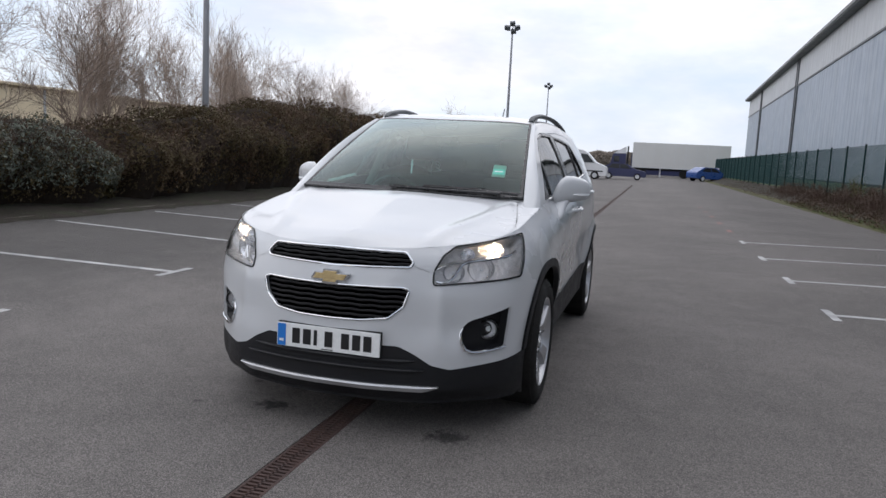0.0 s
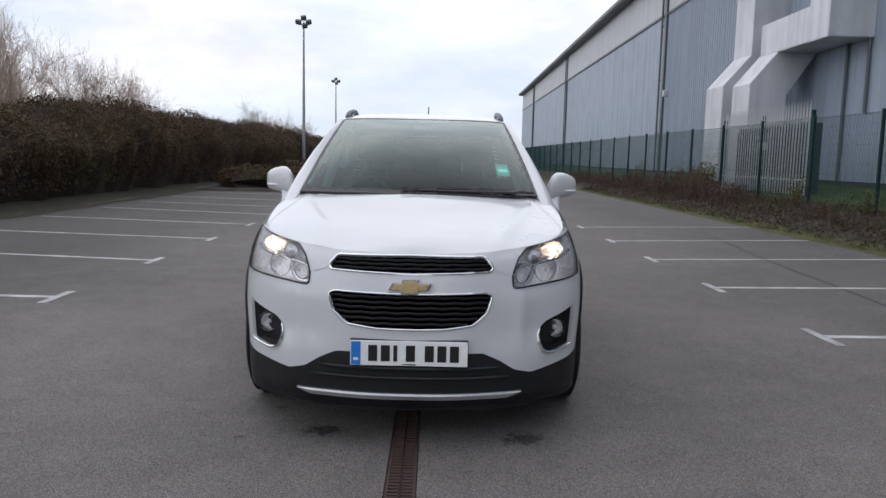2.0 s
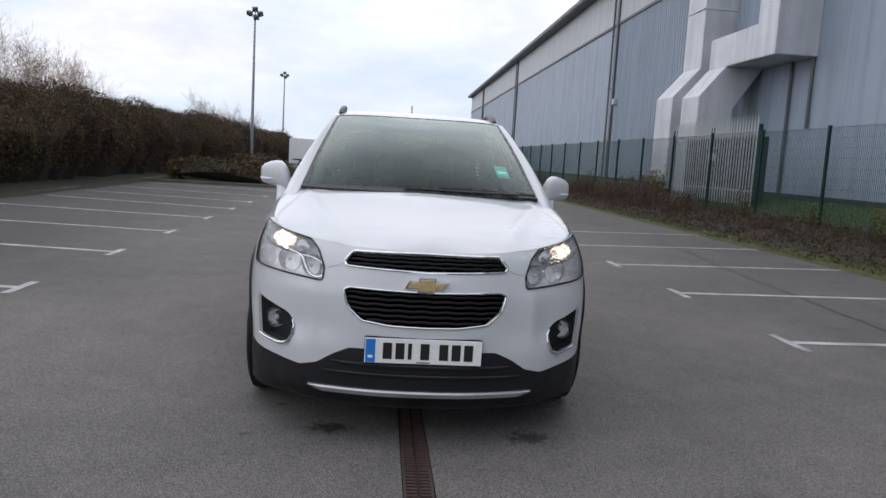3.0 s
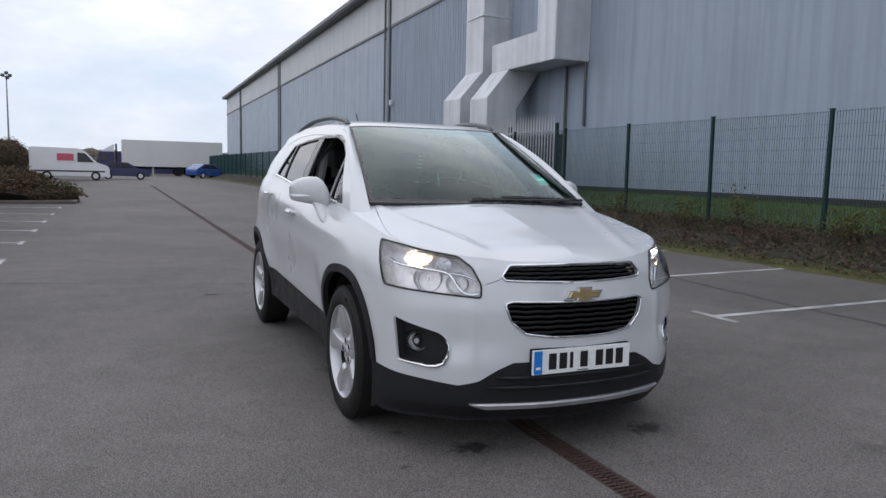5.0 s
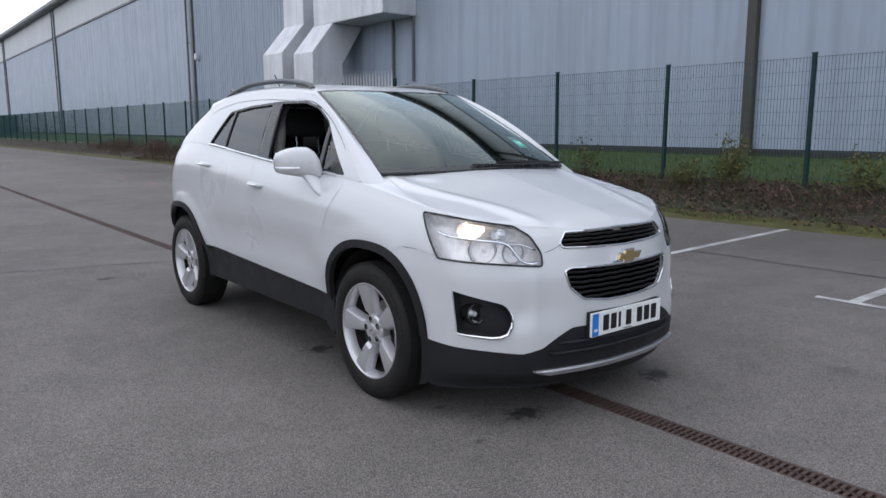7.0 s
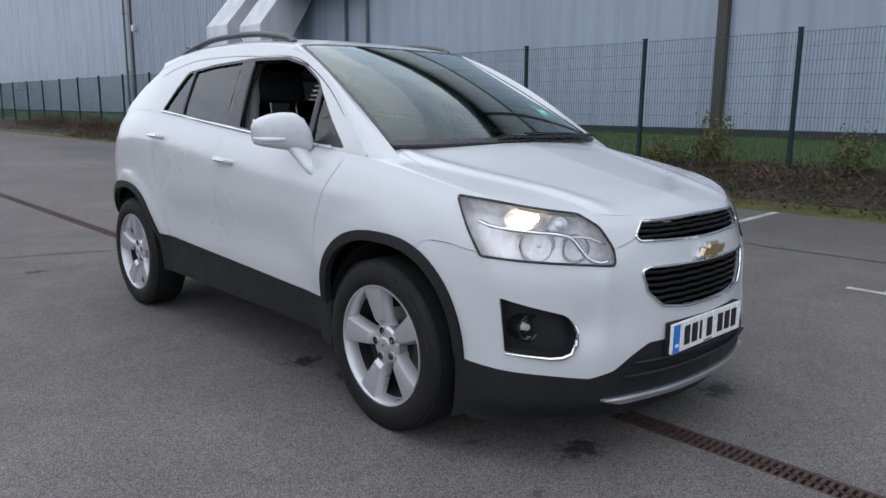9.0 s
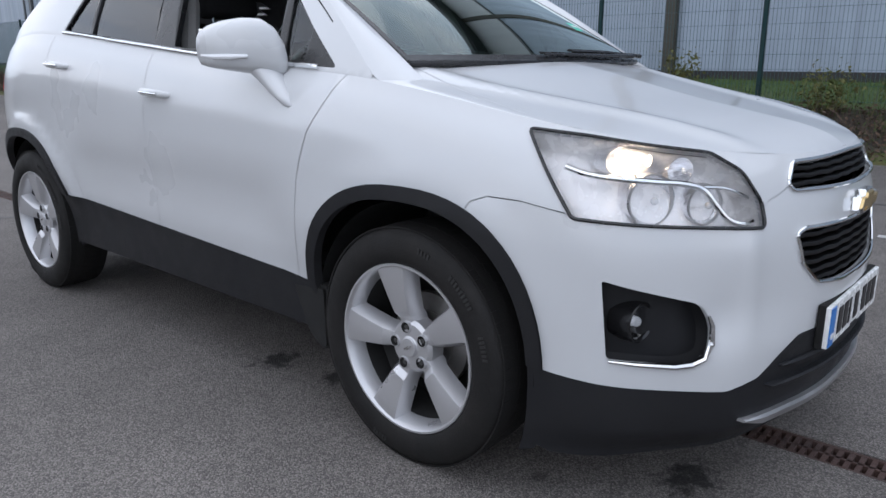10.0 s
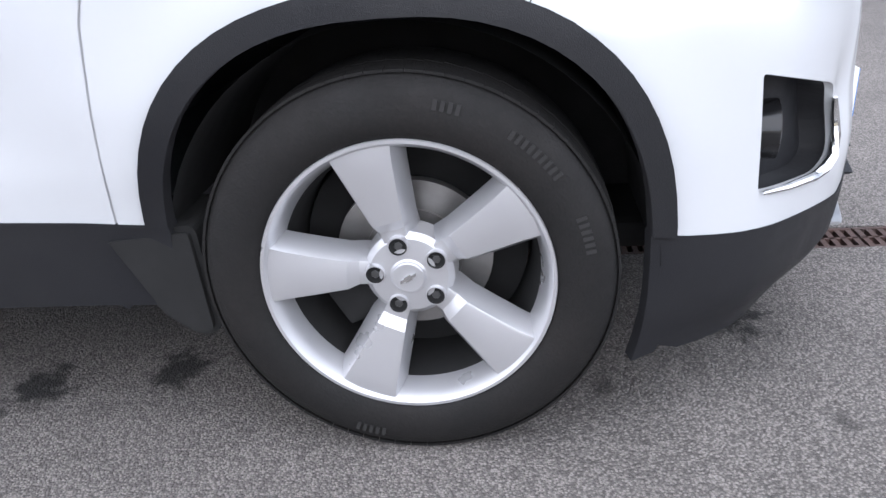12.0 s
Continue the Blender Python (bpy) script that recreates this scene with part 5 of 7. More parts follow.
def wheels(car):
    wheel = empty("wheel", "", "")
    wheel.parent = car
    prof = [(0.668, 0.228), (0.664, 0.25), (0.662, 0.29), (0.672, 0.322), (0.692, 0.340), (0.72, 0.3465), (0.775, 0.348), (0.83, 0.3465), (0.858, 0.340), (0.874, 0.326), (0.881, 0.308), (0.8845, 0.29), (0.884, 0.272), (0.880, 0.256), (0.874, 0.246), (0.862, 0.240)]
    tyre = lathe([(a - 0.775, r) for a, r in prof], 96)
    wheel_tyre = part("tyre", tyre, M["tyre"], wheel, smooth=60)
    # tread blocks round the shoulder
    tread = bmesh.new()
    for k in range(72):
        q = 2 * math.pi * k / 72
        for a0, a1, r, skew in ((0.056, 0.088, 0.3443, 0.0), (-0.03, 0.03, 0.3470, -0.012), (-0.088, -0.056, 0.3443, 0.0)):
            c = bmesh.new()
            box(a0, a1, -0.0144, 0.0144, -0.004, 0.0006, bm=c)
            c.transform(Matrix.Rotation(q - math.pi / 2, 4, "X") @ Matrix.Translation((0, 0, r)) @ Matrix.Rotation(skew * 20, 4, "Z"))
            tmp = bpy.data.meshes.new("tmp")
            c.to_mesh(tmp)
            c.free()
            tread.from_mesh(tmp)
            bpy.data.meshes.remove(tmp)
    tagged(part("tread", tread, M["tyre"], wheel_tyre, smooth=0), kind="stuff")
    # raised plain blocks in place of the sidewall writing
    marks = bmesh.new()
    for q0, n, r in ((-48, 4, 0.303), (-82, 9, 0.303), (-108, 6, 0.300), (130, 5, 0.303)):
        for k in range(n):
            q = radians(q0 + 2.2 * k)
            c = bmesh.new()
            box(-0.0015, 0.0012, -0.0032, 0.0032, -0.008, 0.008, bm=c)
            c.transform(Matrix.Rotation(q, 4, "X") @ Matrix.Translation((0.1085 if r > 0.29 else 0.1092, 0, r)))
            tmp = bpy.data.meshes.new("tmp")
            c.to_mesh(tmp)
            c.free()
            marks.from_mesh(tmp)
            bpy.data.meshes.remove(tmp)
    tagged(part("sidewall_relief", marks, M["tyre_mark"], wheel_tyre, smooth=0), kind="stuff")
    rim = part("rim", lathe([(0.090, 0.240), (0.098, 0.2445), (0.1015, 0.243), (0.1015, 0.2375), (0.096, 0.2335), (0.080, 0.226), (0.045, 0.219)], 96), M["alloy"], wheel, "five-spoke silver alloy rim", smooth=35)
    # silver rim turned black here: shade behind the spokes put into the colour
    part("barrel", lathe([(0.0455, 0.2195), (0.0, 0.209), (-0.09, 0.206), (-0.10, 0.232)], 64), M["under"], wheel, "inner rim coloured black for the shade behind the spokes")
    spoke = bmesh.new()
    stations = [(0.030, 0.020, 0.066), (0.060, 0.0215, 0.068), (0.084, 0.0225, 0.070), (0.102, 0.0265, 0.083), (0.15, 0.035, 0.090), (0.20, 0.044, 0.095), (0.226, 0.050, 0.0965), (0.2345, 0.053, 0.0950)]
    rings = []
    for r, w, x in stations:
        w2 = w + 0.005
        rings.append([spoke.verts.new((x - 0.05, -w2 - 0.010, r)), spoke.verts.new((x - 0.022, -w2 - 0.004, r)), spoke.verts.new((x - 0.0015, -w, r)), spoke.verts.new((x, -w + 0.005, r)), spoke.verts.new((x - 0.001, w * 0.35, r)),
                      spoke.verts.new((x - 0.004, w - 0.003, r)), spoke.verts.new((x - 0.024, w2 + 0.004, r)), spoke.verts.new((x - 0.05, w2 + 0.010, r))])
    for a, b in zip(rings, rings[1:]):
        for i in range(7):
            spoke.faces.new((a[i], a[i + 1], b[i + 1], b[i]))
    bmesh.ops.recalc_face_normals(spoke, faces=spoke.faces[:])
    for k in range(5):
        turned = spoke.copy()
        turned.transform(Matrix.Rotation(radians(57 - 72 * k), 4, "X"))
        part("spoke", turned, M["alloy"], rim, smooth=22)
        q = radians(57 - 72 * k)
        bolt = lathe([(0.0738, 0.0001), (0.0738, 0.0062), (0.0725, 0.0075), (0.0712, 0.0075)], 6)
        # black seat paints the shade down in the bolt hole
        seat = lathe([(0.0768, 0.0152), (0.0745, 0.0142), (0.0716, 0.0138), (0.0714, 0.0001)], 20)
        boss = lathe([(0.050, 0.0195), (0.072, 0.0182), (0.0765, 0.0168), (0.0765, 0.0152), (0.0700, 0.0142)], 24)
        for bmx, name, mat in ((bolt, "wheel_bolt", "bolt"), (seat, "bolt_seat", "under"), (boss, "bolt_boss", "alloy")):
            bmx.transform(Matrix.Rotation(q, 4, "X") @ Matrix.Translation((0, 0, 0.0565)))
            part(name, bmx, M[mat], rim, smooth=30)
    spoke.free()
    hub = lathe([(0.02, 0.0001), (0.0805, 0.0001), (0.0805, 0.0255), (0.0795, 0.0272), (0.0745, 0.0282), (0.0725, 0.031), (0.0715, 0.050), (0.0695, 0.066), (0.060, 0.076), (0.02, 0.080)], 48)
    part("hub", hub, M["alloy"], rim, smooth=30)
    cap = bmesh.new()
    f = cap.faces.new([cap.verts.new((0.0833, y * 0.22, z * 0.17)) for y, z in [(-0.078, -0.015), (-0.028, -0.015), (-0.034, -0.029), (0.027, -0.029), (0.031, -0.015), (0.063, -0.015), (0.078, 0.015), (0.028, 0.015), (0.034, 0.029), (-0.027, 0.029), (-0.031, 0.015), (-0.063, 0.015)]])
    ext = bmesh.ops.extrude_face_region(cap, geom=[f])
    bmesh.ops.translate(cap, verts=[v for v in ext["geom"] if isinstance(v, bmesh.types.BMVert)], vec=(-0.003, 0, 0))
    bmesh.ops.recalc_face_normals(cap, faces=cap.faces[:])
    part("cap_mark", cap, M["chrome"], rim, smooth=0)
    part("brake_disc", lathe([(-0.01, 0.05), (-0.01, 0.085), (-0.014, 0.086), (-0.014, 0.138), (-0.034, 0.138), (-0.034, 0.05)], 48), M["disc"], wheel, smooth=30)
    part("brake_caliper", box(-0.06, 0.03, -0.165, -0.075, -0.05, 0.065, 0.012), M["under"], wheel, smooth=30)
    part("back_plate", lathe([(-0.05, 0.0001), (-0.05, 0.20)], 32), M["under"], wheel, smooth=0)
    part("valve", tube([(0.05, 0.055, 0.20), (0.072, 0.052, 0.19)], 0.004, 6), M["black"], wheel)
    wheel.matrix_world = pose(0.775, 0, HUB_Z)
    spots = [(0.775, 0.0, 0, 33), (-0.775, 0.0, 180, 28), (0.775, WHEELS[1], 0, 12), (-0.775, WHEELS[1], 180, 20)]
    for k, (x, y, turn, spin) in enumerate(spots):
        m = pose(x, y, HUB_Z, 0, 0, turn) @ pose(0, 0, 0, spin, 0, 0)
        if k == 0:
            wheel.matrix_world = m
        else:
            copy_thing(wheel, m)
    # black wheel wells and floor
    for y in WHEELS:
        for m in (-1, 1):
            well = lathe([(0.45 * m, 0.41), (0.835 * m, 0.41)], 32, arc=(0.0, math.pi))
            lathe([(0.45 * m, 0.02), (0.45 * m, 0.41)], 32, bm=well, arc=(0.0, math.pi))
            well.transform(Matrix.Translation((0, y, HUB_Z)))
            part("wheel_well", well, M["under"], car, smooth=60)
            if y > 1:
                continue
            flap = bmesh.new()
            side_x = 0.855 if y < 1 else 0.868
            outline = rounded([(0.52, 0.435), (0.475, 0.345), (0.445, 0.280), (0.385, 0.235), (0.345, 0.245), (0.348, 0.33), (0.352, 0.45)], 0.02)
            inn, out_ = ([flap.verts.new((m * xx, y + p, q)) for p, q in outline] for xx in (0.70, side_x))
            flap.faces.new(inn)
            flap.faces.new(out_)
            for i in range(len(inn)):
                j = (i + 1) % len(inn)
                flap.faces.new((inn[i], inn[j], out_[j], out_[i]))
            bmesh.ops.recalc_face_normals(flap, faces=flap.faces[:])
            bmesh.ops.bevel(flap, geom=[e for e in flap.edges if all(abs(v.co.x) > side_x - 0.001 for v in e.verts)], offset=0.012, segments=2, affect="EDGES", clamp_overlap=True)
            part("mud_flap", flap, M["under"], car, smooth=0)
    part("underfloor", box(-0.55, 0.55, -0.70, 3.0, 0.24, 0.30, 0.02), M["under"], car, smooth=0)
    part("axle", tube([(-0.72, WHEELS[1], 0.32), (0.72, WHEELS[1], 0.32)], 0.05, 10), M["under"], car)
    part("axle", tube([(-0.72, 0, 0.32), (0.72, 0, 0.32)], 0.04, 10), M["under"], car)


def fittings(car):
    # door mirrors
    for m in (-1, 1):
        def loft(stations):
            """Rounded rings: (x, y, half depth, bottom, top)."""
            own, rings = bmesh.new(), []
            for x, y, deep, low, high in stations:
                ring = []
                for k in range(24):
                    q = 2 * math.pi * k / 24
                    a, b = math.cos(q), math.sin(q)
                    a, b = math.copysign(abs(a) ** 0.7, a), math.copysign(abs(b) ** 0.62, b)
                    ring.append(own.verts.new((m * x, y + deep * (a if a < 0 else 0.6 * a), (low + high) / 2 + (high - low) / 2 * b)))
                rings.append(ring)
            for a, b in zip(rings, rings[1:]):
                for k in range(24):
                    own.faces.new((a[k], a[(k + 1) % 24], b[(k + 1) % 24], b[k]))
            own.faces.new(rings[0])
            own.faces.new(rings[-1])
            bmesh.ops.recalc_face_normals(own, faces=own.faces[:])
            return own

        cap = loft([(0.790, 0.585, 0.012, 1.096, 1.122), (0.797, 0.590, 0.034, 1.082, 1.150), (0.812, 0.598, 0.052, 1.076, 1.190), (0.835, 0.612, 0.064, 1.076, 1.228), (0.862, 0.630, 0.070, 1.080, 1.247),
                    (0.90, 0.655, 0.070, 1.086, 1.247), (0.94, 0.680, 0.066, 1.093, 1.238), (0.972, 0.700, 0.058, 1.100, 1.224), (0.992, 0.713, 0.044, 1.108, 1.208), (1.001, 0.719, 0.022, 1.125, 1.190)])
        mirror = part("door_mirror", cap, M["paint"], car, "white door mirror with a repeater lamp", smooth=70)
        foot = bmesh.new()
        rings = []
        for x, y, z, rx, ry in ((0.845, 0.630, 1.100, 0.052, 0.056), (0.838, 0.606, 1.080, 0.048, 0.050), (0.840, 0.570, 1.052, 0.038, 0.040), (0.846, 0.530, 1.020, 0.028, 0.032), (0.846, 0.495, 0.992, 0.020, 0.022), (0.840, 0.480, 0.980, 0.008, 0.010)):
            rings.append([foot.verts.new((m * (x + rx * math.cos(q)), y + ry * math.sin(q), z)) for q in (2 * math.pi * k / 20 for k in range(20))])
        for a, b in zip(rings, rings[1:]):
            for k in range(20):
                foot.faces.new((a[k], a[(k + 1) % 20], b[(k + 1) % 20], b[k]))
        foot.faces.new(rings[0])
        foot.faces.new(rings[-1])
        bmesh.ops.recalc_face_normals(foot, faces=foot.faces[:])
        part("mirror_stalk", foot, M["paint"], mirror, smooth=70)
        part("mirror_glass", tube([(m * 0.84, 0.655, 1.162), (m * 0.985, 0.738, 1.162)], 0.052, 16, flat=0.05), M["chrome"], mirror, smooth=30)
        part("repeater", tube([(m * 0.915, 0.594, 1.134), (m * 0.955, 0.624, 1.132), (m * 0.985, 0.664, 1.132), (m * 1.0, 0.708, 1.136)], [0.005, 0.0085, 0.009, 0.005], 8), M["lens_solid"], mirror, "clear repeater lamp")
        # door handles with dished seats
        for y, z, name in ((1.245, 1.004, "front_door_handle"), (2.085, 1.098, "rear_door_handle")):
            p = skin(s_at_y(y), z)
            x = p.x + 0.022
            part(name, tube([(m * (p.x - 0.004), y - 0.088, z - 0.004), (m * x, y - 0.066, z), (m * (x + 0.006), y, z + 0.003), (m * x, y + 0.066, z + 0.006), (m * (p.x - 0.004), y + 0.088, z + 0.008)], [0.009, 0.014, 0.0155, 0.014, 0.009], 10, flat=0.7), M["paint"], car, smooth=60)
            part("handle_trim", tube([(m * (x + 0.012), y - 0.062, z + 0.001), (m * (x + 0.017), y, z + 0.004), (m * (x + 0.012), y + 0.062, z + 0.006)], 0.0055, 8), M["chrome"], car, "chrome handle strip")
    # wipers
    for pts in (((0.56, 0.118, 1.134), (0.24, 0.098, 1.136), (-0.10, 0.094, 1.140)), ((0.66, 0.136, 1.134), (0.40, 0.128, 1.146), (0.10, 0.112, 1.150))):
        arm = part("wiper", tube([Vector(p) + Vector((0, -0.012, 0.002)) for p in pts], [0.009, 0.006, 0.004], 8), M["black"], car)
        part("blade", tube([Vector(p) + Vector((0, 0.006, 0.006)) for p in pts], 0.005, 6), M["under"], arm)
    cowl = [(0.680 * u, 0.078 + 0.075 * abs(u) ** 2.2, 1.114) for u in steps(-1, 1, 24)]
    part("cowl", tube(cowl, 0.010, 8), M["black"], car)
    # stickers inside the windscreen
    st = grid_tris(steps(0.705, 0.825, 4), steps(0.20, 0.335, 4))
    sticker = part("windscreen_sticker", sheet(st, screen_at, normal_of(screen_at), -0.002, 0.002, (1,)), M["sticker_white"], car, "green and white sticker inside the windscreen", smooth=0)
    part("sticker_field", sheet(grid_tris(steps(0.714, 0.815, 4), steps(0.222, 0.282, 3)), screen_at, normal_of(screen_at), 0.0008, 0.001, (1,)), M["sticker"], sticker, smooth=0)
    part("sticker_bar", sheet(grid_tris(steps(0.725, 0.80, 2), steps(0.248, 0.258, 1)), screen_at, normal_of(screen_at), 0.0025, 0.001, (1,)), M["sticker_white"], sticker, smooth=0)


def cabin(car):
    G = M["trimgrey"]
    dash = bmesh.new()
    rings = []
    for k in range(17):
        x = -0.70 + 1.40 * k / 16
        hood = 0.035 * math.exp(-(((x + 0.36) / 0.16) ** 2))
        rings.append([dash.verts.new((x, y, z)) for y, z in ((0.22, 1.03), (0.42, 1.065), (0.62, 1.07 + hood), (0.74, 1.045 + hood), (0.78, 0.98), (0.74, 0.80), (0.70, 0.45), (0.3, 0.45))])
    for a, b in zip(rings, rings[1:]):
        for i in range(7):
            dash.faces.new((a[i], b[i], b[i + 1], a[i + 1]))
    bmesh.ops.recalc_face_normals(dash, faces=dash.faces[:])
    part("dashboard", dash, G, car, smooth=60)
    ring = [(-0.37 + 0.185 * math.cos(q), 0.86 + 0.07 * math.sin(q), 1.0 + 0.17 * math.sin(q)) for q in (2 * math.pi * k / 40 for k in range(40))]
    wheel = part("steering_wheel", tube(ring, 0.016, 8, closed=True), M["black"], car)
    part("steering_boss", ball((-0.37, 0.83, 0.99), (0.07, 0.03, 0.06), 14, 8), M["black"], wheel)
    for a in (20, 160, 270):
        part("steering_spoke", tube([(-0.37, 0.84, 0.99), (-0.37 + 0.18 * math.cos(radians(a)), 0.86 + 0.065 * math.sin(radians(a)), 1.0 + 0.165 * math.sin(radians(a)))], 0.012, 6), M["black"], wheel)

    def seat(x, y, name, wide=0.25):
        s = part(name, box(x - wide, x + wide, y, y + 0.52, 0.45, 0.66, 0.06, 3), M["cloth"], car, smooth=60)
        b = box(x - wide, x + wide, -0.07, 0.07, 0.0, 0.62, 0.06, 3)
        b.transform(Matrix.Translation((0, y + 0.52, 0.58)) @ Matrix.Rotation(radians(-16), 4, "X"))
        part("seat_back", b, M["cloth"], s, smooth=60)
        h = box(x - 0.14, x + 0.14, -0.05, 0.05, 0.0, 0.19, 0.045, 3)
        h.transform(Matrix.Translation((0, y + 0.70, 1.29)) @ Matrix.Rotation(radians(-12), 4, "X"))
        part("headrest", h, M["cloth"], s, smooth=60)
        for d in (-0.08, 0.08):
            part("headrest_post", tube([(x + d, y + 0.66, 1.13), (x + d, y + 0.695, 1.31)], 0.007, 6), M["chrome"], s)

    seat(-0.37, 0.82, "driver_seat")
    seat(0.37, 0.82, "passenger_seat")
    bench = part("rear_seat", box(-0.62, 0.62, 1.85, 2.3, 0.5, 0.70, 0.06, 3), M["cloth"], car, smooth=60)
    b = box(-0.62, 0.62, -0.07, 0.07, 0, 0.58, 0.06, 3)
    b.transform(Matrix.Translation((0, 2.36, 0.62)) @ Matrix.Rotation(radians(-14), 4, "X"))
    part("rear_seat_back", b, M["cloth"], bench, smooth=60)
    for x in (-0.4, 0.0, 0.4):
        part("rear_headrest", box(x - 0.12, x + 0.12, 2.47, 2.55, 1.19, 1.32, 0.035, 3), M["cloth"], bench, smooth=60)
    part("cabin_floor", box(-0.76, 0.76, 0.3, 3.0, 0.36, 0.42), M["under"], car, smooth=0)
    part("load_cover", box(-0.68, 0.68, 2.5, 3.1, 1.02, 1.05), G, car, smooth=0)
    part("rear_view_mirror", box(-0.12, 0.12, 0.72, 0.75, 1.395, 1.46, 0.015), M["black"], car, smooth=40)
    for m in (-1, 1):
        part("pillar_trim", tube([(m * 0.715, 1.27, 1.08), (m * 0.64, 1.36, 1.33), (m * 0.57, 1.41, 1.50)], 0.035, 8), M["beige"], car)


M["reflector_dark"] = material("headlight_bucket", (0.92, 0.91, 0.92), 0.26, 0.1, stain=0.12, stain_scale=14, bump=0.10, bump_scale=25)
M["lens_solid"] = material("frosted_lamp", (0.75, 0.76, 0.78), 0.12, coat=0.5)
M["grille"] = material("grille_black", (0.010, 0.010, 0.011), 0.45, spec=0.25)
M["tyre_mark"] = material("sidewall_relief", (0.017, 0.0165, 0.016), 0.7)
bonnet_panel(car)
upper_body(car)
lamps_and_grille(car)
wheels(car)
fittings(car)
cabin(car)
# the car stands a little askew to the bays
car.matrix_world = Matrix.Translation((-0.4, -0.45, 0)) @ Matrix.Rotation(radians(-1.0), 4, "Z") @ Matrix.Translation((0.4, 0.45, 0))

# ---------------------------------------------------------------- plants
M.update({
    "bark": material("grey_brown_bark", (0.34, 0.26, 0.205), 0.9, grain=0.5, grain_scale=30, stain=0.5, stain_scale=3),
    "bark_dark": material("dark_bramble_stem", (0.105, 0.066, 0.050), 0.9, grain=0.4, grain_scale=30, stain=0.5, stain_scale=2),
    "bark_pale": material("pale_brown_bark", (0.54, 0.43, 0.35), 0.9, grain=0.5, grain_scale=30, stain=0.5, stain_scale=3),
    "hedge_leaf": material("hedge_leaf", (0.105, 0.053, 0.029), 0.85, island=0.45, stain=0.9, stain_scale=0.55, tint=(0.070, 0.060, 0.021)),
    "hedge_green": material("hedge_green_leaf", (0.078, 0.070, 0.021), 0.8, island=0.5, stain=0.8, stain_scale=0.7, tint=(0.075, 0.046, 0.018)),
    # core colour holds the shade between the leaves
    "hedge_core": material("hedge_inner_shade", (0.040, 0.026, 0.016), 0.95, grain=0.8, grain_scale=28, stain=0.7, stain_scale=3, bump=1.0, bump_scale=14),
    "grey_leaf": material("grey_green_leaf", (0.105, 0.125, 0.095), 0.8, island=0.8, tint=(0.19, 0.20, 0.165)),
    "dead_leaf": material("dead_leaf", (0.105, 0.062, 0.040), 0.85, island=0.9, tint=(0.055, 0.042, 0.028)),
    "weed": material("weed_leaf", (0.065, 0.085, 0.020), 0.8, island=0.8, tint=(0.12, 0.10, 0.03)),
    "blade": material("grass_blade", (0.048, 0.095, 0.014), 0.8, island=0.7, tint=(0.085, 0.10, 0.028)),
    "straw": material("straw_wall", (0.78, 0.66, 0.46), 0.8, stain=0.5, stain_scale=0.4, tint=(0.52, 0.42, 0.28)),
    "van_white": material("van_white", (0.74, 0.74, 0.75), 0.35, coat=0.3, stain=0.08, stain_scale=2),
    "blue_car": material("blue_car_paint", (0.02, 0.07, 0.26), 0.3, coat=0.5, stain=0.1, stain_scale=2),
    "navy": material("navy_paint", (0.03, 0.035, 0.10), 0.4, stain=0.2, stain_scale=1),
    "trailer": material("trailer_white", (0.62, 0.62, 0.60), 0.45, stain=0.2, stain_scale=0.6, tint=(0.5, 0.5, 0.47)),
    # distance haze is mixed into this lighter grey-brown
    "far_wood": material("hazed_winter_wood", (0.27, 0.225, 0.185), 1.0, island=0.7, tint=(0.19, 0.17, 0.15)),
    "mast": material("mast_galvanised", (0.28, 0.29, 0.31), 0.5, 0.4, stain=0.2, stain_scale=2),
    "pink": material("van_stripe", (0.55, 0.10, 0.16), 0.4),
    "dark_glass": material("vehicle_glass", (0.02, 0.022, 0.026), 0.08),
    "kerb": material("kerb_concrete", (0.15, 0.132, 0.112), 0.9, grain=0.4, grain_scale=40, stain=0.6, stain_scale=2),
})


def mesh_from(name, verts, faces, mat, parent=None, label="", smooth=0):
    me = bpy.data.meshes.new(name)
    me.from_pydata(verts, [], faces)
    for mt in mat if isinstance(mat, (list, tuple)) else (mat,):
        me.materials.append(mt)
    if smooth:
        me.shade_smooth()
    ob = new(name, me)
    ob.parent = parent
    return tagged(ob, label)


def scatter_leaves(places, rng, size, stretch=1.8):
    """Small bent leaves, two triangles each, at (place, outward) pairs."""
    verts, faces = [], []
    for p, n in places:
        n = (Vector(n) + Vector((rng.uniform(-1, 1), rng.uniform(-1, 1), rng.uniform(-1, 1))) * 0.9).normalized()
        u = n.cross(Vector((rng.uniform(-1, 1), rng.uniform(-1, 1), rng.uniform(-1, 1)))).normalized()
        v = n.cross(u)
        s = size * rng.uniform(0.6, 1.5)
        k = len(verts)
        p = Vector(p)
        verts += [p - u * s * stretch / 2, p + v * s * 0.45 + n * s * 0.15, p + u * s * stretch / 2, p - v * s * 0.45 + n * s * 0.15]
        faces += [(k, k + 1, k + 2), (k, k + 2, k + 3)]
    return verts, faces


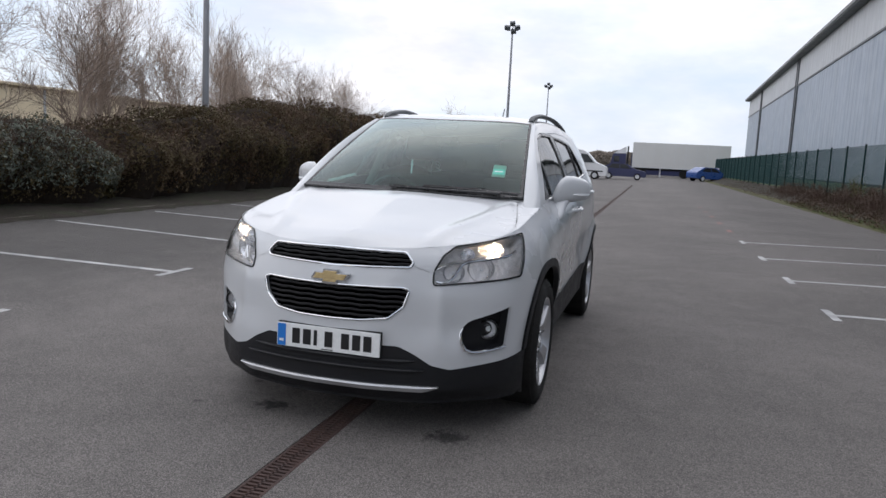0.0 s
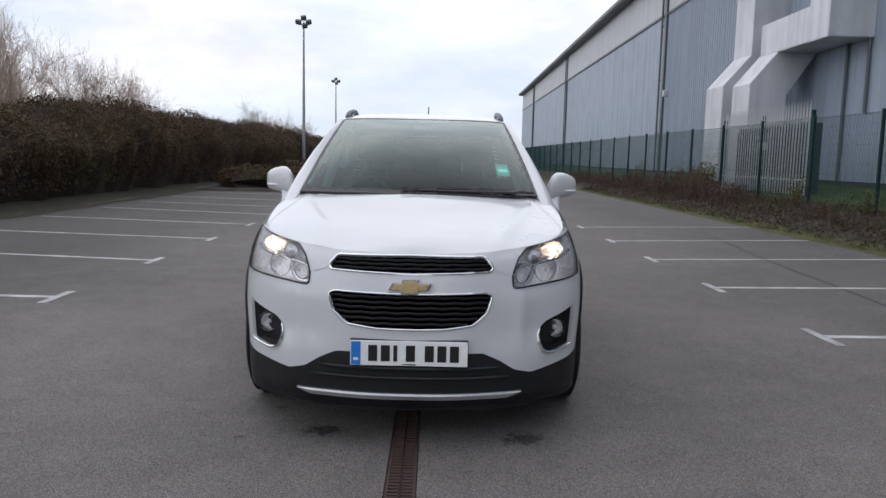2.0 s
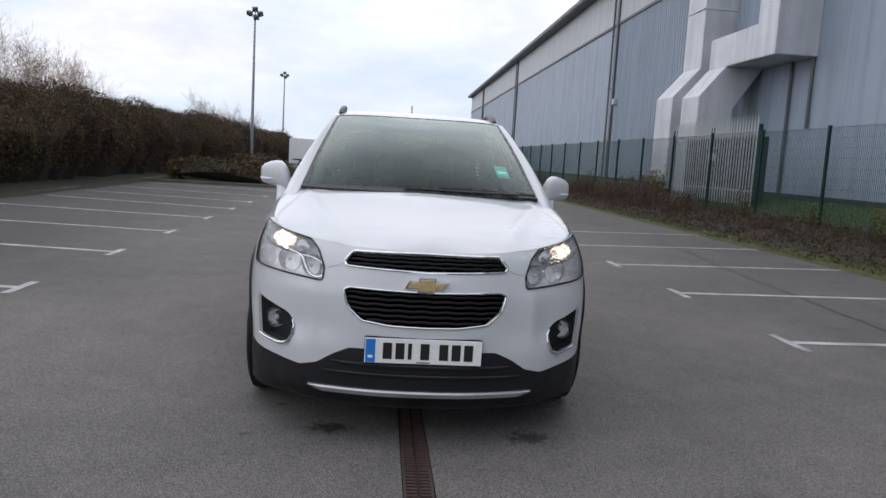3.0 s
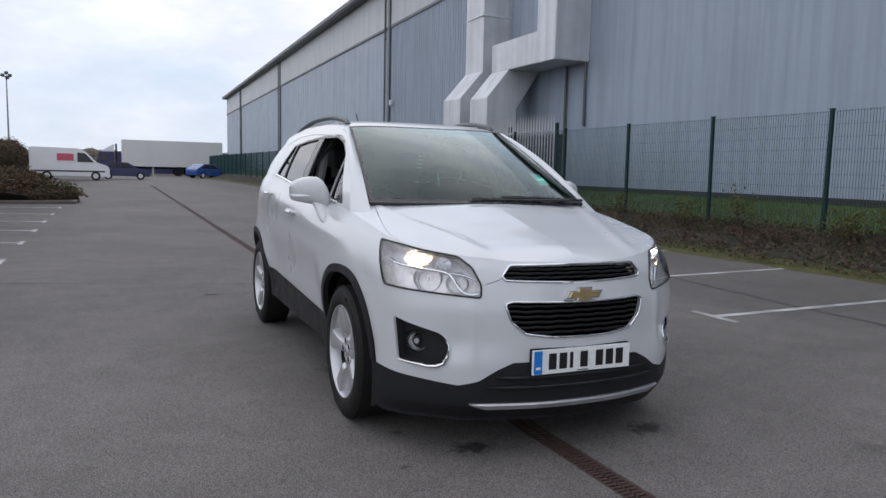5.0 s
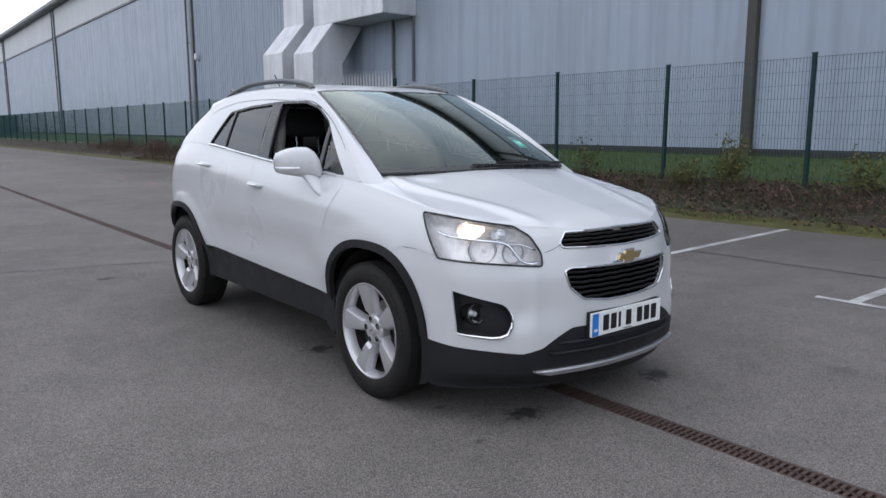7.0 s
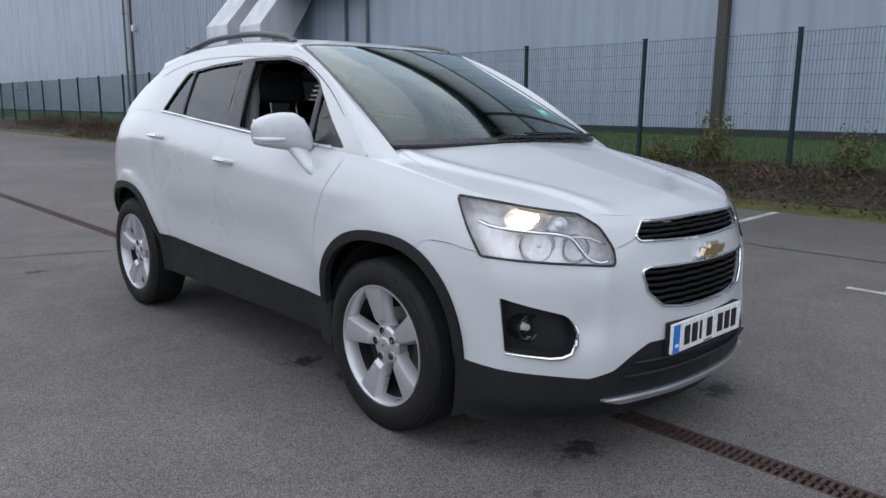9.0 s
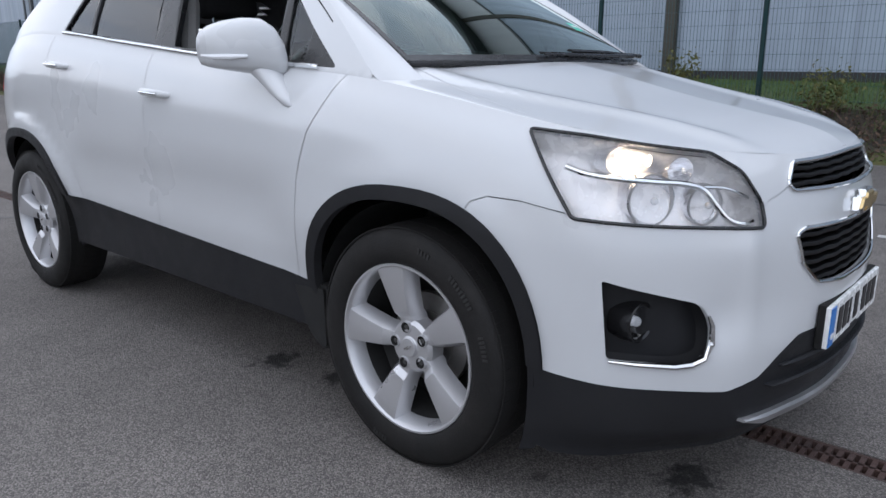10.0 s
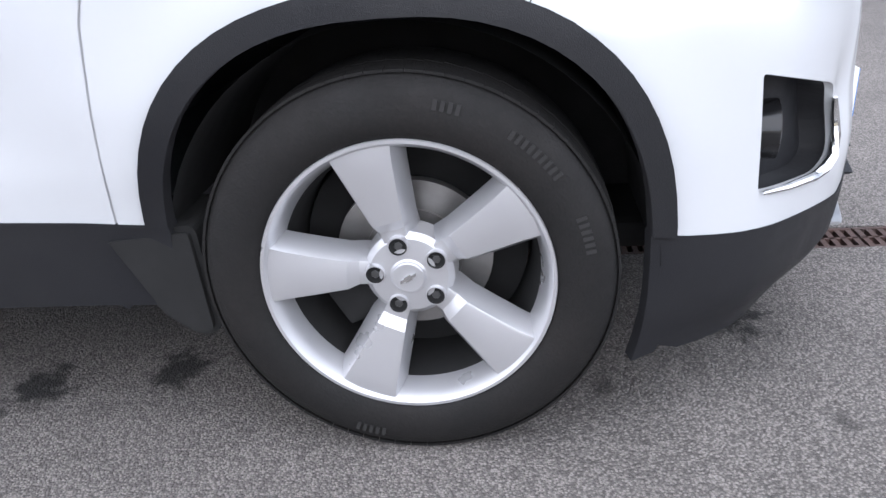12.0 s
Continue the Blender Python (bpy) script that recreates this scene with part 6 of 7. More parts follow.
def build_hedge(name, label, x_face, x_back, y0, y1, height, core_mat, leaf_sets, seed, leaves, size, twigs=0):
    """A hedge: an uneven core of twigs, coloured dark for the shade inside, with a skin of leaves and stray shoots."""
    rng = random.Random(seed)
    hedge = empty(name, label, "hedge")
    ny, nk = max(6, int((y1 - y0) / 0.22)), 20
    wide = (x_back - x_face)

    def at(y, k):
        """k runs from the foot of the face (0) over the top to the back (1)."""
        h = height(y) * (1 + 0.26 * noise.noise((seed, y * 0.45, 0)) + 0.16 * noise.noise((seed, y * 1.5, 4)))
        q = math.pi * min(max(k, 0), 1)
        sx = 0.5 - 0.5 * math.copysign(abs(math.cos(q)) ** 0.85, math.cos(q))
        sz = math.sin(q) ** 0.62 if 0 < q < math.pi else 0
        lump = 0.80 * noise.noise((y * 0.6, k * 2.6, seed)) + 0.40 * noise.noise((y * 2.0, k * 6, seed)) + 0.16 * noise.noise((y * 6.5, k * 19, seed))
        taper = min(1.0, (y - y0 + 0.4) / 1.2, (y1 - y + 0.4) / 1.2)
        mid = (x_face + x_back) / 2
        x = x_face + wide * (sx + 0.17 * max(0.0, 1 - k / 0.20) ** 1.5)
        x = mid + (x - mid) * (1 + lump * 0.5) * (0.5 + 0.5 * taper)
        return Vector((x, y, max(0.02, h * sz * (1 + lump * 0.25) * (0.45 + 0.55 * taper))))

    verts = [at(y0 + (y1 - y0) * i / ny, k / nk) * 1 for i in range(ny + 1) for k in range(nk + 1)]
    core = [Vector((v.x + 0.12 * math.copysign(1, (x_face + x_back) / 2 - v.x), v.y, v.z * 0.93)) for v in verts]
    faces = [(i * (nk + 1) + k, i * (nk + 1) + k + 1, (i + 1) * (nk + 1) + k + 1, (i + 1) * (nk + 1) + k) for i in range(ny) for k in range(nk)]
    faces += [tuple(range(nk + 1)), tuple(range(ny * (nk + 1), (ny + 1) * (nk + 1)))[::-1]]
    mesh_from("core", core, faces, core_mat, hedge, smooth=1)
    for mat, share, lo, hi in leaf_sets:
        places = []
        for _ in range(int(leaves * share)):
            y, k = rng.uniform(y0, y1), lo + (hi - lo) * rng.random()
            if noise.noise((y * 0.7, k * 4, seed + 9)) < rng.uniform(-0.9, 0.1):
                continue
            p = at(y, k)
            e = at(y, min(k + 0.03, 1)) - at(y, max(k - 0.03, 0))
            n = Vector((e.z, 0, -e.x)).normalized() * (1 if wide < 0 else -1)
            n = -n if n.z < -0.5 else n
            depth = rng.uniform(-0.12, 0.10) + 0.22 * max(0, noise.noise((y * 3.3, k * 9, seed + 5)))
            places.append((p + n * depth, n))
        v, f = scatter_leaves(places, rng, size)
        tagged(mesh_from("leaves", v, f, mat, hedge), kind="stuff")
    if twigs:
        v, f = [], []
        for _ in range(twigs):
            y, k = rng.uniform(y0, y1), rng.uniform(0.05, 0.65)
            p = at(y, k)
            q = p + Vector((rng.uniform(-0.2, 0.2) + 0.16 * (1 if wide < 0 else -1), rng.uniform(-0.3, 0.3), rng.uniform(0.05, 0.38)))
            w, b = 0.005, len(v)
            v += [p + Vector((w, 0, 0)), p - Vector((w, 0, 0)), p + Vector((0, w, 0)), q]
            f += [(b, b + 1, b + 3), (b + 1, b + 2, b + 3), (b + 2, b, b + 3)]
        tagged(mesh_from("brushwood", v, f, M["bark_dark"], hedge), kind="stuff")
    return hedge


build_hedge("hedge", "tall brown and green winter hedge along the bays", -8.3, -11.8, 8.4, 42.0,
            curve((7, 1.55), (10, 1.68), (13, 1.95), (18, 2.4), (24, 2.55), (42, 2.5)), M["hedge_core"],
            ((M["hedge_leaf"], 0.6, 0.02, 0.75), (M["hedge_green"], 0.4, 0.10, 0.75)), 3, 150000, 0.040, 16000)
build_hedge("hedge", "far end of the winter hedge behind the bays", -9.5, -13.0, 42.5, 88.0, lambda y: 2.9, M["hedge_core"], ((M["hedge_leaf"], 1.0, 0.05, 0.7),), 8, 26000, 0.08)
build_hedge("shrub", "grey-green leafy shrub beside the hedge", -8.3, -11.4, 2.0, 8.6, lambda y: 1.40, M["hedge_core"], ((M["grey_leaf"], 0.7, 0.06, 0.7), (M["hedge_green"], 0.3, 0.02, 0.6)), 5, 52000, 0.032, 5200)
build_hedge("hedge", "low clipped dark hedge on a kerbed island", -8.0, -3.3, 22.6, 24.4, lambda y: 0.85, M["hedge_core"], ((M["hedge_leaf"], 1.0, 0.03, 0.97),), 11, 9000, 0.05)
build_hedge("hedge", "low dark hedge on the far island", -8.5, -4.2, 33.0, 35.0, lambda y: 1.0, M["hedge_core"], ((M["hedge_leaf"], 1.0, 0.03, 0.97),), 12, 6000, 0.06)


def build_left_verge():
    kerb = bmesh.new()
    for k in range(34):
        y = -14 + 0.915 * k + 0.0
        box(-8.12, -7.99, y, y + 0.905, -0.05, 0.055 + random.uniform(-0.006, 0.006), 0.012, 1, bm=kerb)
    tagged(part("kerb", kerb, M["kerb"], None, smooth=0), "weathered concrete kerb below the hedge", "kerb", kind="structure")
    bm = bmesh.new()
    rows = []
    for j in range(120):
        y = -20 + j * 1.0
        rows.append([bm.verts.new((x, y, z + 0.06 * noise.noise((x, y * 0.8, 2)))) for x, z in ((-8.05, 0.02), (-8.6, 0.12), (-10, 0.25), (-14, 0.4), (-40, 0.5), (-120, 0.5))])
    for a, b in zip(rows, rows[1:]):
        for i in range(5):
            bm.faces.new((a[i], b[i], b[i + 1], a[i + 1]))
    tagged(part("verge_left", bm, M["verge"], None, smooth=180), "brown soil and litter under the hedge", "verge", kind="structure")
    bm = bmesh.new()
    rows = []
    for j in range(120):
        y = -14 + j * 0.33
        out = 0.14 + 0.25 * noise.noise((0, y * 0.5, 7)) + 0.2 * noise.noise((0, y * 2, 7))
        rows.append([bm.verts.new((-8.1, y, 0.075)), bm.verts.new((-7.98 + max(out, 0.08) * 0.5, y, 0.034 + 0.02 * noise.noise((0, y * 3, 1)))), bm.verts.new((-7.98 + max(out, 0.08), y, 0.004))])
    for a, b in zip(rows, rows[1:]):
        for i in range(2):
            bm.faces.new((a[i], a[i + 1], b[i + 1], b[i]))
    bmesh.ops.recalc_face_normals(bm, faces=bm.faces[:])
    tagged(part("leaf_drift", bm, M["verge"], None, smooth=180), "drift of dark leaf litter along the kerb", "verge", kind="structure")
    for x0, x1, y0, y1 in ((-8.2, -2.9, 22.1, 24.9), (-8.8, -3.9, 32.6, 35.4)):
        isle = empty("kerbed_island", "kerbed planting island with dark soil", "island", kind="structure")
        part("soil", box(x0 + 0.13, x1 - 0.13, y0 + 0.13, y1 - 0.13, -0.02, 0.10, 0.03), M["verge"], isle, smooth=0)
        for a, b, c, d in ((x0, x1, y0, y0 + 0.125), (x0, x1, y1 - 0.125, y1), (x0, x0 + 0.125, y0 + 0.13, y1 - 0.13), (x1 - 0.125, x1, y0 + 0.13, y1 - 0.13)):
            part("kerb_stone", box(a, b, c, d, -0.05, 0.10, 0.012), M["kerb"], isle, smooth=0)


build_left_verge()


def build_tree(seed, tall, spread, mat, label, at, levels=5, lean=0.0):
    """A bare winter tree: a tapered stem that forks again and again."""
    rng = random.Random(seed)
    stem, twigs = ([], []), ([], [])

    def limb(p, d, length, r, level):
        verts, faces = stem if level < 2 else twigs
        sides = 6 if level == 0 else (4 if level < 3 else 3)
        n = 5 if level < 2 else 3
        prev, q = None, Vector(p)
        for i in range(n + 1):
            t = i / n
            rr = max(r * (1 - 0.62 * t), 0.0035)
            u = d.cross(Vector((0.3, 0.9, 0.2))).normalized()
            w = d.cross(u)
            ring = list(range(len(verts), len(verts) + sides))
            verts.extend(q + (u * math.cos(6.2832 * k / sides) + w * math.sin(6.2832 * k / sides)) * rr for k in range(sides))
            if prev:
                faces.extend((prev[k], prev[(k + 1) % sides], ring[(k + 1) % sides], ring[k]) for k in range(sides))
            prev = ring
            if level < levels and i > 0 and (level > 0 or i > 1):
                for _ in range(2 if level < 3 else 1 + (rng.random() < 0.5)):
                    a = rng.uniform(0, 6.2832)
                    out = (u * math.cos(a) + w * math.sin(a))
                    nd = (d * rng.uniform(0.55, 1.0) + out * rng.uniform(0.45, 0.9) * spread + Vector((0, 0, 0.28))).normalized()
                    limb(q, nd, length * rng.uniform(0.42, 0.66), rr * 0.62, level + 1)
            d = (d + Vector((rng.uniform(-1, 1), rng.uniform(-1, 1), rng.uniform(-0.2, 0.6))) * 0.13).normalized()
            q = q + d * (length / n)

    limb((0, 0, -0.1), Vector((lean, 0, 1)).normalized(), tall * 0.62, tall * 0.014, 0)
    tree = empty("tree", label, "tree", pose(*at), group="bare winter trees")
    mesh_from("trunk", *stem, mat, tree)
    tagged(mesh_from("crown", *twigs, mat, tree), kind="stuff")
    return tree


rng_t = random.Random(4)
kinds = [build_tree(21, 5.8, 0.8, M["bark_pale"], "bare pale-stemmed winter tree behind the hedge", (-15.5, 16.0, 0.3), 4),
         build_tree(33, 5.2, 1.1, M["bark"], "bare brown spreading winter tree behind the hedge", (-16.2, 30.0, 0.3), 4),
         build_tree(47, 4.6, 1.2, M["bark_pale"], "bare low bushy winter tree behind the hedge", (-14.5, 24.0, 0.3), 4)]
for k in range(24):
    y = 8.5 + 1.25 * k + rng_t.uniform(-0.5, 0.5)
    s = rng_t.uniform(0.7, 1.0) * float(np.interp(y, (8, 14, 30, 40), (0.95, 1.0, 0.9, 0.72)))
    t = copy_thing(kinds[k % 3], pose(rng_t.uniform(-19.5, -13.2), y, 0.3, 0, 0, rng_t.uniform(0, 360)))
    t.scale = (s, s, s)
near = build_tree(59, 6.2, 1.2, M["bark"], "bare tree with long low branches near the shrub", (-11.8, 4.6, 0.2), 4, 0.25)
for x, y, s in ((-11.5, 46, 0.75), (-12.5, 50, 0.7), (-11.0, 55, 0.7), (-13, 60, 0.75), (-12, 66, 0.7)):
    t = copy_thing(kinds[1], pose(x, y, 0.3, 0, 0, rng_t.uniform(0, 360)))
    t.scale = (s, s, s)

# weeds, leaf litter and grass on the right-hand bank
def build_bank_cover():
    rng = random.Random(17)
    places = []
    for _ in range(26000):
        x, y = rng.uniform(7.0, 8.75), rng.uniform(-9, 30) if rng.random() < 0.8 else rng.uniform(-9, 60)
        if x < 7.4 and rng.random() < 0.35:
            continue
        places.append(((x, y, bank_height(x) + rng.uniform(0.0, 0.09)), (0, 0, 1)))
    v, f = scatter_leaves(places, rng, 0.036, 1.5)
    tagged(mesh_from("leaf_litter", v, f, M["dead_leaf"]), "brown dead leaves strewn over the bank", "leaf litter", kind="stuff")
    v, f = [], []
    for _ in range(60000):
        x = rng.uniform(8.4, 12.9) if rng.random() < 0.55 else rng.uniform(7.0, 7.5) if rng.random() < 0.5 else rng.uniform(7.4, 8.6)
        y = rng.uniform(-9, 30)
        h = rng.uniform(0.05, 0.14) if x > 8 else rng.uniform(0.02, 0.06)
        p = Vector((x, y, bank_height(x) - 0.01))
        a = rng.uniform(0, 6.28)
        d, b = Vector((math.cos(a), math.sin(a), 0)) * 0.006, len(v)
        v += [p - d, p + d, p + Vector((rng.uniform(-0.05, 0.05), rng.uniform(-0.05, 0.05), h))]
        f.append((b, b + 1, b + 2))
    tagged(mesh_from("grass", v, f, M["blade"]), "short winter grass behind the fence", "grass", kind="stuff")
    v, f = [], []
    for _ in range(8000):
        x, y = rng.gauss(8.15, 0.35), rng.uniform(-9, 40)
        p = Vector((x, y, bank_height(x)))
        q = p + Vector((rng.uniform(-0.2, 0.2), rng.uniform(-0.25, 0.25), rng.uniform(0.1, 0.75) * rng.random() + 0.05))
        b = len(v)
        w = 0.004
        v += [p + Vector((w, 0, 0)), p - Vector((w, 0, 0)), p + Vector((0, w, 0)), q]
        f += [(b, b + 1, b + 3), (b + 1, b + 2, b + 3), (b + 2, b, b + 3)]
    tagged(mesh_from("dead_twigs", v, f, M["bark_dark"]), "dry twigs and stalks on the bank", "twigs", kind="stuff")
    # bushy weeds by the fence
    for k, (x, y, h, n) in enumerate(((8.3, 3.3, 0.85, 900), (8.25, 4.0, 0.55, 500), (8.45, 6.3, 0.75, 260), (8.3, 7.5, 0.6, 260), (8.35, 1.2, 0.7, 500), (8.3, 0.2, 0.5, 300), (8.3, 17.5, 1.1, 700), (8.4, 20.5, 0.9, 400),
                                      (8.4, 12.4, 0.8, 260), (8.35, 9.6, 0.6, 200), (8.4, 24.5, 0.9, 500))):
        weed = empty("weed_bush", "straggly weed bush with yellow-green leaves by the fence", "bush", pose(x, y, bank_height(x)), "weed bushes")
        vs, fs, pl = [], [], []
        for _ in range(16):
            a, r = rng.uniform(0, 6.28), rng.uniform(0.1, 0.45)
            q = Vector((math.cos(a) * r * 0.6, math.sin(a) * r, h * rng.uniform(0.5, 1.0)))
            b, w = len(vs), 0.006
            vs += [Vector((w, 0, -0.02)), Vector((-w, 0, -0.02)), Vector((0, w, -0.02)), q]
            fs += [(b, b + 1, b + 3), (b + 1, b + 2, b + 3), (b + 2, b, b + 3)]
            for _ in range(n // 16):
                t = rng.uniform(0.3, 1.05)
                pl.append((q * t + Vector((rng.gauss(0, 0.05), rng.gauss(0, 0.06), rng.gauss(0, 0.05) + 0.02)), (rng.uniform(-1, 1), rng.uniform(-1, 1), 0.8)))
        mesh_from("brushwood", vs, fs, M["bark_dark"], weed)
        lv, lf = scatter_leaves(pl, rng, 0.032)
        mesh_from("leaves", lv, lf, M["weed"], weed)
    # arching brown brambles that hide the foot of the fence
    for x, y, h, wide, n in ((8.2, 15.8, 0.45, 1.1, 110), (8.25, 18.3, 0.85, 1.5, 190), (8.15, 21.5, 0.65, 1.6, 150), (8.2, 25.5, 0.6, 1.7, 130), (8.2, 30.0, 0.55, 1.9, 120), (8.2, 35.0, 0.5, 2.0, 100),
                          (8.15, 10.2, 0.22, 1.3, 45), (8.1, 5.4, 0.22, 1.3, 45), (8.15, 2.4, 0.25, 1.3, 50), (8.1, -0.6, 0.22, 1.3, 45)):
        bush = empty("bramble", "brown leafless bramble thicket on the bank", "bush", pose(x, y, bank_height(x)), "brambles")
        vs, fs, pl = [], [], []
        for _ in range(n):
            a, w = rng.uniform(0, 6.28), 0.0035
            p0 = Vector((rng.gauss(0, 0.15), rng.gauss(0, wide * 0.35), -0.05))
            tip = p0 + Vector((math.cos(a) * 0.4, math.sin(a) * wide * 0.5, h * rng.uniform(0.1, 0.7)))
            top = (p0 + tip) / 2 + Vector((0, 0, h * rng.uniform(0.3, 1.0)))
            b = len(vs)
            for q in (p0, (p0 + top) / 2 + Vector((0, 0, h * 0.12)), top, (top + tip) / 2 + Vector((0, 0, h * 0.08)), tip):
                vs += [q + Vector((w, 0, 0)), q + Vector((-w, w, 0)), q + Vector((0, -w, w))]
            for k in range(4):
                fs += [(b + 3 * k + i, b + 3 * k + (i + 1) % 3, b + 3 * k + 3 + (i + 1) % 3, b + 3 * k + 3 + i) for i in range(3)]
            pl += [(q + Vector((rng.gauss(0, 0.05), rng.gauss(0, 0.07), rng.gauss(0, 0.05))), (0, 0, 1)) for q in (top, (top + tip) / 2, (p0 + top) / 2) for _ in range(2)]
        tagged(mesh_from("thicket", vs, fs, M["bark_dark"], bush), kind="stuff")
        lv, lf = scatter_leaves(pl, rng, 0.034)
        tagged(mesh_from("dead_foliage", lv, lf, M["dead_leaf"], bush), kind="stuff")


build_bank_cover()


# ---------------------------------------------------------------- masts and far things
def build_mast(at, tall, label):
    mast = empty("floodlight_mast", label, "mast", pose(*at), group="floodlight masts")
    part("pole", tube([(0, 0, -0.3), (0, 0, tall * 0.5), (0, 0, tall)], [0.13, 0.10, 0.06], 12), M["mast"], mast)
    part("cross_arm", tube([(-0.45, 0, tall - 0.15), (0.45, 0, tall - 0.15)], 0.04, 8), M["mast"], mast)
    for x, z, t in ((-0.38, 0.02, -20), (0.0, 0.32, 15), (0.38, 0.02, 25), (0.1, -0.25, 10)):
        bm = box(-0.2, 0.2, -0.12, 0.12, -0.16, 0.16, 0.03)
        bm.transform(Matrix.Translation((x, -0.1, tall + z)) @ Matrix.Rotation(radians(35), 4, "X") @ Matrix.Rotation(radians(t), 4, "Z"))
        part("lamp_head", bm, M["flash"], mast, smooth=0)
    part("bracket", tube([(0, 0, tall - 0.2), (0.05, -0.05, tall + 0.35)], 0.035, 6), M["mast"], mast)


build_mast((-9.4, 52.5, 0), 11.1, "tall galvanised floodlight mast rising behind the hedge")
build_mast((-12.9, 100, 0), 11.5, "distant galvanised floodlight mast with four lamps")
build_mast((-13.5, 18.6, 0), 11.1, "galvanised floodlight mast standing among bare trees")


def simple_vehicle(name, label, category, length, width, side, glass_side, mat, at, turn, wheel_r=0.31, wheel_x=(0.8, 3.4)):
    """A far vehicle: its side outline drawn out across its width, with windows, wheels and lamps."""
    thing = empty(name, label, category, pose(*at, 0, 0, turn))
    bm = bmesh.new()
    outline = rounded(side, 0.12, 3)
    left = [bm.verts.new((x, -width / 2 + 0.05 * smooth_step(0.8, 1.6, z), z)) for x, z in outline]
    right = [bm.verts.new((x, width / 2 - 0.05 * smooth_step(0.8, 1.6, z), z)) for x, z in outline]
    bm.faces.new(left)
    bm.faces.new(right[::-1])
    n = len(outline)
    for i in range(n):
        bm.faces.new((left[i], right[i], right[(i + 1) % n], left[(i + 1) % n]))
    bmesh.ops.recalc_face_normals(bm, faces=bm.faces[:])
    part("body", bm, mat, thing, smooth=30)
    for s in (-1, 1):
        for pane in glass_side:
            g = bmesh.new()
            y = s * (width / 2 - 0.025)
            f = g.faces.new([g.verts.new((x, y, z)) for x, z in pane])
            ext = bmesh.ops.extrude_face_region(g, geom=[f])
            bmesh.ops.translate(g, verts=[v for v in ext["geom"] if isinstance(v, bmesh.types.BMVert)], vec=(0, s * 0.03, 0))
            bmesh.ops.recalc_face_normals(g, faces=g.faces[:])
            part("window", g, M["dark_glass"], thing, smooth=0)
        for x in wheel_x:
            w = lathe([(-0.1, 0.02), (-0.1, wheel_r), (0.1, wheel_r), (0.1, wheel_r * 0.62), (0.08, 0.02)], 20, "y")
            w.transform(Matrix.Translation((x, s * (width / 2 - 0.1), wheel_r)) @ Matrix.Diagonal((1, s, 1, 1)))
            bmesh.ops.recalc_face_normals(w, faces=w.faces[:])
            wh = part("wheel", w, M["tyre"], thing, smooth=30)
            c = lathe([(0.085, 0.01), (0.09, wheel_r * 0.6)], 16, "y")
            c.transform(Matrix.Translation((x, s * (width / 2 - 0.085), wheel_r)) @ Matrix.Diagonal((1, s, 1, 1)))
            bmesh.ops.recalc_face_normals(c, faces=c.faces[:])
            part("hub_cap", c, M["galv"], wh, smooth=0)
    return thing


HATCH = [(0.0, 0.25), (0.0, 0.62), (0.12, 0.80), (0.95, 0.93), (1.7, 1.40), (3.0, 1.44), (3.75, 1.02), (3.95, 0.92), (3.98, 0.3)]
HATCH_GLASS = [[(1.25, 0.95), (1.78, 1.32), (2.25, 1.36), (2.25, 0.97)], [(2.32, 0.97), (2.32, 1.36), (2.95, 1.36), (3.35, 1.0)]]
simple_vehicle("hatchback", "bright blue hatchback parked far down the lane", "car", 4.0, 1.7, HATCH, HATCH_GLASS, M["blue_car"], (8.85, 76.1, 0), 213, 0.30, (0.75, 3.2))
simple_vehicle("hatchback", "dark blue hatchback parked behind another car", "car", 4.0, 1.7, HATCH, HATCH_GLASS, M["navy"], (11.2, 81.5, 0), 205, 0.30, (0.75, 3.2))
simple_vehicle("hatchback", "dark navy car parked beside the van", "car", 4.0, 1.7, HATCH, HATCH_GLASS, M["navy"], (1.2, 63.5, 0), 180, 0.30, (0.75, 3.2))
VAN = [(0.0, 0.3), (0.0, 0.9), (0.15, 1.1), (0.9, 1.35), (1.65, 2.15), (2.1, 2.35), (5.2, 2.40), (5.3, 2.3), (5.3, 0.35)]
van = simple_vehicle("van", "white panel van with a pink patch on its side", "van", 5.3, 2.0, VAN, [[(1.05, 1.35), (1.62, 2.0), (2.15, 2.05), (2.15, 1.35)]], M["van_white"], (-1.9, 58.5, 0), 180, 0.33, (0.95, 4.2))
for s in (-1, 1):
    part("side_patch", box(2.4, 3.5, s * 1.0 - 0.012, s * 1.0 + 0.012, 1.45, 1.95), M["pink"], van, smooth=0)
    part("side_band", box(0.3, 5.0, s * 1.0 - 0.012, s * 1.0 + 0.012, 0.62, 0.72), M["plinth"], van, smooth=0)


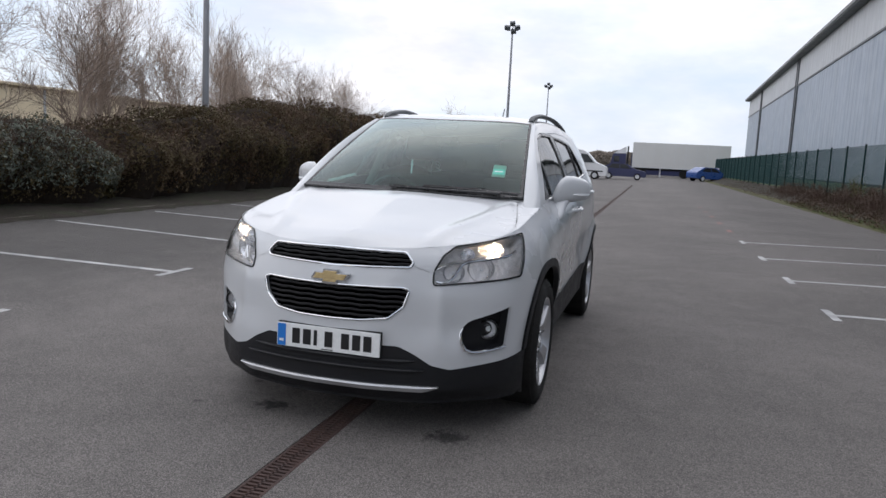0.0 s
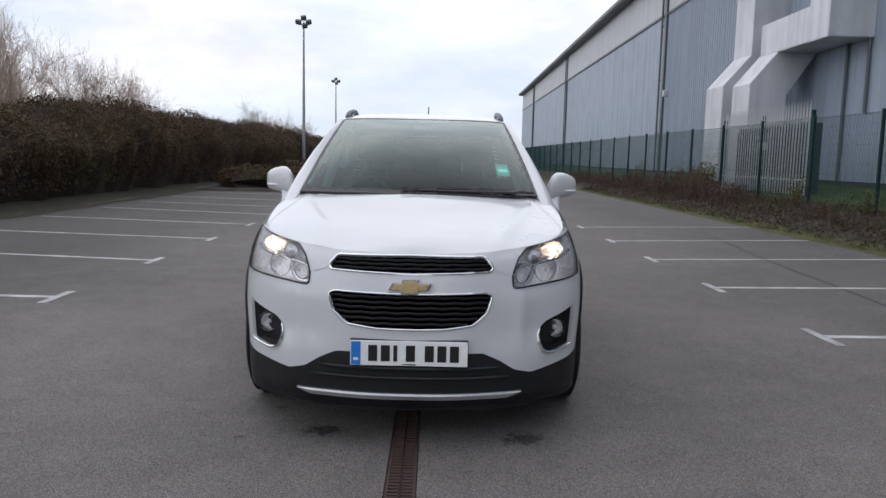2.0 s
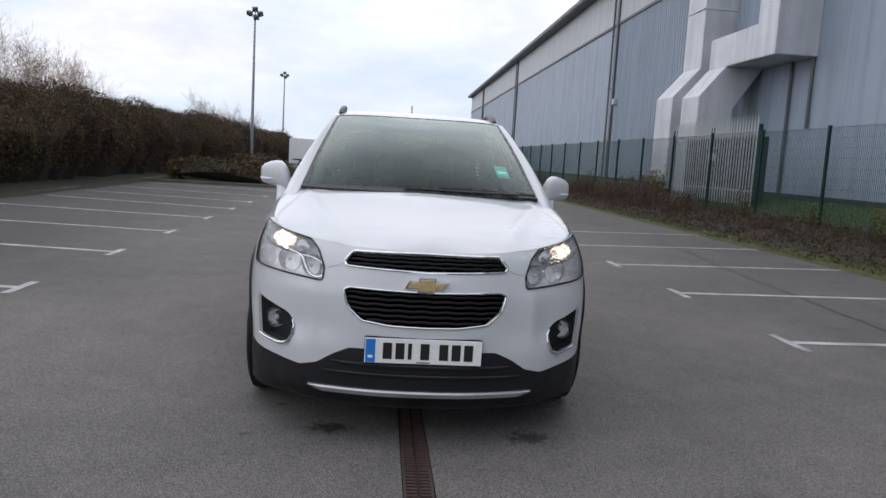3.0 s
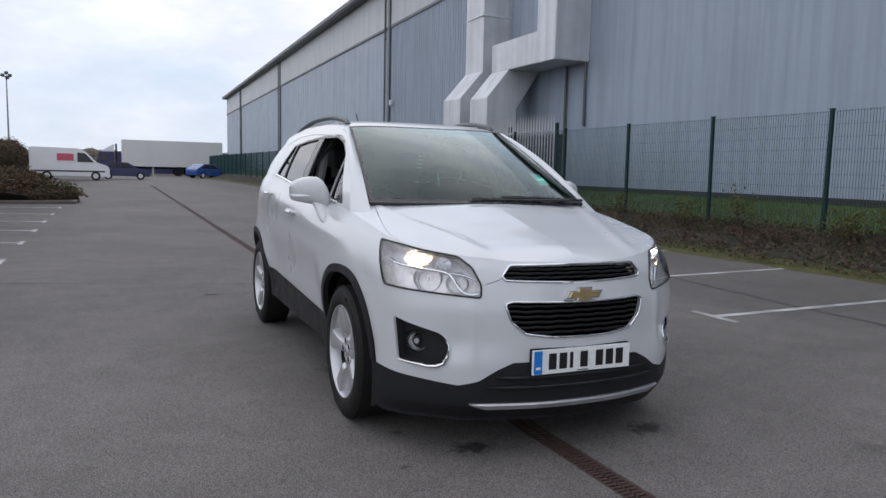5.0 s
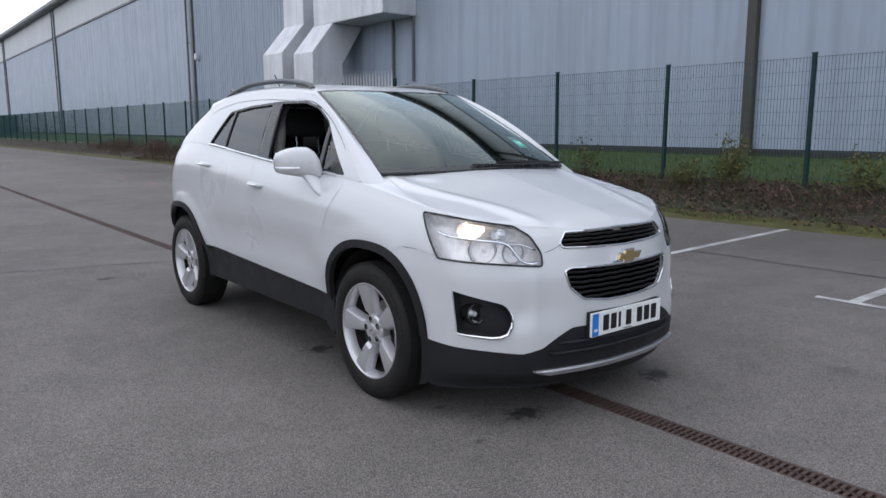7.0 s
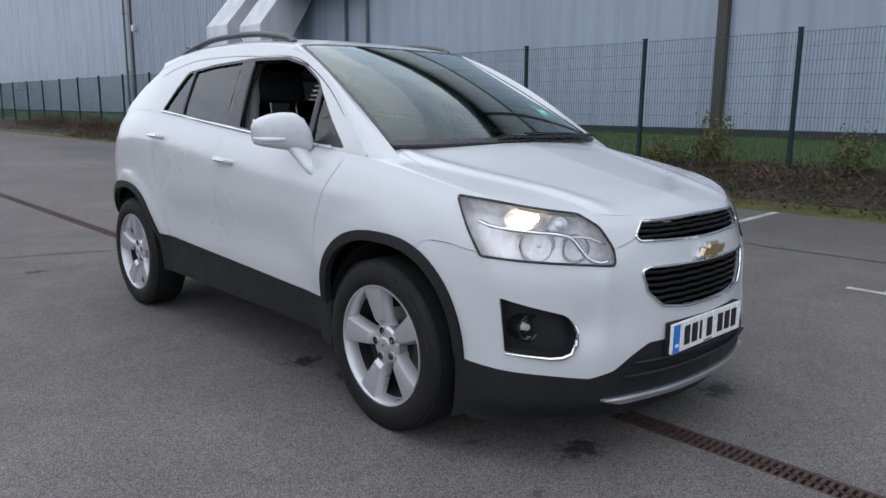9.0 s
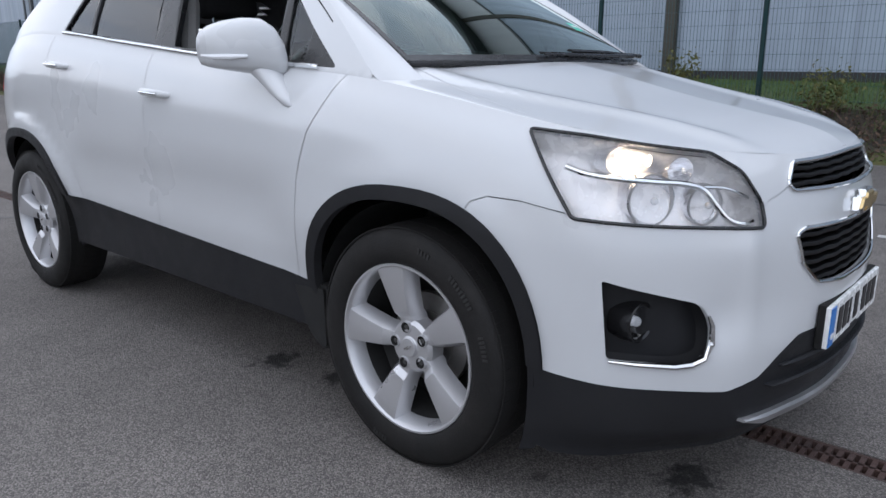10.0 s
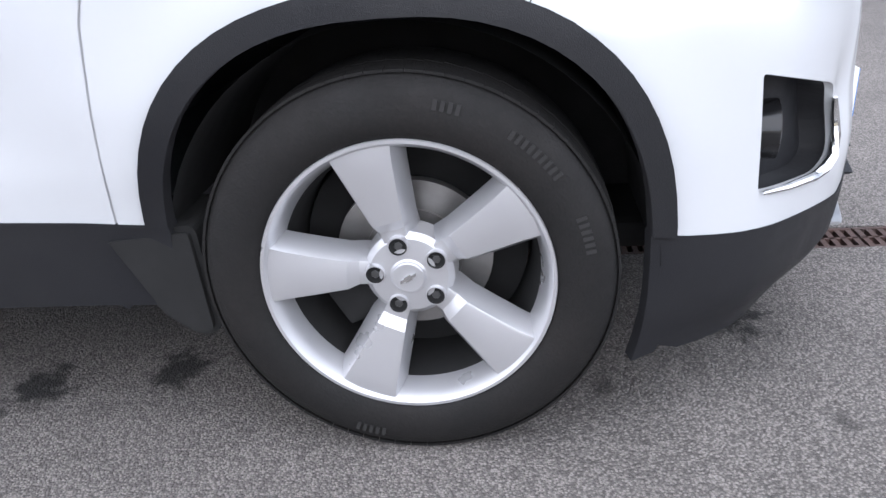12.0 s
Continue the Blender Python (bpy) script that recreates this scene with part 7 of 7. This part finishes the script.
def build_trailer():
    t = empty("lorry_trailer", "long white box lorry trailer parked across the far end", "trailer", pose(-0.6, 88, 0))
    part("body", box(0, 10.9, -1.25, 1.25, 1.1, 4.0, 0.05), M["trailer"], t, smooth=0)
    part("side_rail", box(0, 10.9, -1.27, -1.24, 1.04, 1.16), M["galv"], t, smooth=0)
    for k in range(8):
        part("seam", box(1.2 + 1.2 * k, 1.23 + 1.2 * k, -1.262, -1.245, 1.17, 3.95), M["galv"], t, smooth=0)
    part("chassis", box(0.3, 10.7, -0.5, 0.5, 0.75, 1.1), M["plinth"], t, smooth=0)
    for x in (6.0, 7.2, 8.4, 1.2):
        w = lathe([(-0.15, 0.02), (-0.15, 0.5), (0.15, 0.5), (0.15, 0.02)], 20, "y")
        w.transform(Matrix.Translation((x, -1.0, 0.5)))
        part("wheel", w, M["tyre"], t, smooth=30)
        w = lathe([(-0.15, 0.02), (-0.15, 0.5), (0.15, 0.5), (0.15, 0.02)], 20, "y")
        w.transform(Matrix.Translation((x, 1.0, 0.5)))
        part("wheel", w, M["tyre"], t, smooth=30)
    part("landing_leg", box(3.2, 3.35, -0.9, -0.75, 0.0, 1.05), M["galv"], t, smooth=0)
    part("landing_leg", box(3.2, 3.35, 0.75, 0.9, 0.0, 1.05), M["galv"], t, smooth=0)
    c = empty("lorry_cab", "blue lorry cab with a white roof fairing before the trailer", "lorry", pose(-3.1, 88, 0))
    bm = bmesh.new()
    side = rounded([(0.0, 0.55), (0.0, 1.5), (0.22, 2.55), (1.75, 2.62), (1.75, 0.55)], 0.08, 3)
    a, b = ([bm.verts.new((x, y, z)) for x, z in side] for y in (-1.2, 1.2))
    bm.faces.new(a)
    bm.faces.new(b[::-1])
    for i in range(len(side)):
        bm.faces.new((a[i], b[i], b[(i + 1) % len(side)], a[(i + 1) % len(side)]))
    bmesh.ops.recalc_face_normals(bm, faces=bm.faces[:])
    part("body", bm, M["navy"], c, smooth=0)
    bm = bmesh.new()
    side = [(0.3, 2.62), (1.7, 3.45), (1.75, 3.4), (1.75, 2.62)]
    a, b = ([bm.verts.new((x, y, z)) for x, z in side] for y in (-1.05, 1.05))
    bm.faces.new(a)
    bm.faces.new(b[::-1])
    for i in range(4):
        bm.faces.new((a[i], b[i], b[(i + 1) % 4], a[(i + 1) % 4]))
    bmesh.ops.recalc_face_normals(bm, faces=bm.faces[:])
    part("roof_fairing", bm, M["van_white"], c, smooth=0)
    part("side_window", box(0.35, 1.0, -1.215, -1.195, 1.6, 2.3, 0.004, 1), M["dark_glass"], c, smooth=0)
    part("exhaust_stack", tube([(1.95, -0.7, 0.9), (1.95, -0.7, 3.5)], 0.1, 10), M["plinth"], c)
    part("chassis", box(0.2, 3.4, -0.45, 0.45, 0.5, 0.9), M["plinth"], c, smooth=0)
    for x in (0.8, 2.9):
        for y in (-1.0, 1.0):
            w = lathe([(-0.15, 0.02), (-0.15, 0.5), (0.15, 0.5), (0.15, 0.02)], 20, "y")
            w.transform(Matrix.Translation((x, y, 0.5)))
            part("wheel", w, M["tyre"], c, smooth=30)


build_trailer()
cabin_row = empty("site_cabin", "long navy site cabin with white-framed windows", "cabin", pose(-1.0, 100, 0))
part("wall", box(0, 16, -1.5, 1.5, 0.1, 2.7, 0.03), M["navy"], cabin_row, smooth=0)
part("roof", box(-0.1, 16.1, -1.6, 1.6, 2.7, 2.85), M["flash"], cabin_row, smooth=0)
for k in range(5):
    fr = part("window", box(1.2 + 2.9 * k, 2.9 + 2.9 * k, -1.54, -1.49, 1.2, 2.2), M["van_white"], cabin_row, "white window frame", smooth=0)
    for d in (0.08, 0.88):
        part("pane", box(1.2 + d + 2.9 * k, 1.94 + d + 2.9 * k, -1.56, -1.545, 1.28, 2.12), M["dark_glass"], fr, smooth=0)


def build_far_wood(name, label, x0, x1, y, low, high, seed, count):
    rng = random.Random(seed)
    places = []
    for _ in range(count):
        x = rng.uniform(x0, x1)
        h = low + (high - low) * (0.5 + 0.5 * noise.noise((x * 0.06, seed, 0)) + 0.35 * noise.noise((x * 0.3, seed, 1)))
        z = h * rng.random() ** 0.6
        places.append(((x, y + rng.uniform(-3, 3), z), (0, -1, 0.3)))
    v, f = scatter_leaves(places, rng, 0.26, 2.4)
    tagged(mesh_from(name, v, f, M["far_wood"]), label, "wood", kind="stuff")


build_far_wood("far_trees", "brown far winter trees beyond the car park", -70, 10, 150, 1.5, 5.0, 2, 26000)
build_far_wood("far_trees", "low line of far winter trees on the horizon", -10, 60, 190, 1.5, 6.5, 6, 24000)
build_far_wood("far_trees", "far winter trees beyond the hedge", -160, -60, 120, 3.0, 9.0, 9, 24000)
shed = empty("pale_shed", "long pale straw-coloured shed behind the bare trees", "shed", pose(-34, 8, 0.2))
part("wall", box(-12, 0, -14, 48, 0, 3.85), M["straw"], shed, smooth=0)
part("roof", box(-12.3, 0.3, -14.3, 48.3, 3.85, 4.02, 0.05), M["straw"], shed, smooth=0)
for k in range(12):
    part("panel_rib", box(0.0, 0.05, -9.5 + 4.3 * k, -9.35 + 4.3 * k, 0, 3.85), M["clad_pale"], shed, smooth=0)
